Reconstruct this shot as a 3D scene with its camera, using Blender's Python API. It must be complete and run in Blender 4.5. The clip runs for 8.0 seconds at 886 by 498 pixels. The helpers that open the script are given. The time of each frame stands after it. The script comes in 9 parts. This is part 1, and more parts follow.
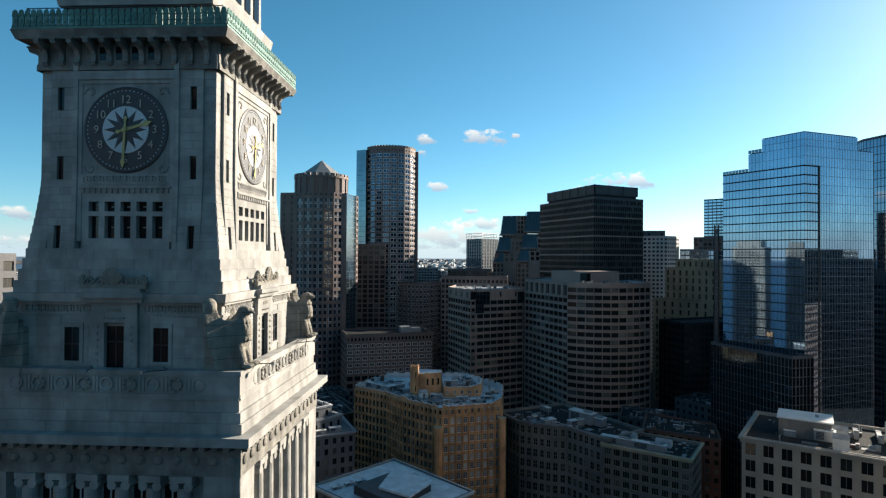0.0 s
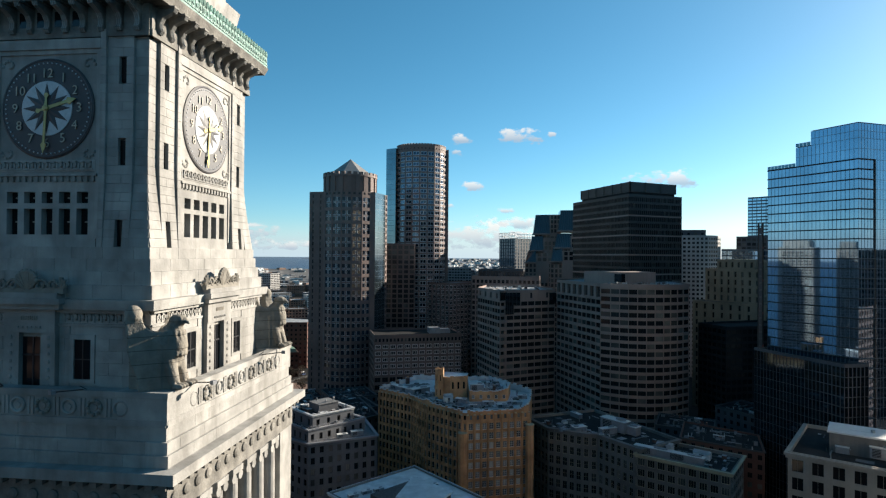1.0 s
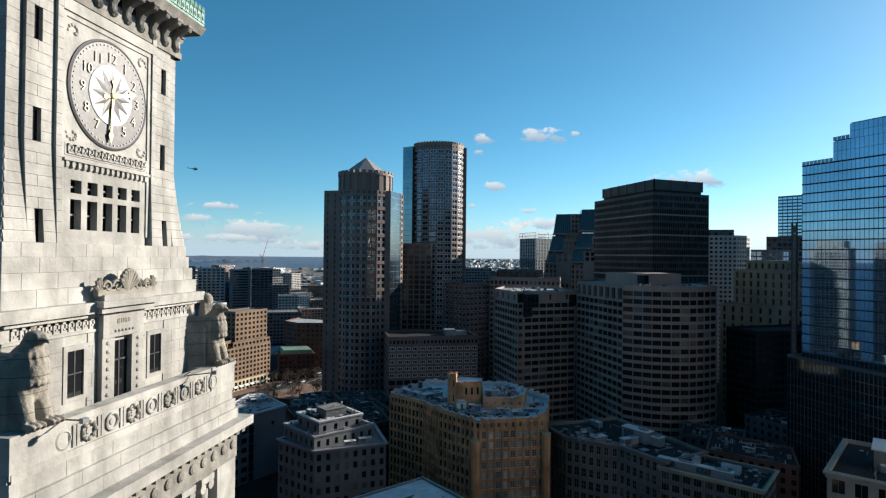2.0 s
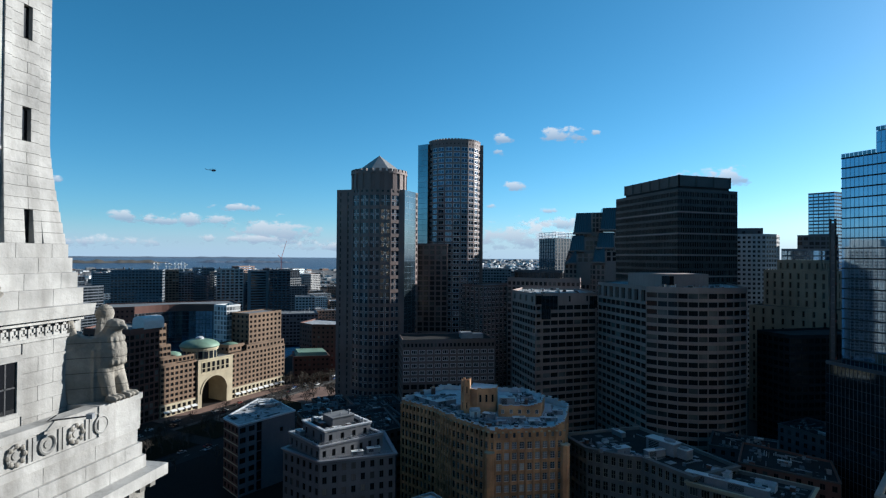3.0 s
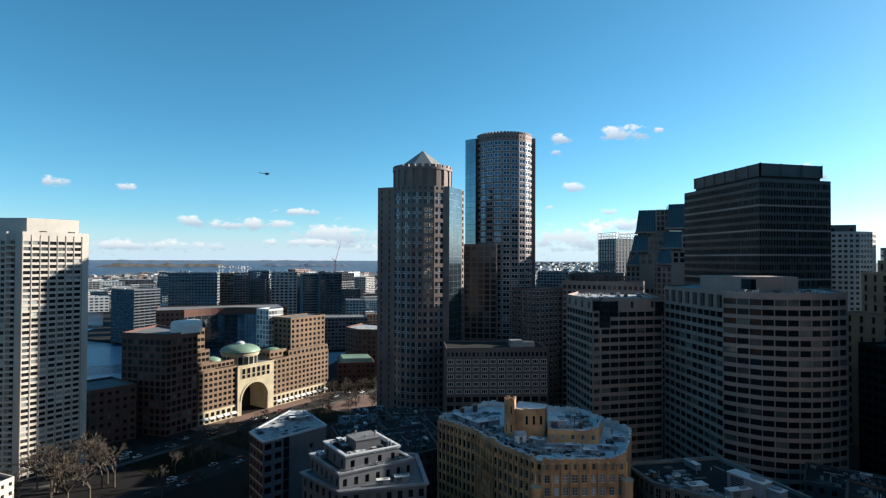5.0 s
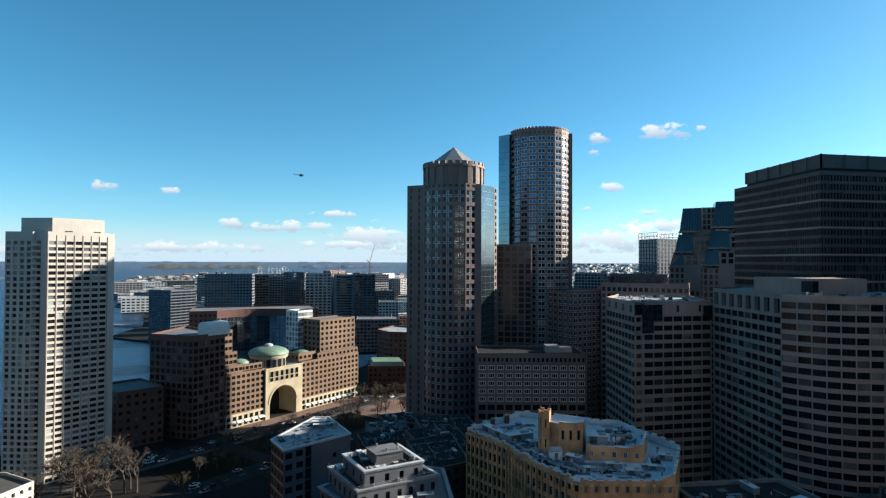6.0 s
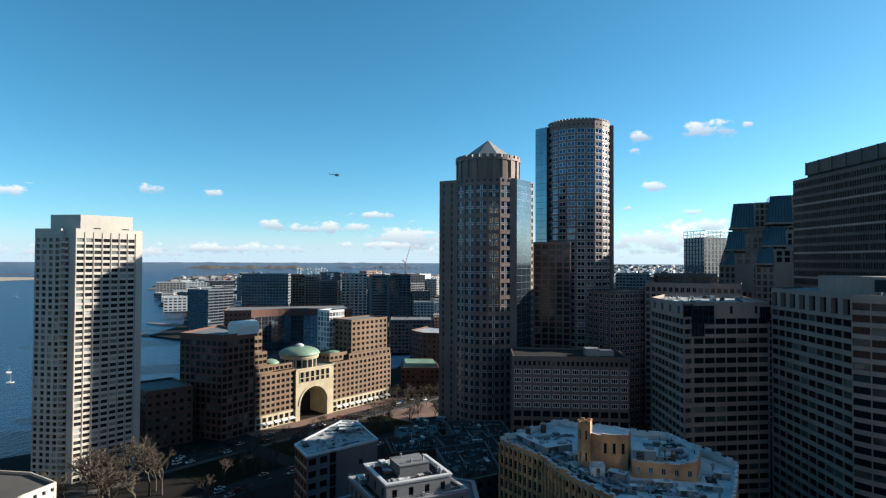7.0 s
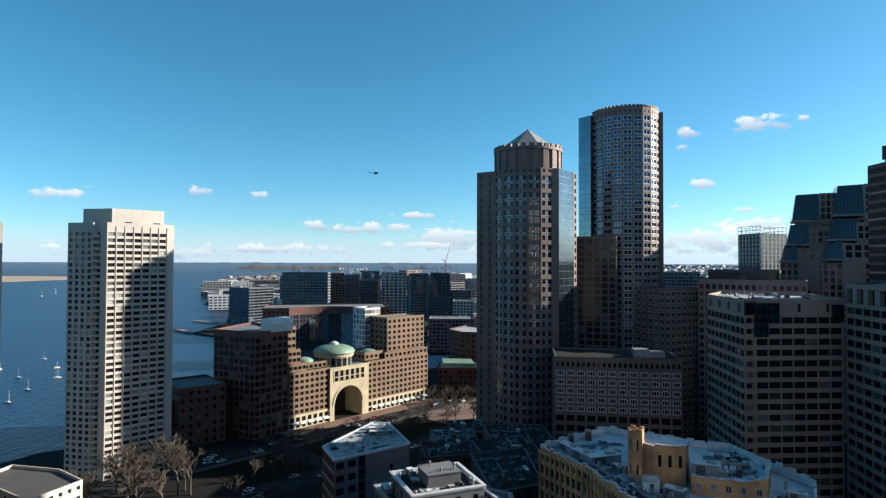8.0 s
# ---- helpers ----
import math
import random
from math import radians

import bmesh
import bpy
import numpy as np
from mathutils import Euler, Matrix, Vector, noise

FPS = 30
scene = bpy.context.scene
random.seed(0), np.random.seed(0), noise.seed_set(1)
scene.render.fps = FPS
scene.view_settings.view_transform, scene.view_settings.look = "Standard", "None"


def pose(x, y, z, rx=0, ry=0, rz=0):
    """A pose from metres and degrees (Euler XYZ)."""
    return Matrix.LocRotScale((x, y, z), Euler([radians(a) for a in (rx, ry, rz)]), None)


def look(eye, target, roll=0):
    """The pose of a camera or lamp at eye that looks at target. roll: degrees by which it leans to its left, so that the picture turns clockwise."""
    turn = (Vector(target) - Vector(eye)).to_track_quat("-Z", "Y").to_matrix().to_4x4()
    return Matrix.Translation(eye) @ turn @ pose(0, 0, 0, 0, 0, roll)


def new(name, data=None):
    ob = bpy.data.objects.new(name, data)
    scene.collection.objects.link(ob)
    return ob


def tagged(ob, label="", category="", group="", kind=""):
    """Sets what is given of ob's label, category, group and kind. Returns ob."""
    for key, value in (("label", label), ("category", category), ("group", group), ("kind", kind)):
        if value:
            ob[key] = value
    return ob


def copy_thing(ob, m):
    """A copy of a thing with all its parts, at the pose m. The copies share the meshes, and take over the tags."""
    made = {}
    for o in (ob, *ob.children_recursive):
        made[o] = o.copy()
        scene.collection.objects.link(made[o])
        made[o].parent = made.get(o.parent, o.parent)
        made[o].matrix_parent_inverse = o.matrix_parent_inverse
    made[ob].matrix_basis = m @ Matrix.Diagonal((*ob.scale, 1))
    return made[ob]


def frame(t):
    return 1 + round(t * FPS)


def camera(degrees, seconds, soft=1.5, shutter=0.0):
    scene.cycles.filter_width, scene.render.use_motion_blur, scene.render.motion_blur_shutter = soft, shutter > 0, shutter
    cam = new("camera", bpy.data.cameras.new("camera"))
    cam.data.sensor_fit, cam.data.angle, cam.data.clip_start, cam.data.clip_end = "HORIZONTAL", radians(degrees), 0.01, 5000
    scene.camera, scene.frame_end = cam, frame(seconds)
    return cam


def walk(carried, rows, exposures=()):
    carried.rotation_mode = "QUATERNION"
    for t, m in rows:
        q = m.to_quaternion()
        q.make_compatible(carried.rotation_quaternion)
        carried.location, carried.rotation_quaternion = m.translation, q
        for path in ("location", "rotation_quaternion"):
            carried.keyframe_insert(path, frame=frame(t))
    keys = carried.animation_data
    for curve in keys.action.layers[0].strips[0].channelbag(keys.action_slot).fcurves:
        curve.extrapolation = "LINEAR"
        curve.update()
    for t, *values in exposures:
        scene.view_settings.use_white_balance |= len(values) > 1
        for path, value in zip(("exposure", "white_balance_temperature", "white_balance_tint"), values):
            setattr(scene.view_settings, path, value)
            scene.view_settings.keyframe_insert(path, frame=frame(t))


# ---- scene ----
cam = camera(74.84, 8.0, soft=1.25)
PATH = [
    (0.0, look((26.46, -51.05, 103.95), (16.36, 148.68, 106.42), 0.36)),
    (0.5, look((28.44, -47.57, 103.96), (12.66, 151.79, 106.33), 0.39)),
    (1.0, look((30.15, -43.09, 103.98), (7.77, 155.64, 106.27), 0.47)),
    (1.5, look((31.45, -38.43, 103.94), (4.67, 159.76, 106.23), 0.57)),
    (1.7, look((31.99, -36.27, 103.93), (3.81, 161.72, 106.28), 0.60)),
    (2.8, look((33.76, -24.00, 103.76), (-1.27, 172.89, 106.04), 0.45)),
    (3.0, look((33.93, -21.47, 103.85), (-2.91, 175.09, 106.28), 0.42)),
    (3.5, look((34.39, -14.45, 103.64), (-7.27, 181.14, 106.23), 0.39)),
    (4.0, look((34.79, -7.52, 103.55), (-11.49, 187.03, 106.38), 0.34)),
    (4.5, look((34.87, -0.61, 103.33), (-16.08, 192.77, 106.47), 0.27)),
    (4.7, look((34.88, 2.20, 103.17), (-18.08, 195.03, 106.39), 0.25)),
    (6.0, look((33.11, 21.06, 102.31), (-34.86, 209.11, 106.21), 0.23)),
    (6.5, look((31.93, 27.90, 101.52), (-42.26, 213.59, 105.66), 0.26)),
    (7.0, look((30.45, 34.94, 100.67), (-49.57, 218.19, 104.88), 0.25)),
    (7.5, look((28.49, 42.33, 99.11), (-57.65, 222.77, 103.58), 0.23)),
    (8.0, look((26.59, 49.24, 97.81), (-66.36, 226.27, 102.12), 0.21)),
]
walk(cam, PATH, [(0.0, 1.30, 6900, 10), (1.5, 1.13, 6700, 10), (2.2, 1.02, 6350, 9), (3.0, 0.90, 5750, 8), (3.6, 1.05, 6150, 9), (4.5, 1.26, 6500, 10), (6.5, 1.38, 6500, 10), (8.0, 1.34, 6480, 10)])

# ---------------------------------------------------------------- light
SUN_ELEV, SUN_AZ = 19.5, 51.5          # azimuth from +y towards +x
SUN_DIR = Vector((math.cos(radians(SUN_ELEV)) * math.sin(radians(SUN_AZ)),
                  math.cos(radians(SUN_ELEV)) * math.cos(radians(SUN_AZ)), math.sin(radians(SUN_ELEV))))
world = bpy.data.worlds.new("sky")
scene.world = world
world.use_nodes = True
wt = world.node_tree
wt.nodes.clear()
sky = wt.nodes.new("ShaderNodeTexSky")
sky.sky_type, sky.sun_disc = "NISHITA", False
sky.sun_elevation, sky.sun_rotation = radians(SUN_ELEV), radians(SUN_AZ)
sky.air_density, sky.dust_density, sky.ozone_density, sky.altitude = 0.74, 0.36, 3.6, 100
sat = wt.nodes.new("ShaderNodeHueSaturation")
sat.inputs["Saturation"].default_value = 1.17
sat.inputs["Hue"].default_value = 0.477
bg = wt.nodes.new("ShaderNodeBackground")
bg.inputs["Strength"].default_value = 0.070
wo = wt.nodes.new("ShaderNodeOutputWorld")
wt.links.new(sky.outputs[0], sat.inputs["Color"])
tint = wt.nodes.new("ShaderNodeMix")
tint.data_type, tint.blend_type = "RGBA", "MULTIPLY"
tint.inputs[0].default_value, tint.inputs[7].default_value = 1.0, (0.92, 0.99, 1.005, 1)
wt.links.new(sat.outputs[0], tint.inputs[6])
wt.links.new(tint.outputs[2], bg.inputs["Color"])
wt.links.new(bg.outputs[0], wo.inputs["Surface"])
lamp = bpy.data.lights.new("sun", "SUN")
lamp.energy, lamp.angle, lamp.color = 5.0, radians(0.53), (1.0, 0.92, 0.80)
sun = new("sun", lamp)
sun.matrix_world = look((0, 0, 400), Vector((0, 0, 400)) - SUN_DIR)

# ---------------------------------------------------------------- materials
def nodes_of(name):
    m = bpy.data.materials.new(name)
    m.use_nodes = True
    nt = m.node_tree
    nt.nodes.clear()
    out = nt.nodes.new("ShaderNodeOutputMaterial")
    bs = nt.nodes.new("ShaderNodeBsdfPrincipled")
    nt.links.new(bs.outputs[0], out.inputs["Surface"])
    return m, nt, bs


def mixed(nt, fac, a, b, mode="MIX"):
    mx = nt.nodes.new("ShaderNodeMix")
    mx.data_type, mx.blend_type = "RGBA", mode
    for sock, val in ((mx.inputs[0], fac), (mx.inputs[6], a), (mx.inputs[7], b)):
        if hasattr(val, "is_linked"):
            nt.links.new(val, sock)
        else:
            sock.default_value = val if not isinstance(val, tuple) else (*val, 1)
    return mx.outputs[2]


def noise_fac(nt, scale, detail=4, lo=0.35, hi=0.65, stretch=None, rough=0.55):
    tc = nt.nodes.new("ShaderNodeNewGeometry")
    src = tc.outputs["Position"]
    if stretch:
        mp = nt.nodes.new("ShaderNodeMapping")
        mp.inputs["Scale"].default_value = stretch
        nt.links.new(src, mp.inputs["Vector"])
        src = mp.outputs[0]
    n = nt.nodes.new("ShaderNodeTexNoise")
    n.inputs["Scale"].default_value, n.inputs["Detail"].default_value = scale, detail
    n.inputs["Roughness"].default_value = rough
    nt.links.new(src, n.inputs["Vector"])
    r = nt.nodes.new("ShaderNodeMapRange")
    r.inputs["From Min"].default_value, r.inputs["From Max"].default_value = lo, hi
    nt.links.new(n.outputs["Fac"], r.inputs["Value"])
    return r.outputs[0]


def shade(c, k):
    return tuple(min(1.0, v * k) for v in c)


BASE_TONE = 0.82             # one factor darkens every base colour, tuned for the shaded walls


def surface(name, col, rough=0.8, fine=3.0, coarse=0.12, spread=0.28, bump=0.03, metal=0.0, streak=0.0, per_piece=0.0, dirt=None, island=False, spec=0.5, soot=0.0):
    """A mineral or painted surface: grain, broad stains, optional rain streaks and piece-to-piece change."""
    m, nt, bs = nodes_of(name)
    col = shade(col, BASE_TONE)
    c = mixed(nt, noise_fac(nt, coarse, 5), shade(col, 1 - spread), shade(col, 1 + spread * 0.6))
    g = noise_fac(nt, fine, 6, 0.3, 0.7)
    c = mixed(nt, g, shade(col, 0.8), c) if not streak else mixed(nt, g, c, mixed(nt, 0.85, shade(col, 0.7), c))
    if streak:
        s = noise_fac(nt, 1.0, 5, 0.5, 0.75, stretch=(0.9, 0.9, 0.06))
        k = nt.nodes.new("ShaderNodeMath")
        k.operation = "MULTIPLY"
        k.inputs[1].default_value = streak
        nt.links.new(s, k.inputs[0])
        c = mixed(nt, k.outputs[0], c, dirt or shade(col, 0.45))
    if soot:
        p1 = noise_fac(nt, 0.22, 6, 0.52, 0.72, rough=0.7)
        p2 = nt.nodes.new("ShaderNodeMath")
        p2.operation, p2.inputs[1].default_value = "MULTIPLY", soot
        nt.links.new(p1, p2.inputs[0])
        c = mixed(nt, p2.outputs[0], c, shade(col, 0.4))
    if per_piece:
        oi = nt.nodes.new("ShaderNodeNewGeometry" if island else "ShaderNodeObjectInfo")
        r = nt.nodes.new("ShaderNodeMapRange")
        r.inputs["To Min"].default_value, r.inputs["To Max"].default_value = 1 - per_piece, 1 + per_piece
        nt.links.new(oi.outputs["Random Per Island" if island else "Random"], r.inputs["Value"])
        hs = nt.nodes.new("ShaderNodeHueSaturation")
        nt.links.new(r.outputs[0], hs.inputs["Value"])
        nt.links.new(c, hs.inputs["Color"])
        c = hs.outputs[0]
    nt.links.new(c, bs.inputs["Base Color"])
    bs.inputs["Metallic"].default_value, bs.inputs["Specular IOR Level"].default_value = metal, spec
    rr = nt.nodes.new("ShaderNodeMapRange")
    rr.inputs["To Min"].default_value, rr.inputs["To Max"].default_value = max(0.05, rough - 0.12), min(1, rough + 0.1)
    nt.links.new(g, rr.inputs["Value"])
    nt.links.new(rr.outputs[0], bs.inputs["Roughness"])
    if bump:
        b = nt.nodes.new("ShaderNodeBump")
        b.inputs["Strength"].default_value, b.inputs["Distance"].default_value = 0.6, bump
        nt.links.new(g, b.inputs["Height"])
        nt.links.new(b.outputs[0], bs.inputs["Normal"])
    return m


def glazing(name, dark, pale, share=0.25, rough=0.06, metal=0.0, island=False, spec=0.5):
    """Window glass seen from outside: a dark room or a pale blind behind it, changing from pane to pane."""
    m, nt, bs = nodes_of(name)
    oi = nt.nodes.new("ShaderNodeNewGeometry" if island else "ShaderNodeObjectInfo")
    rnd = oi.outputs["Random Per Island" if island else "Random"]
    ramp = nt.nodes.new("ShaderNodeValToRGB")
    e = ramp.color_ramp.elements
    e[0].position, e[0].color = 1 - share - 0.12, (*dark, 1)
    e[1].position, e[1].color = 1.0, (*pale, 1)
    nt.links.new(rnd, ramp.inputs[0])
    c = mixed(nt, noise_fac(nt, 0.05, 3), shade(dark, 0.75), ramp.outputs[0])
    nt.links.new(c, bs.inputs["Base Color"])
    bs.inputs["Roughness"].default_value, bs.inputs["Metallic"].default_value = rough, metal
    bs.inputs["Specular IOR Level"].default_value = spec
    return m


granite = surface("pale_granite", (0.405, 0.392, 0.368), 0.75, 4.0, 0.5, 0.3, 0.025, streak=0.7, dirt=(0.15, 0.14, 0.125), per_piece=0.12, soot=0.46)
granite_dark = surface("weathered_granite", (0.29, 0.265, 0.225), 0.8, 6.0, 0.6, 0.25, 0.012, streak=0.5)
soot_shade_granite = surface("soot_and_shade_granite", (0.25, 0.235, 0.21), 0.85, 5.0, 0.7, 0.45, 0.03, streak=0.6, dirt=(0.08, 0.075, 0.07))
copper = surface("verdigris_copper", (0.105, 0.26, 0.215), 0.6, 6.0, 0.8, 0.3, 0.02, streak=0.4, dirt=(0.08, 0.2, 0.17))
iron = surface("black_iron", (0.03, 0.03, 0.035), 0.5, 8, 1, 0.3, 0.0)
gilt = surface("gilded_metal", (0.55, 0.45, 0.2), 0.45, 8, 1, 0.2, 0.0, metal=0.6)
dial_dark = surface("dial_slate", (0.045, 0.04, 0.045), 0.6, 5, 0.8, 0.25, 0.0, spec=0.3)
dial_coat = next(n for n in dial_dark.node_tree.nodes if n.type == "BSDF_PRINCIPLED")      # glazed face
dial_coat.inputs["Coat Weight"].default_value, dial_coat.inputs["Coat Roughness"].default_value, dial_coat.inputs["Coat IOR"].default_value = 0.7, 0.5, 1.5
numeral_tan = surface("tan_numeral_metal", (0.62, 0.54, 0.43), 0.5, 6, 1, 0.2, 0.0)
dial_white = surface("dial_enamel", (0.70, 0.73, 0.76), 0.5, 5, 0.8, 0.12, 0.01)
rose_granite = surface("rose_granite", (0.188, 0.124, 0.108), 0.7, 1.2, 0.06, 0.22, 0.02, streak=0.2)
rose_trim = surface("pale_rose_trim", (0.78, 0.66, 0.62), 0.6, 2, 0.2, 0.15, 0.0)
pyramid_metal = surface("weathered_roof_metal", (0.30, 0.29, 0.28), 0.75, 1.5, 0.15, 0.25, 0.0)
trim_pale = surface("pale_metal_trim", (0.62, 0.63, 0.64), 0.4, 3, 0.3, 0.15, 0.0)
grey_trim = surface("blue_grey_metal_trim", (0.26, 0.27, 0.30), 0.5, 3, 0.3, 0.2, 0.0)
precast = surface("beige_precast", (0.32, 0.228, 0.195), 0.8, 1.5, 0.05, 0.2, 0.02, streak=0.25)
bronze = surface("dark_bronze_panels", (0.05, 0.046, 0.044), 0.45, 1.5, 0.06, 0.3, 0.01, metal=0.3, streak=0.2)
tan_brick = surface("tan_orange_brick", (0.57, 0.30, 0.145), 0.85, 2.5, 0.16, 0.42, 0.03, streak=0.3)
red_brick = surface("red_brown_brick", (0.195, 0.124, 0.078), 0.85, 2.0, 0.07, 0.22, 0.03, streak=0.2)
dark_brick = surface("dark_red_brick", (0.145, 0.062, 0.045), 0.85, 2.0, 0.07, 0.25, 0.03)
limestone = surface("warm_limestone", (0.47, 0.40, 0.27), 0.8, 2.0, 0.1, 0.2, 0.02, streak=0.25)
old_stone = surface("old_grey_stone", (0.19, 0.178, 0.165), 0.85, 1.6, 0.08, 0.3, 0.03, streak=0.35)
deco_stone = surface("buff_deco_stone", (0.30, 0.255, 0.185), 0.85, 1.6, 0.06, 0.25, 0.03, streak=0.3)
pale_stone = surface("pale_beige_stone", (0.33, 0.30, 0.265), 0.85, 1.6, 0.08, 0.2, 0.02, streak=0.3)
concrete = surface("pale_concrete", (0.55, 0.508, 0.452), 0.85, 1.2, 0.04, 0.14, 0.02, streak=0.2)
pink_concrete = surface("pink_tinted_concrete", (0.44, 0.35, 0.31), 0.85, 1.2, 0.05, 0.15, 0.02)
grey_paint = surface("grey_painted_wall", (0.13, 0.135, 0.15), 0.8, 1.5, 0.08, 0.2, 0.02, streak=0.25)
dark_wall = surface("dark_facade", (0.07, 0.07, 0.08), 0.6, 1.5, 0.06, 0.3, 0.01, streak=0.2)
far_grey = surface("far_facade_grey", (0.15, 0.16, 0.175), 0.7, 0.6, 0.02, 0.3, 0.0, per_piece=0.3)
far_pale = surface("far_facade_pale", (0.36, 0.35, 0.34), 0.7, 0.6, 0.02, 0.25, 0.0, per_piece=0.25)
far_brick = surface("far_facade_brick", (0.28, 0.16, 0.11), 0.8, 0.6, 0.02, 0.3, 0.0, per_piece=0.25)
far_dark = surface("far_facade_dark", (0.06, 0.072, 0.09), 0.75, 0.6, 0.02, 0.3, 0.0, per_piece=0.3)
membrane = surface("pale_roof_membrane", (0.40, 0.405, 0.41), 0.8, 0.5, 0.3, 0.7, 0.03, dirt=(0.1, 0.1, 0.11), streak=0.0)
white_sheet = surface("white_sheet_roofing", (0.68, 0.69, 0.70), 0.7, 0.5, 0.3, 0.35, 0.02)
gravel = surface("grey_roof_gravel", (0.16, 0.165, 0.17), 0.95, 4, 0.12, 0.35, 0.03)
tar = surface("dark_roof_tar", (0.042, 0.042, 0.043), 0.95, 3, 0.15, 0.4, 0.02, spec=0.08)
steel = surface("galvanised_steel", (0.33, 0.34, 0.36), 0.5, 4, 0.5, 0.25, 0.01, metal=0.3)
white_paint = surface("white_paint", (0.75, 0.75, 0.73), 0.6, 3, 0.4, 0.12, 0.0)
asphalt = surface("asphalt", (0.03, 0.03, 0.031), 0.9, 1.5, 0.04, 0.35, 0.02, spec=0.15)
paving = surface("brick_paving", (0.20, 0.12, 0.09), 0.9, 2.5, 0.07, 0.3, 0.02)
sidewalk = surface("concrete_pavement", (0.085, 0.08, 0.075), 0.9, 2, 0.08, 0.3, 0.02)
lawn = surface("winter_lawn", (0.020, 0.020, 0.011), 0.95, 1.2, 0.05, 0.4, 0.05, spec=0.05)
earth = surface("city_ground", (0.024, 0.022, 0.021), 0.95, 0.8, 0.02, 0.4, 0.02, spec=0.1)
sand = surface("island_ground", (0.10, 0.085, 0.065), 0.95, 0.2, 0.005, 0.4, 0.0)
wood_pier = surface("weathered_pier_timber", (0.24, 0.21, 0.18), 0.9, 2, 0.1, 0.3, 0.02)
bark = surface("grey_brown_bark", (0.085, 0.068, 0.052), 0.95, 6, 0.8, 0.3, 0.02)
dock_ground = surface("dock_paving", (0.11, 0.105, 0.10), 0.9, 0.4, 0.02, 0.5, 0.0)
# the blue of distance haze is painted into this base colour
hazed_far_land = surface("far_land_haze_blue", (0.085, 0.125, 0.185), 0.95, 0.06, 0.006, 0.4, 0.0)
tree_far = surface("far_bare_woods", (0.05, 0.05, 0.045), 0.95, 0.5, 0.02, 0.35, 0.0)
cross_grey = surface("grey_window_surround", (0.64, 0.66, 0.70), 0.4, 3, 0.3, 0.1, 0.0, metal=0.6)
pane_dark = glazing("dark_window_glass", (0.010, 0.011, 0.013), (0.20, 0.19, 0.17), 0.14, spec=0.28)
pane_dark_far = glazing("dark_window_glass_joined", (0.010, 0.011, 0.013), (0.20, 0.19, 0.17), 0.14, island=True, spec=0.28)
pane_blue = glazing("blue_mirror_glass", (0.25, 0.37, 0.50), (0.31, 0.42, 0.54), 0.3, 0.03, 0.95)
pane_blue_far = glazing("blue_mirror_glass_joined", (0.25, 0.37, 0.50), (0.31, 0.42, 0.54), 0.3, 0.03, 0.95, island=True)
pane_bright = glazing("bright_window_glass", (0.07, 0.08, 0.095), (0.6, 0.6, 0.57), 0.65, 0.05)
pane_bright_far = glazing("bright_window_glass_joined", (0.07, 0.08, 0.095), (0.6, 0.6, 0.57), 0.65, 0.05, island=True)
pane_slate = glazing("slate_blue_glass", (0.07, 0.095, 0.12), (0.10, 0.13, 0.16), 0.3, 0.05, 0.9)
pane_slate_far = glazing("slate_blue_glass_joined", (0.07, 0.095, 0.12), (0.10, 0.13, 0.16), 0.3, 0.05, 0.9, island=True)
pane_sky = glazing("sky_tinted_glass", (0.035, 0.052, 0.08), (0.09, 0.125, 0.18), 0.4, 0.06, 0.85)
pane_sky_far = glazing("sky_tinted_glass_joined", (0.035, 0.052, 0.08), (0.09, 0.125, 0.18), 0.4, 0.06, 0.85, island=True)
pane_steel = glazing("steel_blue_mirror_glass", (0.13, 0.19, 0.225), (0.16, 0.22, 0.255), 0.3, 0.08, 0.9)
pane_steel_far = glazing("steel_blue_mirror_glass_joined", (0.13, 0.19, 0.225), (0.16, 0.22, 0.255), 0.3, 0.08, 0.9, island=True)
pane_court = glazing("curved_wall_glass", (0.17, 0.21, 0.26), (0.23, 0.28, 0.33), 0.3, 0.08, 0.9)
pane_court_far = glazing("curved_wall_glass_joined", (0.17, 0.21, 0.26), (0.23, 0.28, 0.33), 0.3, 0.08, 0.9, island=True)
pane_slope = glazing("sloping_roof_glass", (0.125, 0.125, 0.125), (0.16, 0.16, 0.16), 0.3, 0.14, 0.9, island=True)
steel_frame = surface("blue_grey_glazing_bar", (0.16, 0.21, 0.26), 0.4, 3, 0.3, 0.15, 0.0, metal=0.5)
pane_flat = glazing("apartment_window_glass", (0.014, 0.016, 0.018), (0.40, 0.44, 0.42), 0.38, spec=0.3)
pane_flat_far = glazing("apartment_window_glass_joined", (0.014, 0.016, 0.018), (0.40, 0.44, 0.42), 0.38, island=True, spec=0.3)
pane_tower = glazing("tower_window_glass", (0.010, 0.017, 0.027), (0.03, 0.045, 0.065), 0.4, 0.08, spec=0.22)
pane_tower_far = glazing("tower_window_glass_joined", (0.010, 0.017, 0.027), (0.03, 0.045, 0.065), 0.4, 0.08, island=True, spec=0.22)
pane_plain = glazing("plain_dark_glass", (0.010, 0.011, 0.013), (0.014, 0.015, 0.018), 0.2, spec=0.28)
GLASS_JOINED = {pane_tower: pane_tower_far, pane_flat: pane_flat_far, pane_court: pane_court_far, pane_sky: pane_sky_far, pane_steel: pane_steel_far, pane_slate: pane_slate_far, pane_dark: pane_dark_far, pane_blue: pane_blue_far, pane_bright: pane_bright_far}

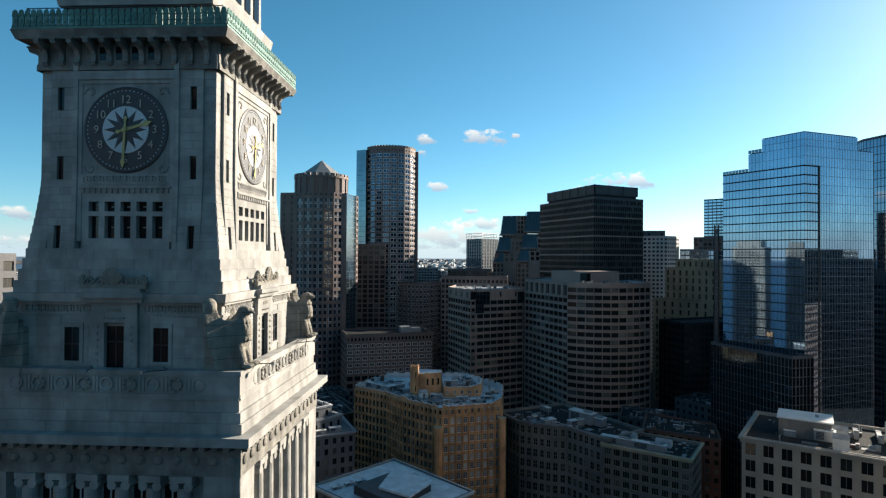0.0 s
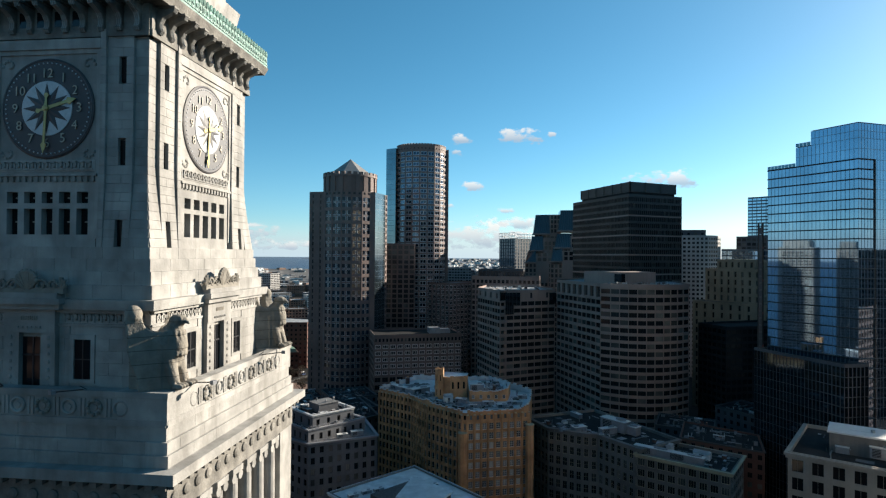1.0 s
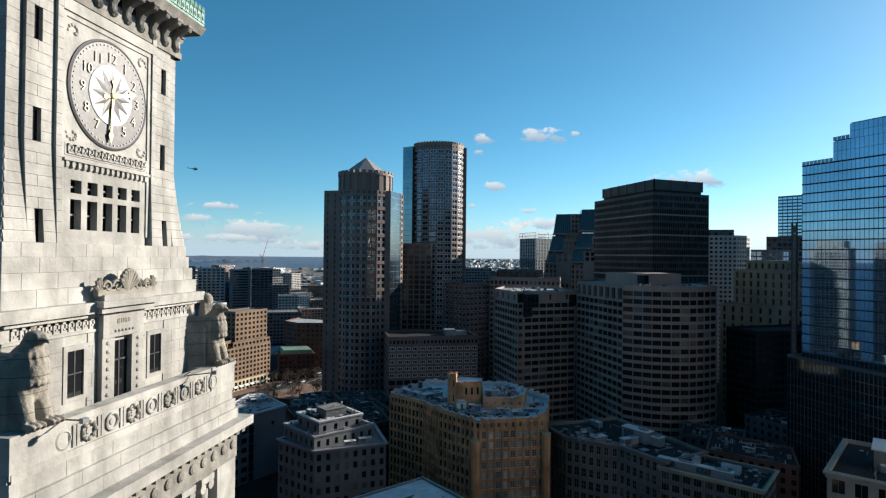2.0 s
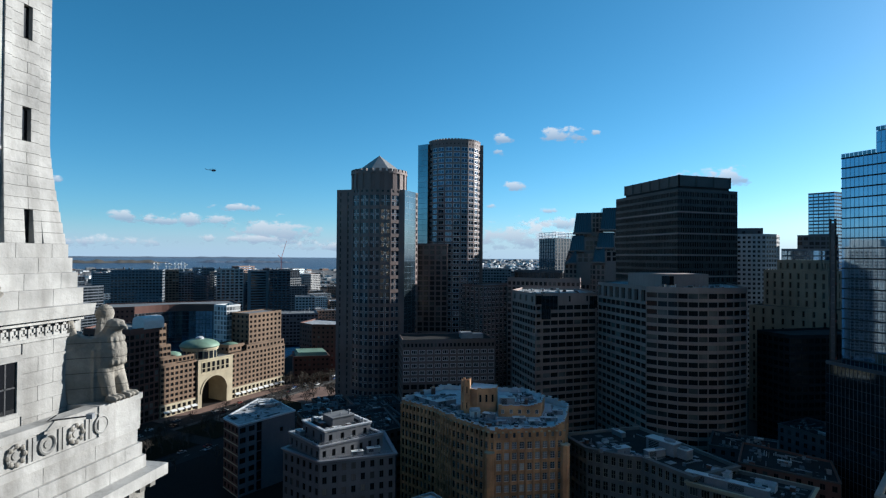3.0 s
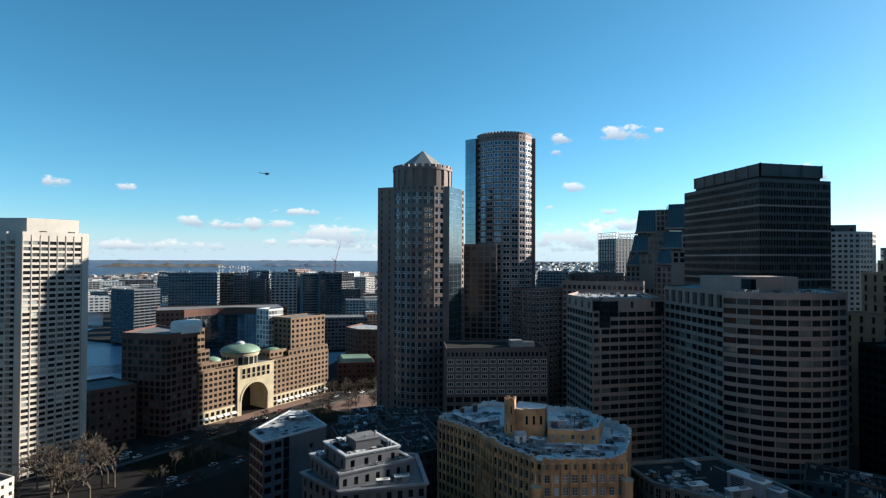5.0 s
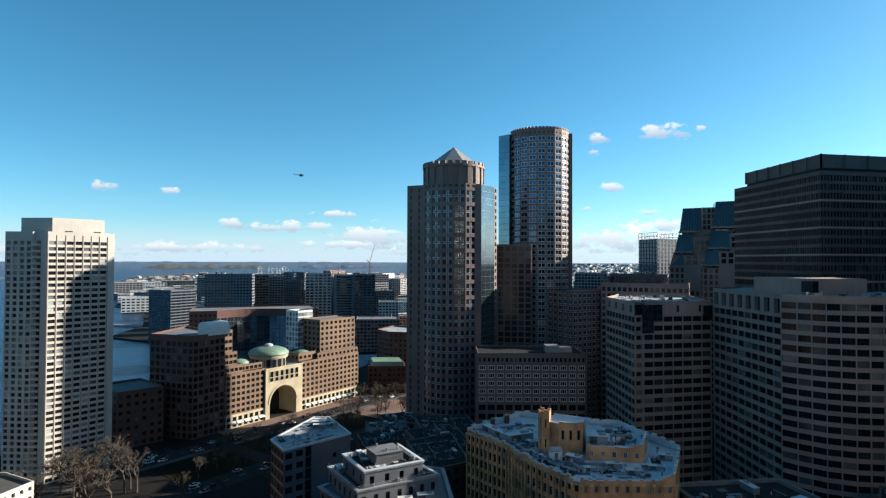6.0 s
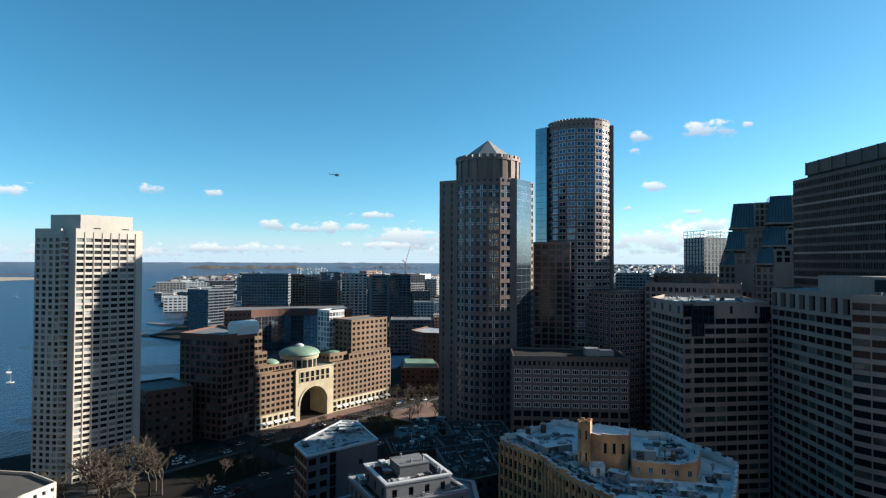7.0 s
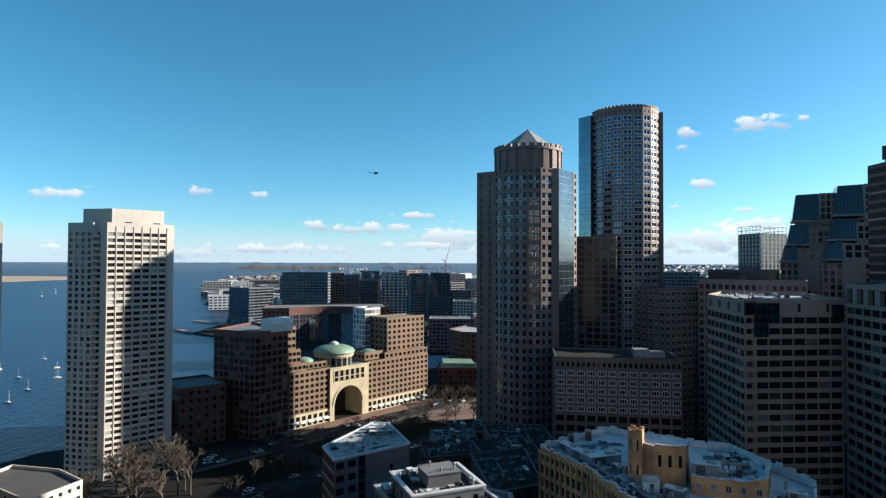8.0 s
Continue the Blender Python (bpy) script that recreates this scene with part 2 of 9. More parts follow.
# ---------------------------------------------------------------- mesh tools
class Mesh:
    """Collects corners and faces, with several materials, for one mesh."""

    def __init__(self):
        self.v, self.f, self.k, self.mats = [], [], [], []

    def slot(self, mat):
        if mat not in self.mats:
            self.mats.append(mat)
        return self.mats.index(mat)

    def face(self, pts, mat):
        n = len(self.v)
        self.v.extend(tuple(p) for p in pts)
        self.f.append(tuple(range(n, n + len(pts))))
        self.k.append(self.slot(mat))

    def shape(self, verts, faces, mat):
        n, s = len(self.v), self.slot(mat)
        self.v.extend(tuple(p) for p in verts)
        self.f.extend(tuple(i + n for i in f) for f in faces)
        self.k.extend([s] * len(faces))

    def box(self, x0, x1, y0, y1, z0, z1, mat, m=None):
        vs = [Vector((x, y, z)) for z in (z0, z1) for x, y in ((x0, y0), (x1, y0), (x1, y1), (x0, y1))]
        if m is not None:
            vs = [m @ v for v in vs]
        self.shape(vs, [(3, 2, 1, 0), (4, 5, 6, 7), (0, 1, 5, 4), (1, 2, 6, 5), (2, 3, 7, 6), (3, 0, 4, 7)], mat)

    def prism(self, poly, z0, z1, mat, top=None, bottom=True):
        n = len(poly)
        top = top or poly
        vs = [(x, y, z0) for x, y in poly] + [(x, y, z1) for x, y in top]
        fs = [(i, (i + 1) % n, n + (i + 1) % n, n + i) for i in range(n)] + [tuple(range(n, 2 * n))]
        if bottom:
            fs.append(tuple(range(n - 1, -1, -1)))
        self.shape(vs, fs, mat)

    def tube(self, a, b, ra, rb, mat, n=8, caps=True):
        a, b = Vector(a), Vector(b)
        q = (b - a).to_track_quat("Z", "Y").to_matrix()
        ring = [Vector((math.cos(2 * math.pi * i / n), math.sin(2 * math.pi * i / n), 0)) for i in range(n)]
        vs = [a + q @ (p * ra) for p in ring] + [b + q @ (p * rb) for p in ring]
        fs = [(i, (i + 1) % n, n + (i + 1) % n, n + i) for i in range(n)]
        if caps:
            fs += [tuple(range(n - 1, -1, -1)), tuple(range(n, 2 * n))]
        self.shape(vs, fs, mat)

    def lathe(self, prof, mat, n=16, m=None):
        """prof: (radius, z) from the bottom up, turned round z."""
        vs = [Vector((r * math.cos(2 * math.pi * i / n), r * math.sin(2 * math.pi * i / n), z)) for r, z in prof for i in range(n)]
        if m is not None:
            vs = [m @ v for v in vs]
        fs = [(j * n + i, j * n + (i + 1) % n, (j + 1) * n + (i + 1) % n, (j + 1) * n + i) for j in range(len(prof) - 1) for i in range(n)]
        fs += [tuple(range(n - 1, -1, -1)), tuple((len(prof) - 1) * n + i for i in range(n))]
        self.shape(vs, fs, mat)

    def ball(self, c, r, mat, n=8, m=None):
        prof = [(math.sin(math.pi * k / n) * 1.0, -math.cos(math.pi * k / n)) for k in range(1, n)]
        mm = Matrix.Translation(c) @ Matrix.Diagonal((*r, 1)) if m is None else m @ Matrix.Translation(c) @ Matrix.Diagonal((*r, 1))
        self.lathe(prof, mat, n + 2, mm)

    def data(self, name, smooth=False):
        me = bpy.data.meshes.new(name)
        me.from_pydata(self.v, [], self.f)
        for m in self.mats:
            me.materials.append(m)
        me.polygons.foreach_set("material_index", self.k)
        if smooth:
            me.polygons.foreach_set("use_smooth", [True] * len(self.f))
        me.update()
        return me


def part(name, mesh, parent, label="", smooth=False, at=None, kind=""):
    """One mesh object under a thing; its corners are given in the thing's own coordinates."""
    me = mesh.data(name, smooth) if isinstance(mesh, Mesh) else mesh
    ob = new(name, me)
    ob.parent = parent
    if at is not None:
        ob.matrix_basis = at
    return tagged(ob, label, kind=kind)


def thing(name, label, category, at=(0, 0, 0), turn=0, group="", kind=""):
    ob = new(name)
    ob.empty_display_size = 0.5
    ob.matrix_basis = pose(*at, 0, 0, turn)
    return tagged(ob, label, category, group, kind)


# ---------------------------------------------------------------- facades
PANES = {}


def cross_cells(a, b):
    """Four panes parted by a stone cross whose arms carry pale edging: x0, x1, z0, z1 and how far each strip stands out."""
    g, e = 0.46, 0.68
    cells = [(-g, g, -b, b, 0.05), (-a, -g, -g, g, 0.05), (g, a, -g, g, 0.05)]
    for sx in (-1, 1):
        for sz in (-1, 1):
            x0, x1 = sorted((sx * g, sx * e))
            z0, z1 = sorted((sz * g, sz * b))
            cells.append((x0, x1, z0, z1, 0.09))
            x0, x1 = sorted((sx * e, sx * a))
            z0, z1 = sorted((sz * g, sz * (e - 0.02)))
            cells.append((x0, x1, z0, z1, 0.09))
    return cells


def pane_mesh(w, h, glass, frame_mat, bars=(1, 0), rim=0.09):
    """A window as an own piece: glass, a frame proud of it and its glazing bars. Looks along -y."""
    key = (round(w, 2), round(h, 2), glass.name, frame_mat.name, bars[:3], rim)
    if key not in PANES:
        m = Mesh()
        a, b = w / 2 - 0.003, h / 2 - 0.003
        m.face([(-a, 0, -b), (a, 0, -b), (a, 0, b), (-a, 0, b)], glass)
        d = 0.06
        strips = [(-a, a, -b, -b + rim), (-a, a, b - rim, b), (-a, -a + rim, -b + rim, b - rim), (a - rim, a, -b + rim, b - rim)]
        cross = len(bars) > 3
        if cross:
            strips = []
            for x0, x1, z0, z1, out in cross_cells(a, b):
                m.face([(x0, -out, z0), (x1, -out, z0), (x1, -out, z1), (x0, -out, z1)], frame_mat if out > 0.06 else bars[3])
            bars = (0, 0)
        bw = bars[2] / 2 if len(bars) > 2 else rim / 3
        strips += [(-a + 2 * a * (i + 1) / (bars[0] + 1) - bw, -a + 2 * a * (i + 1) / (bars[0] + 1) + bw, -b + rim, b - rim) for i in range(bars[0])]
        strips += [(-a + rim, a - rim, -b + 2 * b * (i + 1) / (bars[1] + 1) - bw, -b + 2 * b * (i + 1) / (bars[1] + 1) + bw) for i in range(bars[1])]
        for x0, x1, z0, z1 in strips:
            m.face([(x0, -d, z0), (x1, -d, z0), (x1, -d, z1), (x0, -d, z1)], frame_mat)
        PANES[key] = m.data("window")
    return PANES[key]


class Building:
    """A building: an Empty at its base, one wall mesh, a roof and windows. Corners in the world, counter-clockwise."""

    def __init__(self, name, label, base, category="building", limit=220, group="", into=None):
        self.base = Vector(base) if into is None else into.matrix_basis.translation.copy()
        self.ob = into or thing(name, label, category, base, group=group)
        self.wall, self.roof, self.rest = Mesh(), Mesh(), Mesh()
        self.windows, self.limit = [], limit

    def loc(self, p):
        return (p[0] - self.base.x, p[1] - self.base.y, p[2] - self.base.z)

    def facade(self, p0, p1, z0, z1, mat, cols, rows, ww, wh, glass, frame_mat=None, depth=0.35, sill=0.5, side=None, front=True,
               bars=(1, 0), rim=0.09, skip=None):
        """A wall from p0 to p1 (seen from outside, left to right) with recessed windows in a grid."""
        p0, p1 = Vector((p0[0], p0[1], 0)), Vector((p1[0], p1[1], 0))
        L = (p1 - p0).length
        d = (p1 - p0) / L
        n = Vector((d.y, -d.x, 0))
        side = L / cols * 0.5 if side is None else side + ww / 2
        step = (L - 2 * side) / max(1, cols - 1)
        rh = (z1 - z0) / rows
        W = self.wall

        def at(s, z, inn=0.0):
            return self.loc(p0 + d * s - n * inn + Vector((0, 0, z)))

        xs = [side + step * c for c in range(cols)]
        ang = math.atan2(d.y, d.x)
        for r in range(rows):
            za = z0 + rh * r + (rh - wh) * sill
            zb = za + wh
            W.face([at(0, z0 + rh * r), at(L, z0 + rh * r), at(L, za), at(0, za)], mat)
            W.face([at(0, zb), at(L, zb), at(L, z0 + rh * (r + 1)), at(0, z0 + rh * (r + 1))], mat)
            edges = [0.0]
            for c, x in enumerate(xs):
                if skip and skip(c, r):
                    continue
                edges += [x - ww / 2, x + ww / 2]
                a, b = x - ww / 2, x + ww / 2
                W.face([at(a, za), at(b, za), at(b, za, depth), at(a, za, depth)], mat)
                W.face([at(a, zb, depth), at(b, zb, depth), at(b, zb), at(a, zb)], mat)
                W.face([at(a, za), at(a, za, depth), at(a, zb, depth), at(a, zb)], mat)
                W.face([at(b, za, depth), at(b, za), at(b, zb), at(b, zb, depth)], mat)
                c3 = p0 + d * x - n * depth + Vector((0, 0, (za + zb) / 2))
                self.windows.append((c3, ang, ww, wh, glass, frame_mat or mat, bars, rim, front))
            edges.append(L)
            for i in range(0, len(edges), 2):
                if edges[i + 1] - edges[i] > 1e-4:
                    W.face([at(edges[i], za), at(edges[i + 1], za), at(edges[i + 1], zb), at(edges[i], zb)], mat)

    def plain(self, p0, p1, z0, z1, mat):
        self.wall.face([self.loc((*p0, z0)), self.loc((*p1, z0)), self.loc((*p1, z1)), self.loc((*p0, z1))], mat)

    def cap(self, poly, z, mat, parapet=1.0, wall_mat=None, thick=0.45):
        """A roof deck with a parapet that has thickness."""
        n = len(poly)
        P = [Vector((x, y)) for x, y in poly]
        inner = []
        for i in range(n):
            a, b, c = P[i - 1], P[i], P[(i + 1) % n]
            d1, d2 = (b - a).normalized(), (c - b).normalized()
            n1, n2 = Vector((-d1.y, d1.x)), Vector((-d2.y, d2.x))
            k = max(0.35, 1 + n1.dot(n2))
            inner.append(b + (n1 + n2) / k * thick)
        R = self.roof
        R.face([self.loc((p.x, p.y, z - parapet)) for p in inner], mat)
        wm = wall_mat or mat
        for i in range(n):
            j = (i + 1) % n
            R.face([self.loc((*P[i], z)), self.loc((*P[j], z)), self.loc((*inner[j], z)), self.loc((*inner[i], z))], wm)
            R.face([self.loc((*inner[i], z - parapet)), self.loc((*inner[i], z)), self.loc((*inner[j], z)), self.loc((*inner[j], z - parapet))], wm)

    def done(self, wall_label="", smooth=False):
        if self.wall.f:
            part("wall", self.wall, self.ob, wall_label.replace("_", " "))
        if self.roof.f:
            part("roof", self.roof, self.ob)
        front = [w for w in self.windows if w[8]]
        front.sort(key=lambda w: (w[0].x - 30) ** 2 + (w[0].y - 20) ** 2 + (w[0].z - 100) ** 2)
        singles, rest = front[:self.limit], front[self.limit:] + [w for w in self.windows if not w[8]]
        for c, ang, w, h, glass, fm, bars, rim, _ in singles:
            ob = new("window", pane_mesh(w, h, glass, fm, bars, rim))
            ob.parent = self.ob
            ob.matrix_basis = Matrix.Translation(c - self.base) @ Matrix.Rotation(ang, 4, "Z")
        if rest:
            J = Mesh()
            for c, ang, w, h, glass, fm, bars, rim, fr in rest:
                m = Matrix.Translation(c - self.base) @ Matrix.Rotation(ang, 4, "Z")
                g = GLASS_JOINED.get(glass, glass)
                a, b = w / 2, h / 2
                J.face([m @ Vector(p) for p in ((-a, 0, -b), (a, 0, -b), (a, 0, b), (-a, 0, b))], g)
                if fr and len(bars) > 3:
                    for x0, x1, z0, z1, out in cross_cells(a, b):
                        J.face([m @ Vector(p) for p in ((x0, -out, z0), (x1, -out, z0), (x1, -out, z1), (x0, -out, z1))], fm if out > 0.06 else bars[3])
                elif fr:
                    bw = bars[2] / 2 if len(bars) > 2 else rim / 3
                    cells = [(-a + 2 * a * (i + 1) / (bars[0] + 1) - bw, -a + 2 * a * (i + 1) / (bars[0] + 1) + bw, -b, b) for i in range(bars[0])]
                    cells += [(-a, a, -b + 2 * b * (i + 1) / (bars[1] + 1) - bw, -b + 2 * b * (i + 1) / (bars[1] + 1) + bw) for i in range(bars[1])]
                    if rim > 0.12:
                        cells += [(-a, a, -b, -b + rim), (-a, a, b - rim, b), (-a, -a + rim, -b, b), (a - rim, a, -b, b)]
                    for x0, x1, z0, z1 in cells:
                        J.face([m @ Vector(p) for p in ((x0, -0.05, z0), (x1, -0.05, z0), (x1, -0.05, z1), (x0, -0.05, z1))], fm)
            part("glazing", J, self.ob, kind="stuff")
        return self.ob


def centre(poly):
    return (sum(p[0] for p in poly) / len(poly), sum(p[1] for p in poly) / len(poly))


def faces_view(p0, p1):
    """Whether a wall looks towards the stretch of air along the flight."""
    n = Vector((p1[1] - p0[1], -(p1[0] - p0[0])))
    mid = (Vector(p0) + Vector(p1)) / 2
    return n.dot(Vector((28, -50)) - mid) > 0 or n.dot(Vector((27, 50)) - mid) > 0


def block(name, label, poly, z0, z1, wall, glass, floor_h=3.8, bay=4.0, ww=2.4, wh=1.9, roof=None, parapet=1.1, limit=150, depth=0.3,
          bars=(1, 0), frame_mat=None, rim=0.09, sill=0.5, blank=(), category="office building", rim_z=0.0, extra=None, group="", ground=0.0, into=None):
    """A plain office block on a polygon: windows in every wall, roof with parapet."""
    B = Building(name, label, (*centre(poly), z0), category, limit, group, into)
    n = len(poly)
    rows = max(1, round((z1 - parapet - rim_z - z0 - ground) / floor_h))
    for i in range(n):
        a, b = poly[i], poly[(i + 1) % n]
        L = math.dist(a, b)
        zt = z1 - parapet - rim_z
        if i in blank or L < ww * 1.2:
            B.plain(a, b, z0, z1, wall)
            continue
        if ground:
            B.plain(a, b, z0, z0 + ground, wall)
        B.facade(a, b, z0 + ground, zt, wall, max(1, round(L / bay)), rows, ww, wh, glass, frame_mat, depth, sill, front=faces_view(a, b), bars=bars, rim=rim)
        B.plain(a, b, zt, z1, wall)
    B.cap(poly, z1, roof or gravel, parapet, wall)
    if extra:
        extra(B)
    B.done(name if into else "")
    return B


def quad_plan(a, b, depth):
    """A rectangle behind the front wall a-b (left to right from outside)."""
    a, b = Vector(a), Vector(b)
    d = (b - a).normalized()
    back = Vector((-d.y, d.x)) * depth
    return [tuple(a), tuple(b), tuple(b + back), tuple(a + back)]


def roof_clutter(B, poly, z, n, seed, tall=1.0, dark=False):
    """Hatches, curbs, skylights, pipe runs and patched felt, too small to tell apart singly."""
    rg = random.Random(seed)
    c = Vector(centre(poly))
    m = Mesh()
    felt = (gravel, tar, far_dark, asphalt) if dark else (gravel, tar, membrane, sidewalk)
    boxes = (steel, dark_wall, far_grey, dark_brick, sidewalk) if dark else (steel, white_paint, far_grey, dark_brick, sidewalk)
    lids = (far_grey, tar) if dark else (steel, membrane)
    for _ in range(n):
        i = rg.randrange(len(poly))
        a, b = Vector(poly[i]), Vector(poly[(i + 1) % len(poly)])
        p = c + (a + (b - a) * rg.random() - c) * (rg.uniform(0.1, 1.0) ** 0.6 * 0.86)
        ang = math.atan2(b.y - a.y, b.x - a.x)
        at = Matrix.Translation(B.loc((p.x, p.y, z))) @ Matrix.Rotation(ang, 4, "Z")
        k = rg.random()
        if k < 0.35:
            w, d = rg.uniform(1.0, 4.5), rg.uniform(0.8, 3.0)
            m.box(-w / 2, w / 2, -d / 2, d / 2, 0.01, rg.uniform(0.04, 0.1), rg.choice(felt), at)
        elif k < 0.6:
            w, d, h = rg.uniform(0.6, 2.2), rg.uniform(0.6, 1.8), rg.uniform(0.4, 1.5) * tall
            m.box(-w / 2, w / 2, -d / 2, d / 2, 0.0, h, rg.choice(boxes), at)
            m.box(-w / 2 - 0.06, w / 2 + 0.06, -d / 2 - 0.06, d / 2 + 0.06, h, h + 0.08, rg.choice(lids), at)
        elif k < 0.8:
            w = rg.uniform(2.5, 9.0)
            m.box(-w / 2, w / 2, -0.14, 0.14, 0.15, 0.42, rg.choice((steel, iron, gravel)), at)
        else:
            m.tube(at @ Vector((0, 0, 0)), at @ Vector((0, 0, rg.uniform(0.6, 2.0) * tall)), 0.14, 0.12, rg.choice((steel, iron, white_paint)), 6)
    part("roof_clutter", m, B.ob, "small hatches, curbs and pipes on the roof", kind="stuff")


# ---------------------------------------------------------------- water and ground
def far_rise(r):
    """The far sea and shore lift gently to the line where they meet the sky."""
    k = max(0.0, (r - 2300.0) / 2500.0)
    return 82.0 * k * k


def bowl(name, rings, mat, z):
    bm = bmesh.new()
    prev = None
    seg = 96
    for r in rings:
        ring = [bm.verts.new((r * math.cos(2 * math.pi * i / seg), r * math.sin(2 * math.pi * i / seg), z + far_rise(r))) for i in range(seg)]
        if prev:
            for i in range(seg):
                bm.faces.new((prev[i], ring[i], ring[(i + 1) % seg], prev[(i + 1) % seg]))
        else:
            bm.faces.new(ring)
        prev = ring
    me = bpy.data.meshes.new(name)
    bm.to_mesh(me)
    bm.free()
    me.materials.append(mat)
    for p in me.polygons:
        p.use_smooth = True
    return new(name, me)


def water_material():
    m, nt, bs = nodes_of("harbour_water")
    c = mixed(nt, noise_fac(nt, 0.004, 4), (0.004, 0.024, 0.062), (0.006, 0.033, 0.078))
    nt.links.new(c, bs.inputs["Base Color"])
    bs.inputs["Roughness"].default_value = 0.3
    bs.inputs["Specular IOR Level"].default_value = 0.18
    b = nt.nodes.new("ShaderNodeBump")
    b.inputs["Strength"].default_value, b.inputs["Distance"].default_value = 1.0, 0.7
    nt.links.new(noise_fac(nt, 0.3, 5, 0.3, 0.7, stretch=(1, 0.5, 1)), b.inputs["Height"])
    nt.links.new(b.outputs[0], bs.inputs["Normal"])
    return m


water_mat = water_material()
tagged(bowl("water", [300, 900, 1600, 2300, 2700, 3100, 3500, 3900, 4300, 4700, 4850], water_mat, -2.0),
       "dark blue rippled harbour water reaching to the horizon", "water", kind="structure")


def land(name, label, poly, z, mat, category="ground", low=-4.0):
    m = Mesh()
    m.prism(poly, low, z, mat)
    ob = new(name, m.data(name))
    return tagged(ob, label, category, kind="structure")


SHORE = [(-288, 130), (-292, 215), (-268, 262), (-262, 330), (-268, 398), (-236, 420), (-228, 520), (-246, 640), (-210, 760), (-160, 1000),
         (-140, 1500), (-160, 2250), (500, 2200), (1300, 1750), (1900, 900), (2000, -300), (1500, -1300), (300, -1700), (-500, -1300), (-330, -300)]
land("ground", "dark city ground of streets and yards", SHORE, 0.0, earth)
SEAPORT = [(-640, 590), (-700, 700), (-900, 890), (-1060, 960), (-1350, 1250), (-1900, 1640), (-1930, 1800), (-1500, 2150), (-700, 2270), (-260, 2270),
           (-230, 1500), (-255, 1000), (-330, 760), (-360, 640), (-450, 560)]
land("ground.001", "low waterfront district ground across the channel", SEAPORT, 0.0, earth)

# ---------------------------------------------------------------- twin round towers
def frame_of(c, ang):
    """Plan frame: u to the right, v away, seen from the flight."""
    r, d = Vector((math.cos(ang), math.sin(ang))), Vector((-math.sin(ang), math.cos(ang)))
    return lambda u, v: tuple(Vector(c) + r * u + d * v)


def arc(R, a0, a1, n, cu=0.0, cv=0.0):
    return [(cu + R * math.cos(radians(a0 + (a1 - a0) * i / n)), cv + R * math.sin(radians(a0 + (a1 - a0) * i / n))) for i in range(n + 1)]


def pyramid_tower():
    P = frame_of((-80.5, 354), 0.332)
    B = Building("round_tower", "rose granite office tower with drum and pale pyramid roof", (-80.5, 354, 0), "skyscraper", 240)
    curve = [P(*q) for q in arc(19.8, 208, 311, 5)]
    zt = 147.0
    rows = 36
    # left flank with narrow slots
    a, b = P(-27.9, -4.1), P(-18.0, -8.6)
    B.facade(a, b, 0, zt - 1, rose_granite, 2, rows, 1.1, 2.6, pane_dark, depth=0.5)
    B.plain(a, b, zt - 1, zt, rose_granite)
    B.plain(b, curve[0], 0, zt, rose_granite)
    for i in range(5):
        B.facade(curve[i], curve[i + 1], 0, zt - 3, rose_granite, 1, 16, 5.7, 6.7, pane_tower, cross_grey, depth=0.35, bars=(1, 1, 0.6, rose_granite), rim=0.12)
        B.facade(curve[i], curve[i + 1], zt - 3, zt, rose_granite, 2, 1, 1.6, 1.6, pane_dark, rose_granite, depth=0.35)
    f0, f1, f2 = P(16.2, -14.0), P(25.0, 1.5), P(26.6, 4.0)
    B.plain(curve[-1], f0, 0, zt, rose_granite)
    B.facade(f0, f1, 0, zt, steel_frame, 3, 38, 5.86, 3.8, pane_steel, steel_frame, depth=0.03, side=0.03, rim=0.03, bars=(0, 0))
    B.facade(f1, f2, 0, zt, rose_granite, 1, rows, 1.6, 2.4, pane_dark, depth=0.5)
    back = [f2, P(26.6, 28), P(-27.9, 28), a]
    for i in range(3):
        B.facade(back[i], back[i + 1], 0, zt, rose_granite, 7, rows, 2.2, 2.4, pane_dark, front=False)
    poly = [a, b] + curve + [f0, f1] + back[:-1]
    B.cap(poly, zt, gravel, 1.0, rose_granite)
    # drum with tall piers, crown of blocks
    n = 40
    for i in range(n):
        D = Mesh()
        t0, t1 = 2 * math.pi * i / n, 2 * math.pi * (i + 1) / n
        R = 18.6 if i % 2 else 17.9
        q = [(R * math.cos(t0), R * math.sin(t0)), (R * math.cos(t1), R * math.sin(t1)), (15 * math.cos(t1), 15 * math.sin(t1)), (15 * math.cos(t0), 15 * math.sin(t0))]
        D.prism(q, zt - 2, 157.5, rose_granite)
        part("drum_rib", D, B.ob)
    D = Mesh()
    D.lathe([(18.9, 157.3), (18.9, 158.6), (18.3, 158.6)], rose_granite, 40)
    part("drum_cornice", D, B.ob, "rose granite cornice of the drum")
    for i in range(28):
        t = 2 * math.pi * i / 28
        m = Mesh()
        m.box(-1.3, 1.3, -0.6, 0.6, 0, 1.7, rose_granite)
        part("crown_block", m.data("crown_block") if i == 0 else bpy.data.meshes["crown_block"], B.ob, at=Matrix.Rotation(t, 4, "Z") @ pose(0, 18.2, 158.6))
    m = Mesh()
    m.lathe([(17.3, 157.9), (17.3, 158.5), (0.05, 171.3)], pyramid_metal, 8, Matrix.Rotation(0.33 + math.pi / 8, 4, "Z"))
    part("pyramid_roof", m, B.ob, "pale metal eight-sided pyramid roof")
    B.done("rose granite wall")


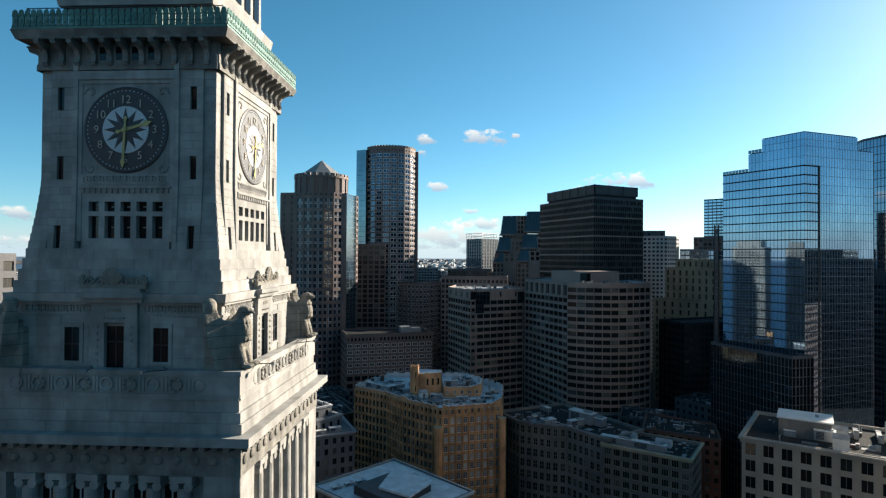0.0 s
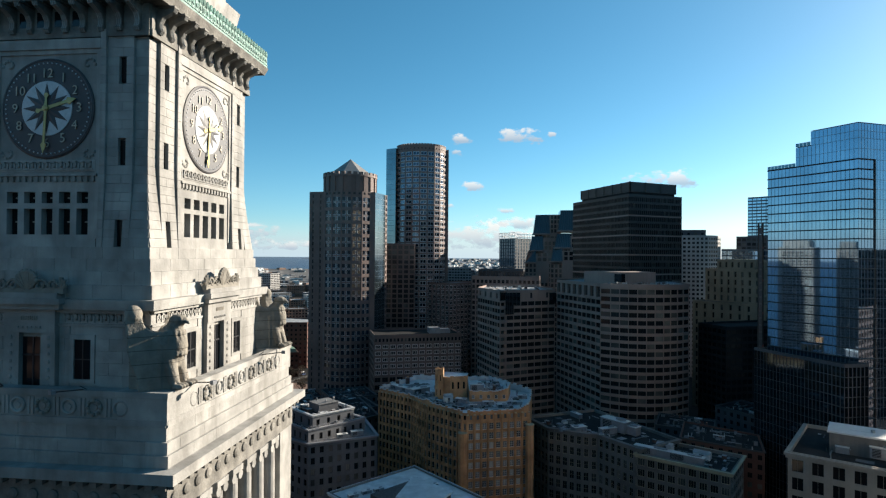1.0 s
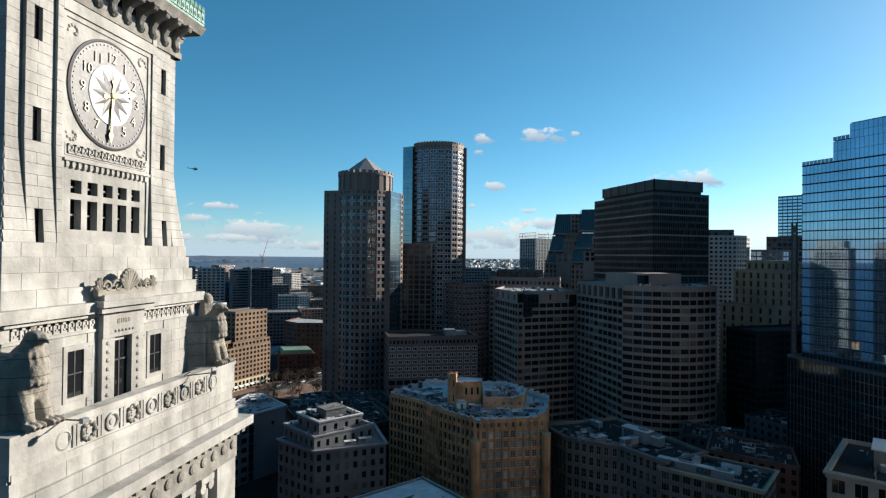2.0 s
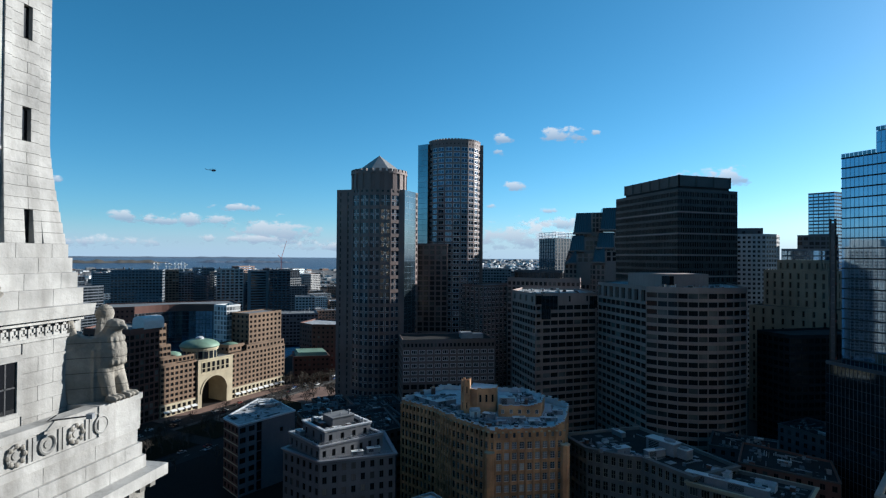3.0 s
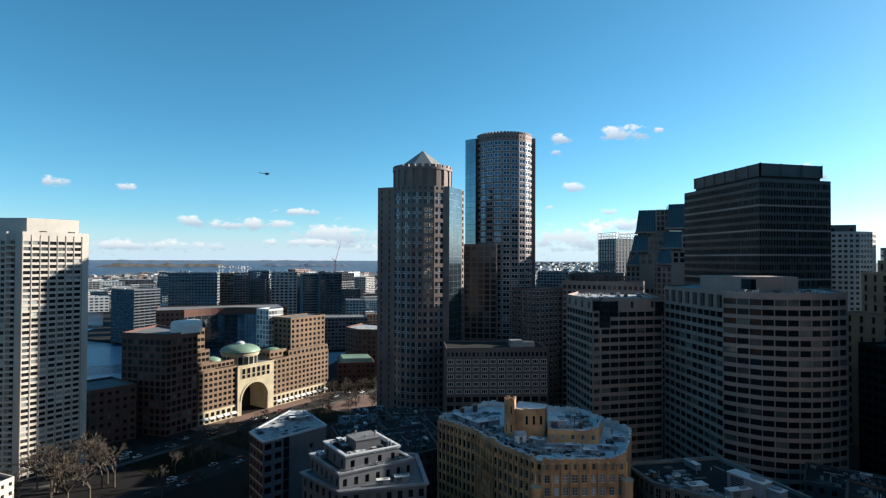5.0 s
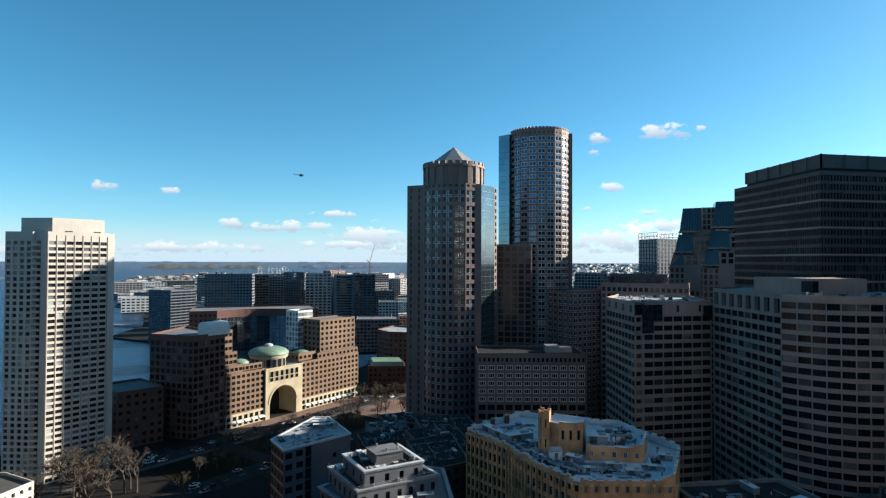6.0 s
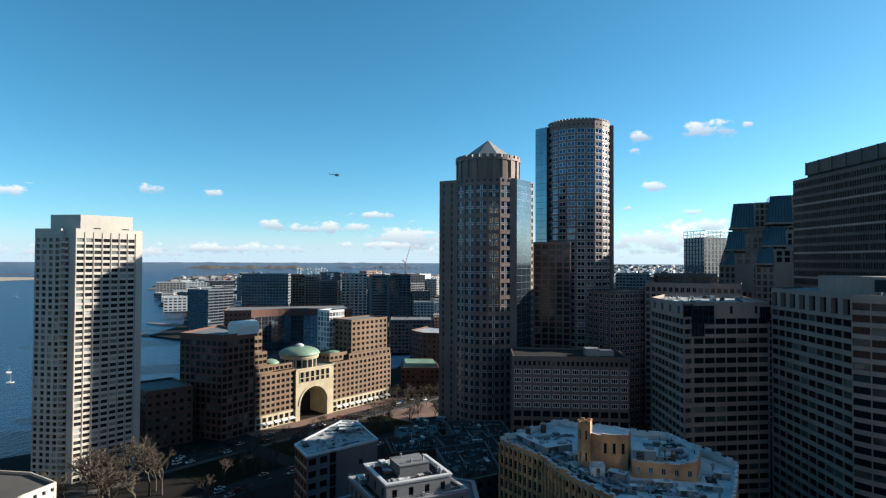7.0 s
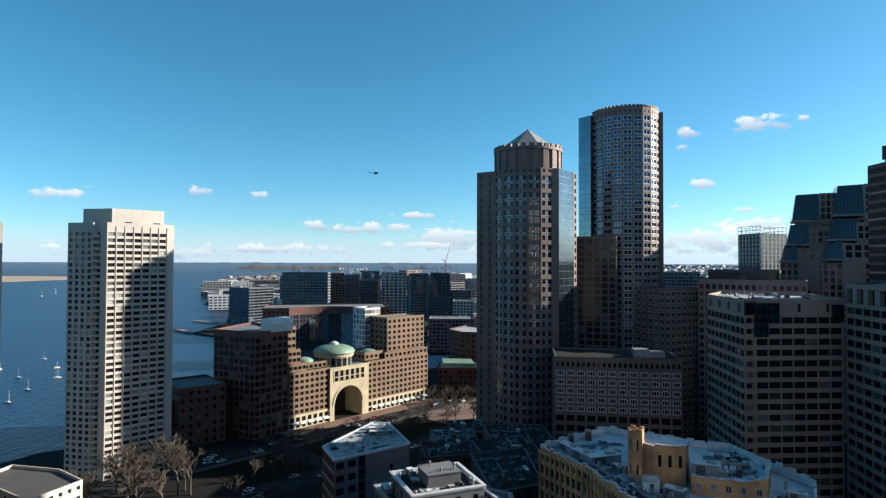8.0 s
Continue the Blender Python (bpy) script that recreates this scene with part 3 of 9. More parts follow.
def cylinder_tower():
    P = frame_of((-41.0, 423.0), 0.185)
    B = Building("round_tower", "tall rose granite and glass tower with curved front", (-41, 423, 0), "skyscraper", 220)
    zt = 191.0
    rows = 46
    curve = [P(*q) for q in arc(20.3, 197, 352, 9)]
    g0, g1 = P(-28.0, -3.0), P(-20.3, -8.6)
    B.facade(g0, g1, 0, zt - 1.5, steel_frame, 2, 46, 4.7, 3.9, pane_steel, steel_frame, depth=0.04, side=0.03, rim=0.04, bars=(0, 0))
    B.plain(P(-10, 10), curve[0], zt - 2.5, zt - 0.4, rose_granite)
    B.plain(g1, curve[0], 0, zt - 1.5, rose_granite)
    for i in range(9):
        B.facade(curve[i], curve[i + 1], 0, zt - 5, rose_granite, 1, 44, 4.9, 2.9, pane_sky, cross_grey, depth=0.2, bars=(1, 0, 0.22), rim=0.27)
        B.facade(curve[i], curve[i + 1], zt - 5, zt - 1, rose_granite, 2, 1, 0.9, 1.2, pane_dark, depth=0.5)
        B.plain(curve[i], curve[i + 1], zt - 1, zt, rose_granite)
    s0, s1 = P(22.5, -2.6), P(22.5, 16)
    B.plain(curve[-1], s0, 0, zt - 1, rose_granite)
    back = [s0, s1, P(10, 16), P(-10, 10), g0]
    for i in range(4):
        B.facade(back[i], back[i + 1], 0, zt - (1.5 if i == 3 else 1), rose_granite, 8, rows, 1.6, 2.2, pane_dark, front=(i == 0))
    B.cap(curve + back[1:-1], zt - 0.4, gravel, 1.0, rose_granite)
    B.cap([g0, g1, P(-12, 6), P(-14, 9)], zt - 1.5, gravel, 0.3, steel_frame)
    for i in range(24):
        t = radians(197 + 155 * i / 23)
        m = Mesh()
        m.box(-0.85, 0.85, -0.4, 0.4, 0, 0.8, rose_granite)
        part("crown_block", m, B.ob, at=Matrix.Rotation(0.185 + t - math.pi / 2, 4, "Z") @ pose(0, 20.0, zt - 0.02))
    B.done("rose granite wall")


pyramid_tower()
cylinder_tower()

def podium():
    a, b = Vector((-52.7, 312.7)), Vector((0.4, 331.5))
    poly = quad_plan(a, b, 30)
    B = Building("podium_block", "low brown granite office block with pale framed windows", (*centre(poly), 0), "office building", 120)
    for i in range(4):
        p, q = poly[i], poly[(i + 1) % 4]
        fr = i == 0
        cols = 12 if i % 2 == 0 else 6
        B.facade(p, q, 0, 28.0, rose_granite, cols, 6, 3.7, 2.9, pane_plain, rose_granite, depth=0.4, bars=(1, 0), front=fr)
        B.facade(p, q, 28.0, 48.4, rose_granite, cols, 5, 3.6, 2.5, pane_plain, rose_trim, depth=0.12, bars=(2, 0, 0.22), rim=0.34, front=fr)
        B.facade(p, q, 48.4, 52.4, rose_granite, cols * 2, 1, 1.4, 2.2, pane_dark, rose_granite, depth=0.6, bars=(0, 0), front=fr)
        B.plain(p, q, 52.4, 54.0, rose_granite)
    B.cap(poly, 54.0, tar, 1.0, rose_granite)
    d = (b - a).normalized()
    turn = Matrix.Rotation(math.atan2(d.y, d.x), 4, "Z")
    c = B.loc((*(a + d * 38), 53.0))
    for u0, u1, v0, v1, z in ((-1, 6, 8, 16, 3.6), (6, 13, 9, 15, 2.6)):
        m = Mesh()
        m.box(u0, u1, v0, v1, 0.0, z, steel, Matrix.Translation(c) @ turn)
        part("plant_room", m, B.ob, "pale blue-grey rooftop plant room")
    B.done("brown granite wall")


podium()
block("round_tower_wing", "brown granite wing with pale framed bay windows", [(-32, 405.7), (-13.8, 391.8), (12, 424), (-10, 440)], 0, 83.2, rose_granite, pane_plain,
      3.9, 4.2, 3.0, 2.9, frame_mat=rose_trim, rim=0.26, limit=80, bars=(1, 0, 0.22), depth=0.15)
block("link_tower", "dark brown granite slab between the round towers", [(-67, 391), (-41, 396), (-43, 418), (-66, 418)], 0, 113, rose_granite, pane_dark, 3.7, 4.2, 3.2, 2.7, limit=20)

# ---------------------------------------------------------------- banded office blocks
def banded(B, a, b, z0, z1, rows, cols, front=True, ww=None, wh=2.45):
    L = math.dist(a, b)
    w = L / cols - 0.35 if ww is None else ww
    B.facade(a, b, z0, z1, precast, cols, rows, w, wh, pane_dark, bronze, depth=0.55, side=(L / cols - w) / 2, front=front, bars=(2, 0), rim=0.06)


def banded_block_a():
    B = Building("banded_block", "beige office block with window bands and notched corner", (38, 320, 0), "office building", 200)
    p = [(10.7, 331), (25.5, 296), (29.5, 300), (59.0, 318), (52, 362), (15, 362)]
    z = 83.8
    for i in range(6):
        a, b = p[i], p[(i + 1) % 6]
        cols = (9, 1, 7, 8, 8, 6)[i]
        fr = i in (0, 1, 2, 5)
        if i == 1:
            B.facade(a, b, 0, z - 6, precast, 1, 19, 3.6, 2.1, pane_dark, bronze, depth=1.2)
            B.facade(a, b, z - 6, z - 0.6, bronze, 1, 1, 4.4, 5.0, pane_dark, bronze, depth=0.5)
        else:
            banded(B, a, b, 0, z - 6, 19, cols, fr)
            B.facade(a, b, z - 6, z - 0.6, precast, max(2, cols // 2), 1, 1.6 if i != 0 else 2.6, 3.2, pane_dark, bronze, depth=0.8, front=fr)
        B.plain(a, b, z - 0.6, z, precast)
    B.cap(p, z, membrane, 1.2, precast)
    e0, e1 = Vector(p[2]), Vector(p[3])
    d = (e1 - e0).normalized()
    n = Vector((d.y, -d.x)) * 0.35
    for u0, u1, z0, z1 in ((-1.0, 9.0, z - 8.6, z - 1.4), (-1.0, 4.6, z - 14.2, z - 8.6), ((e1 - e0).length - 4.4, (e1 - e0).length + 0.3, z - 8.6, z - 2.0)):
        m = Mesh()
        q = [e0 + d * u0 - n, e0 + d * u0 + n, e0 + d * u1 + n, e0 + d * u1 - n]
        m.prism([B.loc((v.x, v.y, 0))[:2] for v in q], z0, z1, pane_slate_far)
        for k in range(5):
            v = e0 + d * (u0 + (u1 - u0) * k / 4) + n * 1.1
            c = B.loc((v.x, v.y, 0))
            m.tube((c[0], c[1], z0), (c[0], c[1], z1), 0.09, 0.09, bronze, 4)
        part("corner_glazing", m, B.ob, "dark mirrored corner glazing")
    roof_clutter(B, p, z - 1.2, 90, 177, 1.1)
    B.done("beige precast wall with ribbon openings")


def banded_block_b():
    B = Building("banded_block", "beige office block with bowed front and ribbon windows", (95, 290, 0), "office building", 230)
    front = [(78.8, 271), (83.5, 268.0), (92, 264.5), (101, 264.0), (110, 266.0), (118, 270.0), (125.5, 276)]
    p = [(59.7, 316)] + front + [(131, 330), (75, 345)]
    z = 90.0
    n = len(p)
    for i in range(n):
        a, b = p[i], p[(i + 1) % n]
        fr = i <= 6
        cols = 10 if i == 0 else (1 if i == 1 else 2 if i <= 6 else 9)
        if i == 0:
            banded(B, a, b, 0, z - 8, 20, cols, fr)
            B.facade(a, b, z - 8, z - 1.2, precast, 8, 1, 3.6, 5.6, pane_dark, precast, depth=1.6, side=0.6, bars=(0, 0))
            B.plain(a, b, z - 1.2, z, precast)
        else:
            banded(B, a, b, 0, z - 2, 22, cols, fr)
            B.plain(a, b, z - 2, z, precast)
    B.cap(p, z, membrane, 0.8, precast)
    roof_clutter(B, p, z - 0.8, 60, 178)
    m = Mesh()
    q = [(74, 300), (91, 279), (111, 287), (104, 318)]
    m.prism([(x - 95, y - 290) for x, y in q], z - 0.8, z + 5.8, precast)
    part("penthouse", m, B.ob, "pale rooftop penthouse")
    m = Mesh()
    m.prism([(x - 95, y - 290) for x, y in [(88.0, 282.4), (91, 278.7), (93.2, 279.6), (90, 284)]], z + 0.4, z + 4.8, pane_dark_far)
    part("louvre_panel", m, B.ob, "dark louvred opening")
    B.done("beige precast wall with ribbon openings")


banded_block_a()
banded_block_b()

# ---------------------------------------------------------------- dark office tower
def dark_tower():
    c, r, l = Vector((101, 309)), Vector((0.86, 0.51)), Vector((-0.4, 0.916))
    p = [tuple(c + l * 65), tuple(c), tuple(c + r * 42), tuple(c + r * 42 + l * 65)]
    B = Building("dark_tower", "dark bronze office tower with fine upright ribs", (*centre(p), 0), "skyscraper", 200)
    z = 141.5
    for i, (cols, fr) in enumerate(((44, True), (26, True), (20, False), (14, False))):
        a, b = p[i], p[(i + 1) % 4]
        B.facade(a, b, 0, z - 1, bronze, cols, 36, math.dist(a, b) / cols - 0.55, 2.5, pane_dark, bronze, depth=0.5, front=fr, bars=(0, 0))
        B.plain(a, b, z - 1, z, bronze)
    B.cap(p, z, tar, 0.8, bronze)
    cx, cy = centre(p)
    for k in range(3, 36, 3):
        for a, b in ((p[0], p[1]), (p[1], p[2])):
            zz = (z - 1) / 36 * k
            d = Vector(b) - Vector(a)
            nn = Vector((d.y, -d.x)).normalized() * 0.14
            m = Mesh()
            q = [Vector(a), Vector(b), Vector(b) + nn, Vector(a) + nn]
            m.prism([(v.x - cx, v.y - cy) for v in reversed(q)], zz - 0.35, zz + 0.35, precast)
            part("floor_strip", m, B.ob, "dull stone strip between floors")
    k = [c + r * 2.5 + l * 2.5]
    q = [c + l * 57 + r * 2.5, k[0], c + r * 38 + l * 2.5, c + r * 38 + l * 57]
    m = Mesh()
    cx, cy = centre(p)
    m.prism([(v.x - cx, v.y - cy) for v in q], z - 0.8, z + 1.6, tar)
    part("louvre_band", m, B.ob, "black recessed louvre band")
    m = Mesh()
    q2 = [v + (v - (q[0] + q[2]) / 2).normalized() * 0.7 for v in q]
    m.prism([(v.x - cx, v.y - cy) for v in q2], z + 1.6, z + 7.6, bronze)
    for a, b, k2 in ((q2[0], q2[1], 6), (q2[1], q2[2], 3)):
        for i in range(k2 + 1):
            v = a + (b - a) * i / k2
            m.box(v.x - cx - 0.35, v.x - cx + 0.35, v.y - cy - 0.35, v.y - cy + 0.35, z + 1.6, z + 7.7, bronze)
    part("penthouse", m, B.ob, "dark metal penthouse screen with posts")
    B.done("dark bronze ribbed wall")


dark_tower()

# ---------------------------------------------------------------- towers further back
def slope_building():
    B = Building("stepped_glass_building", "stone office tower with sloping slate-blue glass steps", (80, 530, 0), "skyscraper", 50)
    for x0, y0, zs, ws, dep in ((52.0, 476.0, (99.2, 108.7, 109.5, 121.7, 124.3, 141.2), (8.8, 12.0, 14.4), 12), (72.7, 462.0, (100.3, 111.0, 111.8, 123.4, 126.5, 144.2), (9.4, 13.3, 14.2), 26)):
        tiers = [(-6.8, -10.0, ws[0], zs[0], zs[1], 0), (-3.4, -5.0, ws[1], zs[2], zs[3], 1), (0.0, 0.0, ws[2], zs[4], zs[5], 2)]
        for dx, dy, w, za, zb, k in tiers:
            xa, ya = x0 + dx - 80, y0 + dy - 530
            slope, right = 6.0 if k == 2 else 4.0, (17.0, 20.0, 24.0)[k] + x0 - 80
            m = Mesh()
            m.shape([(xa, ya, za), (xa + w, ya - 3, za), (xa + w, ya - 3 + slope, zb), (xa + 2.5, ya + slope, zb), (xa, ya + dep, za), (xa + 2.5, ya + dep, zb)],
                    [(0, 1, 2, 3), (4, 0, 3, 5)], pane_slope)
            part("sloping_glass", m, B.ob, "slate-blue sloping glass")
            for j in range(8):
                t = (j + 0.5) / 8
                r = Mesh()
                r.tube((xa + w * t, ya - 3 * t - 0.1, za), (xa + 2.5 + (w - 2.5) * t, ya - 3 * t + slope - 0.1, zb), 0.16, 0.16, bronze, 4)
                part("glazing_bar", r, B.ob)
            top_m = Mesh()
            top_m.shape([(xa + 2.5, ya + slope, zb), (xa + w, ya - 3 + slope, zb), (xa + w, ya + dep, zb), (xa + 2.5, ya + dep, zb)], [(0, 1, 2, 3)], gravel)
            part("step_roof", top_m, B.ob, "flat roof of a glass step")
            m = Mesh()
            m.box(xa - 0.4, xa + w + 0.3, ya - 3.4, ya + dep, za - 1.2, za - 0.01, precast)
            part("ledge", m, B.ob, "stone ledge between glass steps")
            m = Mesh()
            m.box(xa + w, right, ya - 2.2, ya + dep + 2, 82 if k == 0 else za - 2.6, zb - (0.3 if k == 2 else 2), precast)
            part("pier_wall", m, B.ob, "stone wall beside the sloping glass")
            for zz in range(int(za) + 1, int(zb) - 3, 4):
                for u in (0.2, 0.5, 0.8):
                    B.windows.append((Vector((xa + w + (right - xa - w) * u + 80, ya + 530 - 2.23, zz + 1.5)), 0.0, (right - xa - w) * 0.2, 3.0, pane_dark, bronze, (1, 0), 0.09, True))
        core = [(x0 + 1.5, y0 + 1.0), (x0 + 22, y0 - 1.0), (x0 + 23, y0 + dep + 3), (x0 + 2.5, y0 + dep + 5)]
        for i in range(4):
            B.facade(core[i], core[(i + 1) % 4], 81, 124, precast, 6, 10, 2.4, 2.2, pane_dark, bronze, front=False)
        f = [(x0 - 7.2, y0 - 10), (x0 + 16, y0 - 13), (x0 + 22, y0 + 34), (x0 - 5, y0 + 36)]
        for i in range(4):
            B.facade(f[i], f[(i + 1) % 4], 0, 98, precast, 7, 24, 2.0, 2.9, pane_dark, bronze, front=i in (0, 3))
    B.done()


slope_building()


def framed_glass_block():
    p = [(18.6, 716), (38.5, 688), (62, 722), (42, 750)]
    B = Building("framed_glass_block", "pale glass office block with open steel crown", (*centre(p), 0), "office building", 30)
    for i in range(4):
        B.facade(p[i], p[(i + 1) % 4], 0, 126, far_dark, 7, 30, 3.0, 3.4, pane_slate, far_dark, depth=0.1, side=0.4, bars=(0, 0), front=i in (0, 1))
    B.cap(p, 126.5, gravel, 0.5, far_grey)
    m = Mesh()
    cx, cy = centre(p)
    P = [Vector((x - cx, y - cy)) for x, y in p]
    for i in range(4):
        a, b = P[i], P[(i + 1) % 4]
        for zz in (129.5, 133.5):
            m.tube((*a, zz), (*b, zz), 0.3, 0.3, trim_pale, 6)
        for j in range(6):
            v = a + (b - a) * j / 6
            m.tube((*v, 126), (*v, 133.5), 0.28, 0.28, trim_pale, 6)
    part("crown_frame", m, B.ob, "open pale steel crown frame")
    B.done()


framed_glass_block()
strip_low = block("strip_block", "long low stone office block with a dark glass top storey", [(2, 408), (54, 399), (56, 430), (4, 436)], 0, 88.5, precast, pane_dark, 4.2, 3.2, 2.1, 2.6, limit=40, rim_z=1)
block("dark glass top storey", "", [(7, 411), (42, 405), (44, 428), (9, 432)], 87.6, 93.8, dark_wall, pane_slate, 6.0, 3.2, 2.9, 4.2, limit=0, into=strip_low.ob, depth=0.1)
whb = block("white_round_block", "white office block with square windows and dark top", [(178.5, 487), (192, 481), (203, 482), (213, 489), (221, 505), (210, 530), (180, 520)], 0, 123.5,
      far_pale, pane_dark, 3.7, 3.4, 2.2, 2.0, limit=30)
block("dark rooftop storey", "", [(180, 490), (202, 486), (208, 510), (182, 515)], 122.5, 128.5, dark_wall, pane_dark, 5, 5, 2, 2, limit=0, into=whb.ob)


def deco_building():
    B = Building("deco_stone_building", "buff stone stepped building of the twenties", (185, 380, 0), "office building", 50)
    tiers = [([(160, 384), (198, 348), (222, 372), (184, 408)], 0, 74, 9), ([(168.5, 384), (193, 353), (216, 374), (190, 402)], 74, 96.5, 8), ([(176.5, 384), (193, 362), (208, 376), (190, 396)], 96.5, 103, 6)]
    for p, za, zb, cols in tiers:
        for i in range(4):
            B.facade(p[i], p[(i + 1) % 4], za, zb - 0.8, deco_stone, cols, max(1, round((zb - za) / 5.6)), 1.5, 3.6, pane_dark, deco_stone, depth=0.8, front=i in (0, 3))
            B.plain(p[i], p[(i + 1) % 4], zb - 0.8, zb, deco_stone)
        B.cap(p, zb, gravel, 0.8, deco_stone)
    B.done("buff stone wall with tall slots")


deco_building()
block("slim_green_tower", "tall slim blue-green glass tower", [(332, 730), (352, 712), (385, 740), (365, 760)], 0, 181, far_grey, pane_blue, 4.0, 5, 4.6, 2.4, limit=40, frame_mat=far_grey, depth=0.1)
block("dark_box_tower", "dark glass office tower", [(236, 509), (262, 498), (275, 530), (248, 540)], 0, 123.5, dark_wall, pane_dark, 4, 4, 3.0, 2.6, limit=10)
block("pale_glass_block", "pale glass office block", [(198, 437), (230, 424), (240, 450), (208, 462)], 0, 111, far_grey, pane_blue, 4, 4, 3.4, 3.2, limit=10, depth=0.1)


def glass_tower():
    """The large blue glass tower with a stepped roof."""
    L, C, R = Vector((140.1, 217.7)), Vector((158.9, 186.9)), Vector((196.2, 203.0))
    B = Building("blue_glass_tower", "large blue mirror glass tower with stepped roof", (165, 200, 0), "skyscraper", 200)
    d, r = C - L, R - C
    back = (r - d * 0.1) * 1.05
    tiers = [(L, R, 141.2), (L + d * 0.34, R, 149.0), (L + d * 0.51, C + r * 0.76, 154.6)]
    for k, (a, e, zt) in enumerate(tiers):
        z0 = 0 if k == 0 else tiers[k - 1][2]
        rows = 38 if k == 0 else 2
        for p, q in ((a, C), (C, e)):
            n = max(6, round((q - p).length / 1.55))
            B.facade(tuple(p), tuple(q), z0, zt, steel_frame, n, rows, (q - p).length / n - 0.13, (zt - z0) / rows - 0.13, pane_blue, steel_frame, depth=0.05, side=0.065, bars=(0, 0), rim=0.02)
        q = [tuple(a), tuple(C), tuple(e), tuple(e - d * 0.9), tuple(a + back * (0.7 if k else 0.95))]
        for i in (2, 3, 4):
            B.plain(q[i], q[(i + 1) % 5], z0, zt, dark_wall)
        B.cap(q, zt + 0.3, gravel, 0.8, steel_frame)
        if k < 2:                                       # glass balustrade on the terrace edge
            m = Mesh()
            nn = (tiers[k + 1][0] - a)
            o = a - Vector((165, 200))
            n2 = max(4, round(nn.length / 1.5))
            for i in range(n2):
                t0, t1 = o + nn * i / n2, o + nn * (i + 0.9) / n2
                m.face([(*t0, zt + 0.3), (*t1, zt + 0.3), (*t1, zt + 1.7), (*t0, zt + 1.7)], pane_steel_far)
                m.tube((*t0, zt + 0.3), (*t0, zt + 1.8), 0.06, 0.06, steel, 4)
            part("balustrade", m, B.ob, "glass terrace balustrade")
    n, n2 = Vector((d.y, -d.x)).normalized(), Vector((r.y, -r.x)).normalized()
    o = Vector((165, 200))
    side = r * 0.2
    for j in range(30):
        z = 141.2 - 3.71 * j
        m = Mesh()
        a, b, c2 = L - o + n * 0.2, C - o + (n + n2) * 0.15, C + side - o + n2 * 0.2
        m.tube((*a, z), (*b, z), 0.26, 0.26, bronze, 6)
        m.tube((*b, z), (*c2, z), 0.26, 0.26, bronze, 6)
        part("floor_band", m, B.ob, "dark bronze floor band")
    m = Mesh()
    c2 = C + side - o + n2 * 0.2
    m.tube((*c2, 5), (*c2, 141.4), 0.26, 0.26, bronze, 6)
    part("corner_band", m, B.ob, "dark upright edge band")
    B.done()


glass_tower()


def hoist():
    """Dark building hoist mast with red ties beside the glass tower."""
    ob = thing("construction_hoist", "dark hoist mast with red ties beside glass tower", "hoist", (138.6, 221.0, 0), 63)
    red = surface("red_hoist_paint", (0.3, 0.04, 0.03), 0.6, 2, 0.2, 0.2, 0.0)
    m = Mesh()
    for x in (-0.9, 0.9):
        for y in (-0.8, 0.8):
            m.tube((x, y, 0), (x, y, 119), 0.3, 0.3, bronze, 4)
    for k in range(39):
        m.box(-1.0, 1.0, -0.9, 0.9, 3 * k + 0.4, 3 * k + 3.2, dark_wall)
    part("mast", m, ob, "dark panelled hoist mast")
    for k in range(8):
        t = Mesh()
        t.box(-1.2, 2.4, -1.05, -0.9, 10 + 14 * k, 10.9 + 14 * k, red)
        part("tie", t, ob, "red steel wall tie")


hoist()
# unseen back drawn out to y 355, added to shade the stone blocks
block("blue_glass_tower", "tall blue glass tower beside a stepped one", [(222, 249), (229, 222), (290, 250), (275, 355), (238, 345)], 0, 164, dark_wall, pane_blue, 4, 1.8, 1.65, 3.7, limit=60, depth=0.08, frame_mat=bronze, bars=(0, 0), rim=0.03, category="skyscraper")
DARK_A = [(138.5, 303), (147, 284), (188, 298), (180, 324)]
block("dark_glass_block", "dark office block in shade with roof plant", DARK_A, 0, 67, tar, pane_plain, 3.8, 3.4, 2.6, 2.4, limit=60, depth=0.2, roof=tar)
PODIUM_B = [(134.6, 217.5), (150.6, 180.5), (160.5, 183.5), (143.5, 221)]
block("dark_glass_annex", "low dark glass annex at the foot of a glass tower", PODIUM_B, 0, 66, dark_wall, pane_slate, 3.7, 1.6, 1.45, 3.5, limit=60, depth=0.08, roof=tar, bars=(0, 0), frame_mat=dark_wall)


# ---------------------------------------------------------------- old blocks in the foreground
ROW = [(77.5, 177.5), (105.0, 161.5), (116, 180), (88.5, 196)]
PALE = [(104, 120), (150, 92), (168, 120), (122, 148)]
pale_block = block("pale_stone_block", "pale stone office block with tall windows", PALE, 0, 53, pale_stone, pane_dark, 4.6, 4.4, 2.7, 3.3, limit=80, roof=tar)
corner_block = block("stone_corner_block", "old grey stone corner block with tall windows", [(39, 214), (47, 199), (60, 193.5), (66, 192.5), (79, 177), (96, 190), (70, 230)], 0, 34, old_stone, pane_dark, 4.4, 2.8, 1.7, 3.1, limit=90, roof=tar, frame_mat=limestone, rim=0.12, bars=(1, 1))
row_block = block("stone_row_block", "grey stone row block with pale cornice and roof plant", ROW, 0, 32, old_stone, pane_dark, 4.0, 3.4, 2.6, 2.6, limit=60, roof=tar, frame_mat=limestone, rim=0.12, bars=(2, 0))

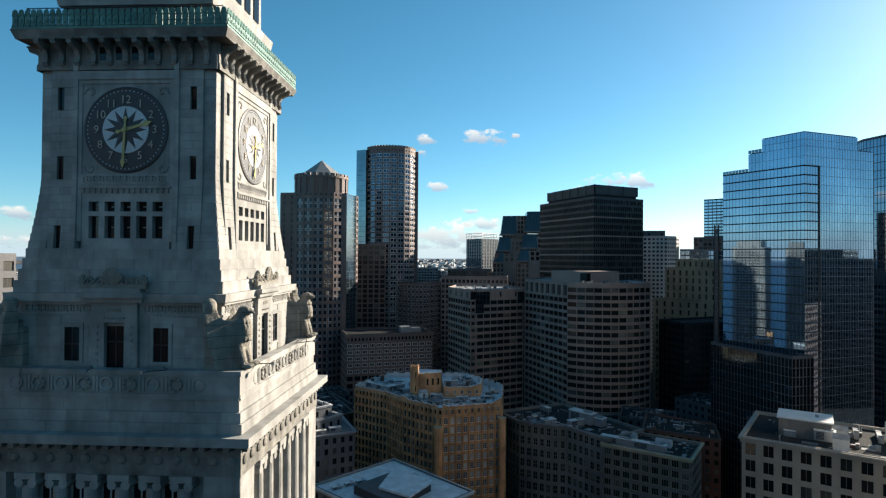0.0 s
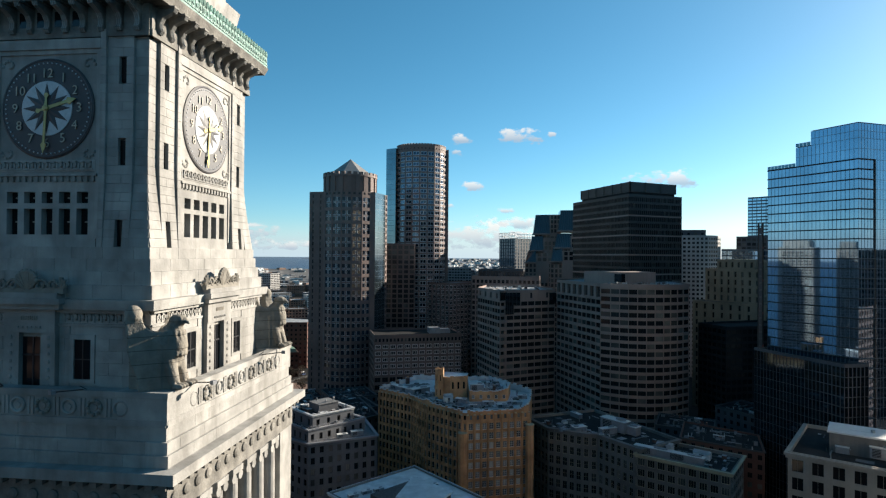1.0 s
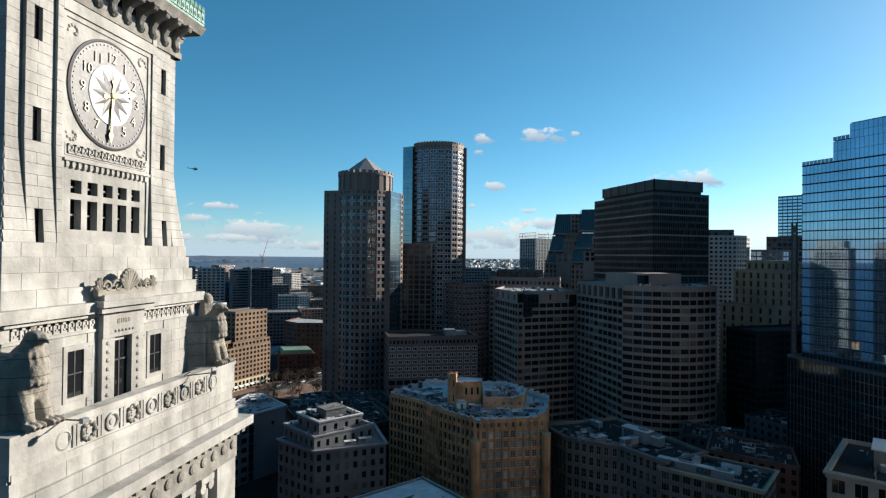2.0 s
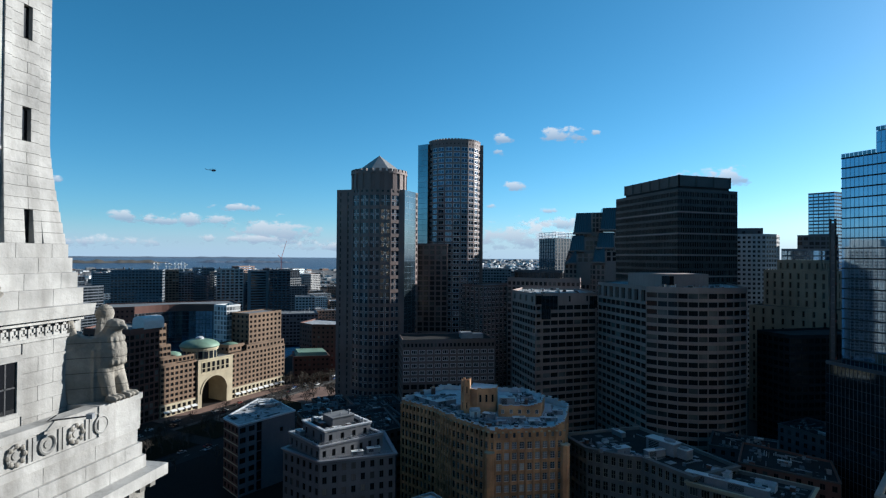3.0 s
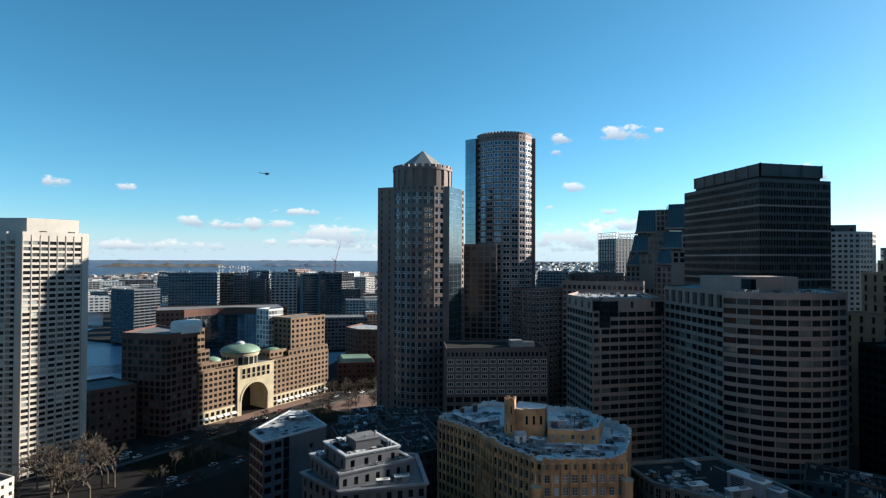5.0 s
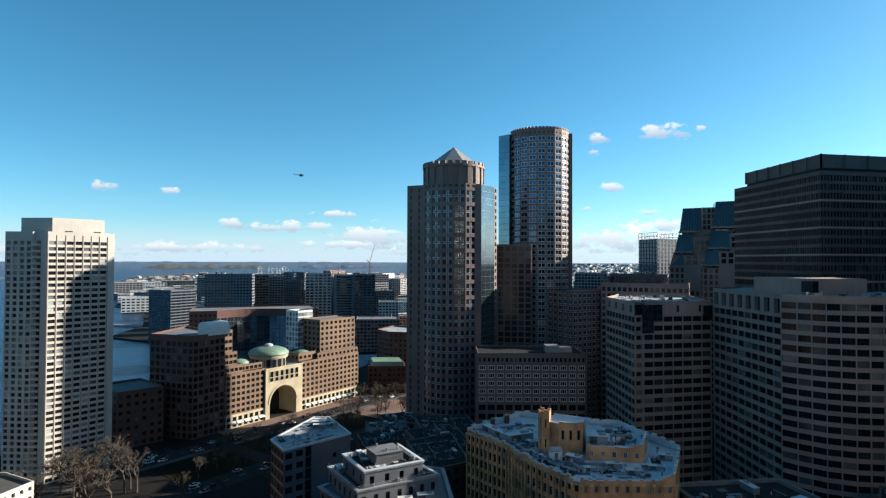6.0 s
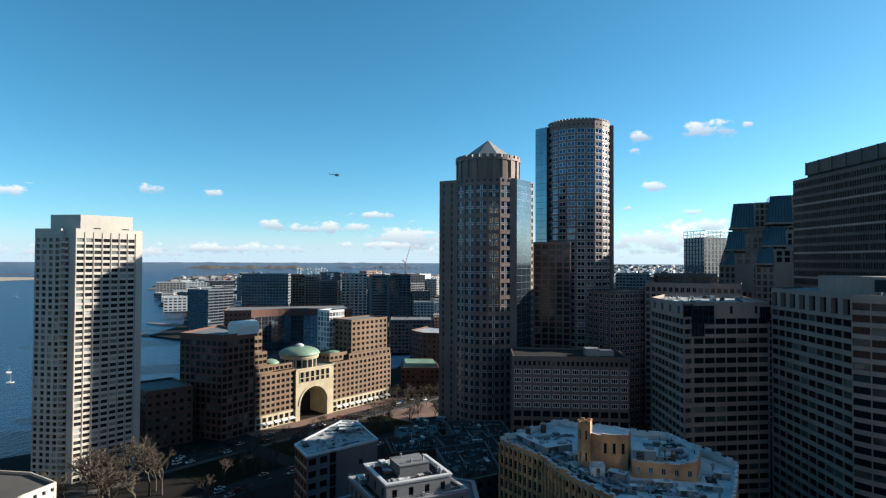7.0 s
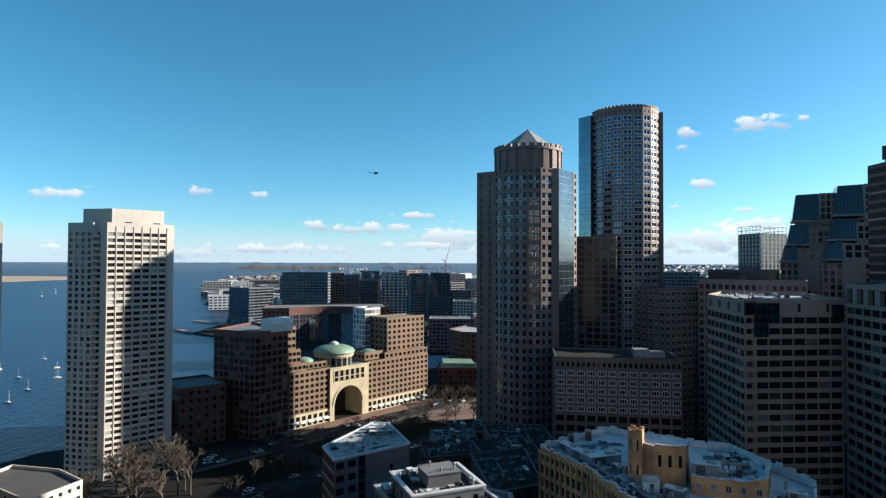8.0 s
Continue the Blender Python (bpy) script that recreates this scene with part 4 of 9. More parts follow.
def offset_poly(poly, d):
    """A counter-clockwise outline moved outwards by d, corners mitred."""
    P = [Vector(p) for p in poly]
    out = []
    for i in range(len(P)):
        d1, d2 = (P[i] - P[i - 1]).normalized(), (P[(i + 1) % len(P)] - P[i]).normalized()
        n1, n2 = Vector((d1.y, -d1.x)), Vector((d2.y, -d2.x))
        out.append(tuple(P[i] + (n1 + n2) / max(0.35, 1 + n1.dot(n2)) * d))
    return out


def cornice(B, poly, z, h, out, mat, label="projecting stone cornice", edges=None):
    """A moulded ledge that runs round an outline."""
    o1, o2 = offset_poly(poly, out * 0.55), offset_poly(poly, out)
    m = Mesh()
    n = len(poly)
    for i in range(n):
        if edges and i not in edges:
            continue
        j = (i + 1) % n
        for (pa, za), (pb, zb) in (((poly, z), (o1, z)), ((o1, z), (o1, z + h * 0.5)), ((o1, z + h * 0.5), (o2, z + h * 0.6)), ((o2, z + h * 0.6), (o2, z + h)), ((o2, z + h), (poly, z + h + 0.02))):
            m.face([B.loc((*pa[i], za)), B.loc((*pa[j], za)), B.loc((*pb[j], zb)), B.loc((*pb[i], zb))], mat)
    part("cornice", m, B.ob, label)


MERLONS = {}


def merlon_mesh(w, h, t, brick, pale):
    """One raised piece of a jagged parapet: brick outside, pale sheet inside, a coping on top. Stands on z=0, looks along -y."""
    key = (round(w, 1), round(h, 1), t, brick.name)
    if key not in MERLONS:
        m = Mesh()
        w, h = key[0], key[1]
        m.box(-w / 2, w / 2, 0.0, t * 0.6, 0, h, brick)
        m.shape([(-w / 2, t * 0.6, 0), (w / 2, t * 0.6, 0), (w / 2, t, 0), (-w / 2, t, 0), (-w / 2, t * 0.6, h), (w / 2, t * 0.6, h), (w / 2, t * 0.85, h), (-w / 2, t * 0.85, h)],
                [(3, 2, 6, 7), (0, 3, 7, 4), (2, 1, 5, 6), (4, 5, 6, 7)], pale)
        m.box(-w / 2 - 0.04, w / 2 + 0.04, -0.08, t * 0.9, h, h + 0.14, pale)
        MERLONS[key] = m.data("merlon")
    return MERLONS[key]


def jagged(B, a, b, z, steps, brick, pale, t=0.7):
    """A crenellated parapet of stepped pieces along a wall's top."""
    a, b = Vector(a), Vector(b)
    d = b - a
    L = d.length
    ang = math.atan2(d.y, d.x)
    w = L / len(steps)
    for i, h in enumerate(steps):
        p = a + d * ((i + 0.5) / len(steps))
        ob = new("merlon", merlon_mesh(w - 0.02, h, t, brick, pale))
        ob.parent = B.ob
        ob.matrix_basis = Matrix.Translation(B.loc((p.x, p.y, z))) @ Matrix.Rotation(ang, 4, "Z")


# ---------------------------------------------------------------- roof plant
def air_unit():
    ob = thing("air_handling_unit", "pale grey metal air handling box on a flat roof", "roof unit", (0, 0, -50), 0, "roof plant units")
    m = Mesh()
    m.box(-1.5, 1.5, -1.0, 1.0, 0.25, 1.9, steel)
    m.box(-1.56, 1.56, -1.06, 1.06, 1.9, 2.0, white_paint)
    part("housing", m, ob)
    g = Mesh()
    g.box(-1.2, -0.1, -1.05, -1.0, 0.5, 1.7, tar)
    for i in range(5):
        g.box(-1.2, -0.1, -1.1, -1.04, 0.6 + i * 0.23, 0.66 + i * 0.23, steel)
    part("grille", g, ob, "dark louvred grille")
    for x in (-1.2, 1.2):
        f = Mesh()
        f.box(x - 0.15, x + 0.15, -0.95, 0.95, 0, 0.26, bronze)
        part("skid", f, ob)
    f = Mesh()
    f.tube((0.7, 0, 2.0), (0.7, 0, 2.25), 0.6, 0.6, steel, 14)
    part("fan_cowl", f, ob)
    return ob


def vent_pipe():
    ob = thing("vent_pipe", "small galvanised roof vent with a cap", "roof vent", (0, 0, -50), 0, "roof vents")
    m = Mesh()
    m.tube((0, 0, 0), (0, 0, 1.1), 0.22, 0.22, steel, 10)
    part("pipe", m, ob)
    m = Mesh()
    m.lathe([(0.42, 1.05), (0.42, 1.2), (0.1, 1.45)], steel, 12)
    part("cap", m, ob)
    return ob


def roof_shed():
    ob = thing("roof_shed", "pale blue-white gabled shed on a flat roof", "roof shed", (0, 0, -50), 0, "roof sheds")
    m = Mesh()
    m.box(-1.6, 1.6, -1.3, 1.3, 0, 2.0, white_paint)
    m.shape([(-1.7, -1.4, 2.0), (1.7, -1.4, 2.0), (1.7, 1.4, 2.0), (-1.7, 1.4, 2.0), (-1.7, 0, 2.9), (1.7, 0, 2.9)], [(0, 1, 5, 4), (2, 3, 4, 5), (0, 4, 3), (1, 2, 5), (3, 2, 1, 0)], membrane)
    part("housing", m, ob)
    m = Mesh()
    m.box(-0.45, 0.45, -1.36, -1.29, 0.05, 1.8, grey_paint)
    part("door", m, ob, "grey metal door")
    return ob


def duct_run():
    ob = thing("duct_run", "galvanised ventilation duct lying along a roof", "duct", (0, 0, -50), 0, "roof ducts")
    m = Mesh()
    m.box(-3, 3, -0.35, 0.35, 0.4, 1.0, steel)
    m.box(2.4, 3.1, -0.4, 0.4, 0.0, 1.05, steel)
    m.box(-3.1, -2.4, -0.4, 0.4, 0.4, 1.7, steel)
    part("duct", m, ob)
    for x in (-2, 0, 1.8):
        f = Mesh()
        f.box(x - 0.06, x + 0.06, -0.4, 0.4, 0, 0.41, bronze)
        part("support", f, ob)
    return ob


def flue():
    ob = thing("brick_chimney", "short red brick chimney with clay pots", "chimney", (0, 0, -50), 0, "roof chimneys")
    m = Mesh()
    m.box(-0.8, 0.8, -0.5, 0.5, 0, 2.2, dark_brick)
    m.box(-0.9, 0.9, -0.6, 0.6, 2.2, 2.4, old_stone)
    part("stack", m, ob)
    for x in (-0.45, 0.0, 0.45):
        f = Mesh()
        f.tube((x, 0, 2.4), (x, 0, 2.95), 0.17, 0.13, tan_brick, 8)
        part("chimney_pot", f, ob)
    return ob


PLANT = {"unit": air_unit(), "vent": vent_pipe(), "shed": roof_shed(), "duct": duct_run(), "flue": flue()}
PLANT_USED = {}


def plant(kind, x, y, z, turn=0, sx=1.0, sy=1.0, sz=1.0):
    """A piece of roof plant standing at a place on a roof deck."""
    m = pose(x, y, z, 0, 0, turn) @ Matrix.Diagonal((sx, sy, sz, 1))
    if kind not in PLANT_USED:
        PLANT_USED[kind] = True
        PLANT[kind].matrix_basis = m
    else:
        copy_thing(PLANT[kind], m)


def scatter_plant(poly, z, n, seed, turn=0, kinds=("unit", "vent", "vent", "duct"), k=1.0):
    """Roof plant spread over a convex roof outline."""
    rg = random.Random(seed)
    c = Vector(centre(poly))
    for _ in range(n):
        i = rg.randrange(len(poly))
        a, b = Vector(poly[i]), Vector(poly[(i + 1) % len(poly)])
        p = c + (a + (b - a) * rg.random() - c) * rg.uniform(0.15, 0.78)
        plant(rg.choice(kinds), p.x, p.y, z, turn + rg.choice((0, 90, 180)), *(rg.uniform(0.7, 1.3) * k for _ in range(3)))


def railing(B, a, b, z, h=1.0, mat=None, gap=1.6):
    """A light handrail on posts."""
    a, b = Vector(a), Vector(b)
    n = max(2, round((b - a).length / gap))
    m = Mesh()
    for k in (h, h * 0.55):
        m.tube(B.loc((*a, z + k)), B.loc((*b, z + k)), 0.04, 0.04, mat or steel, 4)
    for i in range(n + 1):
        p = a + (b - a) * i / n
        m.tube(B.loc((*p, z)), B.loc((*p, z + h)), 0.04, 0.04, mat or steel, 4)
    part("railing", m, B.ob, "thin metal railing")


def deco_brick():
    B = Building("art_deco_brick_building", "orange-brown brick art deco block with jagged parapet", (8, 205, 0), "office building", 270)
    p = [(-26.5, 211), (-10.2, 200.6), (-1.9, 190.0), (13.0, 178.4), (15.2, 178.0), (38.6, 186.2), (41, 215), (20, 235), (-14, 238)]
    cols = (9, 6, 8, 1, 9, 8, 8, 9, 8)
    z = 44.0
    n = len(p)
    for i in range(n):
        a, b = p[i], p[(i + 1) % n]
        L = math.dist(a, b)
        lit = i == 4
        B.facade(a, b, 0, 40.4, tan_brick, cols[i] if L > 4 else 1, 11, 1.75 if L > 4 else 0.8, 2.5, pane_bright if lit else pane_dark, white_paint, depth=0.45, bars=(1, 2), rim=0.12 if lit else 0.07, front=i < 5)
        B.facade(a, b, 40.4, z - 0.2, tan_brick, cols[i] if L > 4 else 1, 1, 1.0, 1.7, pane_bright if lit else pane_dark, bronze, depth=0.4, bars=(1, 0), front=i < 5)
        B.plain(a, b, z - 0.2, z, tan_brick)
    B.cap(p, z, white_sheet, 0.5, white_sheet)
    # buttress piers between the windows of the seen sides
    PM = Mesh()
    PM.box(-0.28, 0.28, -0.32, 0.05, 0, 43.0, tan_brick)
    PM.box(-0.4, 0.4, -0.45, 0.04, 43.0, 43.5, limestone)
    pier_data = PM.data("pier")
    for i in (0, 1, 2, 4):
        a, b = Vector(p[i]), Vector(p[i + 1])
        d = b - a
        for k in range(cols[i] + 1):
            q = a + d * k / cols[i]
            part("pier", pier_data, B.ob, at=Matrix.Translation(B.loc((q.x, q.y, 0))) @ Matrix.Rotation(math.atan2(d.y, d.x), 4, "Z"))
    saw = (0.5, 0.8, 0.5, 0.5, 1.1, 0.5)
    jagged(B, p[0], p[1], z, saw * 3, tan_brick, white_sheet)
    jagged(B, p[1], p[2], z, (0.5, 0.8, 0.5, 0.8, 0.5, 0.8, 0.5, 0.8, 1.1, 1.6), tan_brick, white_sheet)
    jagged(B, p[2], p[3], z, (1.6, 1.0, 0.5, 0.8, 0.5) + saw * 2, tan_brick, white_sheet)
    jagged(B, p[4], p[5], z, (1.2, 0.7) + (0.4, 0.7, 0.4) * 6 + (0.7, 1.2, 1.7, 2.1), tan_brick, white_sheet)
    jagged(B, p[5], p[6], z, (2.4, 2.0, 2.4, 1.8, 2.2, 1.6, 1.9, 1.4, 1.7, 1.2) + saw * 2, tan_brick, white_sheet)
    jagged(B, p[6], p[7], z, (1.4, 1.9, 1.4, 2.2, 1.7, 2.4, 1.6, 2.1) * 2, tan_brick, white_sheet)
    jagged(B, p[7], p[8], z, (1.3, 1.8, 1.2) * 6, tan_brick, white_sheet)
    jagged(B, p[8], p[0], z, (1.2, 1.7, 1.1) * 5, tan_brick, white_sheet)
    # lower shoulder turrets at the front corners
    for x, y, zt in ((13.4, 177.4, 36.5), (38.9, 185.2, 38.5)):
        m = Mesh()
        c = B.loc((x, y, 0))
        m.prism([(c[0] + 1.7 * math.cos(radians(22.5 + 45 * k)), c[1] + 1.7 * math.sin(radians(22.5 + 45 * k))) for k in range(8)], 0, zt, tan_brick)
        m.prism([(c[0] + 1.9 * math.cos(radians(22.5 + 45 * k)), c[1] + 1.9 * math.sin(radians(22.5 + 45 * k))) for k in range(8)], zt, zt + 0.35, limestone)
        part("corner_turret", m, B.ob, "brick corner turret with pale cap")
    # set-back upper storey with its own jagged parapet
    q = [(14.6, 197.4), (30.4, 200.3), (31.5, 214), (22, 226), (12, 224)]
    for i in range(5):
        B.facade(q[i], q[(i + 1) % 5], 43.5, 47.4, tan_brick, 5 if i < 2 else 4, 1, 1.2, 1.6, pane_bright if i == 0 else pane_dark, white_paint, depth=0.3, bars=(1, 0), front=i in (0, 4))
    B.cap(q, 47.4, white_sheet, 0.5, white_sheet)
    jagged(B, q[0], q[1], 47.4, (0.7, 0.3, 0.3, 0.5, 0.3, 0.3, 0.5, 0.3, 0.3, 0.6, 1.0, 1.4), tan_brick, white_sheet)
    jagged(B, q[1], q[2], 47.4, (1.6, 1.3, 1.6, 1.2, 1.5, 1.1, 1.3, 0.9), tan_brick, white_sheet)
    jagged(B, q[2], q[3], 47.4, (0.9, 1.3, 0.9, 1.3, 0.9, 1.2, 0.8, 1.1), tan_brick, white_sheet)
    jagged(B, q[3], q[4], 47.4, (0.8, 1.2, 0.8, 1.2, 0.8), tan_brick, white_sheet)
    # rooftop lift tower with slot windows and its stair turret
    w = [(3.2, 200.6), (6.4, 199.0), (13.2, 201.2), (13.2, 209), (3.2, 210.5)]
    for i in range(5):
        a, b = w[i], w[(i + 1) % 5]
        k = (0, 3, 2, 0, 0)[i]
        if k:
            B.plain(a, b, 43.5, 45.6, tan_brick)
            B.facade(a, b, 45.6, 52.4, tan_brick, k, 1, 0.95, 3.0, pane_dark, tan_brick, depth=0.35, bars=(0, 0), sill=0.62)
        else:
            B.plain(a, b, 43.5, 52.4, tan_brick)
        B.plain(a, b, 52.4, 53.0, tan_brick)
    B.cap(w, 53.0, white_sheet, 0.3, white_sheet, 0.3)
    jagged(B, w[1], w[2], 53.0, (0.5, 0.3, 0.3, 0.3, 0.5), tan_brick, white_sheet, 0.4)
    u = [(-0.2, 200.2), (1.4, 198.6), (3.4, 199.4), (3.4, 202.6), (0.2, 202.8)]
    for i in range(5):
        B.facade(u[i], u[(i + 1) % 5], 43.5, 55.6, tan_brick, 1, 2, 0.6, 2.6, pane_dark, tan_brick, depth=0.3, bars=(0, 0), front=i < 2)
    B.cap(u, 55.6, tar, 0.4, tan_brick, 0.3)
    for i in range(4):
        jagged(B, u[i], u[i + 1], 55.6, (0.7, 0.2, 0.7), tan_brick, tan_brick, 0.35)
    rg = random.Random(3)
    for x, y, w2, d2, t, mt in ((-14, 213, 6, 3, 40, tar), (-5, 203, 3.5, 7, -40, gravel), (4, 191, 7, 2.4, -38, tar), (13, 185.5, 8, 2.2, 10, gravel), (22, 189.5, 6, 3, 16, tar), (30, 191.5, 5, 3.4, 18, gravel), (34, 202, 2.6, 8, 5, tar), (-20, 217, 3, 6, 30, gravel),
                                (2, 214, 5, 4, 5, tar), (-10, 226, 8, 3, 30, gravel), (9, 196, 3, 2, 20, gravel), (19, 182.6, 5, 1.4, 16, tar), (-1, 197.5, 2.2, 3.4, -40, tar), (26, 186.6, 4, 1.6, 18, gravel)):
        m = Mesh()
        c = B.loc((x, y, 43.5))
        m.box(-w2 / 2, w2 / 2, -d2 / 2, d2 / 2, 0.004, 0.05, mt, Matrix.Translation(c) @ Matrix.Rotation(radians(t), 4, "Z"))
        part("roof_patch", m, B.ob, "dark patch of roofing felt")
    for x, y, w2, d2, t, mt in ((20, 207, 4, 3, 10, tar), (26, 210, 3, 5, 20, gravel), (23, 218, 4, 3, 20, tar)):
        m = Mesh()
        m.box(-w2 / 2, w2 / 2, -d2 / 2, d2 / 2, 0.004, 0.05, mt, Matrix.Translation(B.loc((x, y, 46.9))) @ Matrix.Rotation(radians(t), 4, "Z"))
        part("roof_patch", m, B.ob, "dark patch of roofing felt")
    roof_clutter(B, p, 43.55, 110, 174, 0.8)
    roof_clutter(B, q, 46.95, 36, 175)
    B.done("orange brick wall")
    # roof plant
    for kind, x, y, t, sx, sy, sz in (("unit", -13.5, 209, -38, 1.9, 1.3, 1.2), ("unit", -8.0, 208.5, 45, 1.6, 1.2, 1.1), ("unit", -18.5, 213, -40, 1.3, 1.0, 1.0), ("duct", -16, 218, 40, 1.3, 1.2, 1.3), ("shed", 6.0, 194.8, 20, 1.1, 1.1, 1.3),
                                      ("duct", 0.5, 206, 60, 1, 1, 1), ("vent", 3, 189.5, 0, 1, 1, 1), ("vent", -4, 196, 0, 1.2, 1.2, 1.2), ("vent", 20, 186, 0, 1, 1, 1.2), ("vent", 24, 190, 0, 1.4, 1.4, 1), ("unit", 11.5, 193.5, -15, 0.8, 0.9, 1.0),
                                      ("duct", 13, 189, -50, 0.9, 0.9, 0.9), ("duct", 17, 192.5, 20, 0.8, 0.8, 0.8), ("unit", 28, 190.5, 18, 0.7, 0.8, 0.6), ("unit", 22.5, 194, 18, 0.8, 0.8, 0.6), ("vent", 31, 193, 0, 1, 1, 1), ("vent", 9, 187, 0, 1, 1, 1.3),
                                      ("flue", -20.5, 222, 30, 1, 1, 1), ("flue", -16.5, 227, 30, 1, 1, 1.2), ("vent", -22, 211, 0, 1, 1, 1), ("unit", 34, 196, 10, 0.8, 0.7, 0.6), ("duct", 6, 216, 10, 1.2, 1.2, 1.2), ("unit", 0, 219, 10, 1, 1, 0.8)):
        plant(kind, x, y, 43.5, t, sx, sy, sz)
    for kind, x, y, t, sx, sy, sz in (("unit", 17.5, 201.5, 8, 1.0, 1.3, 1.4), ("vent", 23, 204, 0, 1, 1, 1), ("vent", 26, 206, 0, 1, 1, 1), ("duct", 24, 212, 30, 0.8, 0.8, 0.8)):
        plant(kind, x, y, 46.9, t, sx, sy, sz)
    for kind, x, y, t, s in (("unit", 16.5, 188.5, 20, 0.55), ("vent", 18.2, 190.4, 0, 0.9), ("vent", 25.8, 193.2, 0, 1.2), ("duct", 21, 191, 70, 0.6), ("unit", 31.5, 196.5, 18, 0.5), ("vent", 35.5, 192, 0, 1.2),
                             ("vent", 11, 184, 0, 1.0), ("duct", 8, 192, -40, 0.55), ("unit", 2.5, 194, -40, 0.5), ("vent", -2, 193.4, 0, 1.1), ("duct", -6, 200.6, -40, 0.7), ("vent", -8.2, 204.2, 0, 1.3), ("unit", -3.5, 205.5, -40, 0.6),
                             ("vent", -20, 209.8, 0, 1.1), ("duct", -23, 214, 50, 0.6), ("vent", 29, 188.2, 0, 1.1), ("unit", 36.5, 206, 5, 0.7), ("vent", 34.5, 211, 0, 1.5)):
        plant(kind, x, y, 43.5, t, s, s, s)
    for kind, x, y, t, s in (("unit", 20.6, 203.2, 8, 0.6), ("vent", 28.2, 203.4, 0, 1.2), ("vent", 21, 208.5, 0, 1.3), ("duct", 27, 208, 60, 0.6), ("flue", 24.6, 204.6, 0, 0.8)):
        plant(kind, x, y, 46.9, t, s, s, s)


deco_brick()


def grey_modern():
    B = Building("grey_modern_block", "blue-grey painted block with stepped roof terraces", (-40, 172, 0), "office building", 110)
    low = [(-58.6, 169.6), (-40.8, 159.6), (-18.6, 172.6), (-30, 196), (-46, 196)]
    mid = [(-58.2, 173.6), (-41.2, 160.2), (-25.2, 179.4), (-42.5, 192.5)]
    up = [(-52.8, 172.9), (-40.4, 162.6), (-28.7, 176.0), (-41.0, 186.6)]
    for poly, z0, z1, rows, cols, wall in ((low, 0, 36.0, 9, (6, 8, 6, 5, 8), grey_paint), (mid, 35.2, 40.6, 1, (6, 7, 6, 7), grey_paint), (up, 40.0, 45.2, 1, (3, 4, 3, 3), grey_paint)):
        n = len(poly)
        for i in range(n):
            B.facade(poly[i], poly[(i + 1) % n], z0, z1 - 0.9, wall, cols[i], rows, 1.5 if rows > 1 else 1.3, 2.3, pane_dark, bronze, depth=0.35, bars=(1, 0), front=i < 2)
            B.plain(poly[i], poly[(i + 1) % n], z1 - 0.9, z1, trim_pale if z0 > 39 else wall)
        B.cap(poly, z1, tar if rows == 1 else gravel, 1.1 if z0 > 39 else 0.5, trim_pale if rows == 1 else grey_trim, 0.55)
        cornice(B, poly, z1 - 0.75, 0.7, 0.7 if rows > 1 else 0.4, trim_pale if z0 > 39 else grey_trim, "painted cornice")
    railing(B, low[1], low[2], 36.0)
    railing(B, mid[0], mid[1], 40.6)
    railing(B, mid[1], mid[2], 40.6)
    m = Mesh()
    hut = [(-46.0, 174.5), (-40.5, 170.0), (-35.0, 176.2), (-40.6, 181.0)]
    m.prism([B.loc((x, y, 0))[:2] for x, y in hut], 44.1, 47.0, grey_paint)
    m.prism([B.loc((x, y, 0))[:2] for x, y in offset_poly(hut, 0.2)], 47.0, 47.25, gravel)
    part("plant_room", m, B.ob, "grey roof plant room")
    roof_clutter(B, up, 44.15, 26, 179, 0.8)
    B.done("blue-grey painted wall")
    for kind, x, y, z, t, k in (("vent", -50, 172.5, 44.1, 0, 1.0), ("vent", -31.5, 175.5, 44.1, 0, 1.6), ("vent", -33, 177, 44.1, 0, 1.3), ("unit", -48.5, 175.5, 44.1, -40, 0.6), ("vent", -41, 165, 44.1, 0, 0.9), ("unit", -38, 167.5, 44.1, 50, 0.5),
                                ("unit", -53.5, 172.0, 40.1, -40, 0.7), ("vent", -44.5, 162.3, 40.1, 0, 1.0), ("vent", -38.5, 164.0, 40.1, 0, 1.0), ("duct", -32, 171.8, 40.1, 50, 0.7), ("unit", -26.5, 172.5, 35.5, 30, 0.8), ("unit", -31, 168.6, 35.5, 30, 0.7),
                                ("vent", -43.5, 176.0, 47.25, 0, 0.8), ("vent", -39, 173.5, 47.25, 0, 0.8), ("vent", -37.0, 176.5, 47.25, 0, 1.2)):
        plant(kind, x, y, z, t, k, k, k)


grey_modern()
WEDGE = [(-109.5, 215.6), (-97.1, 206.4), (-84.1, 234.0), (-105.3, 252.6), (-111.8, 250.6)]


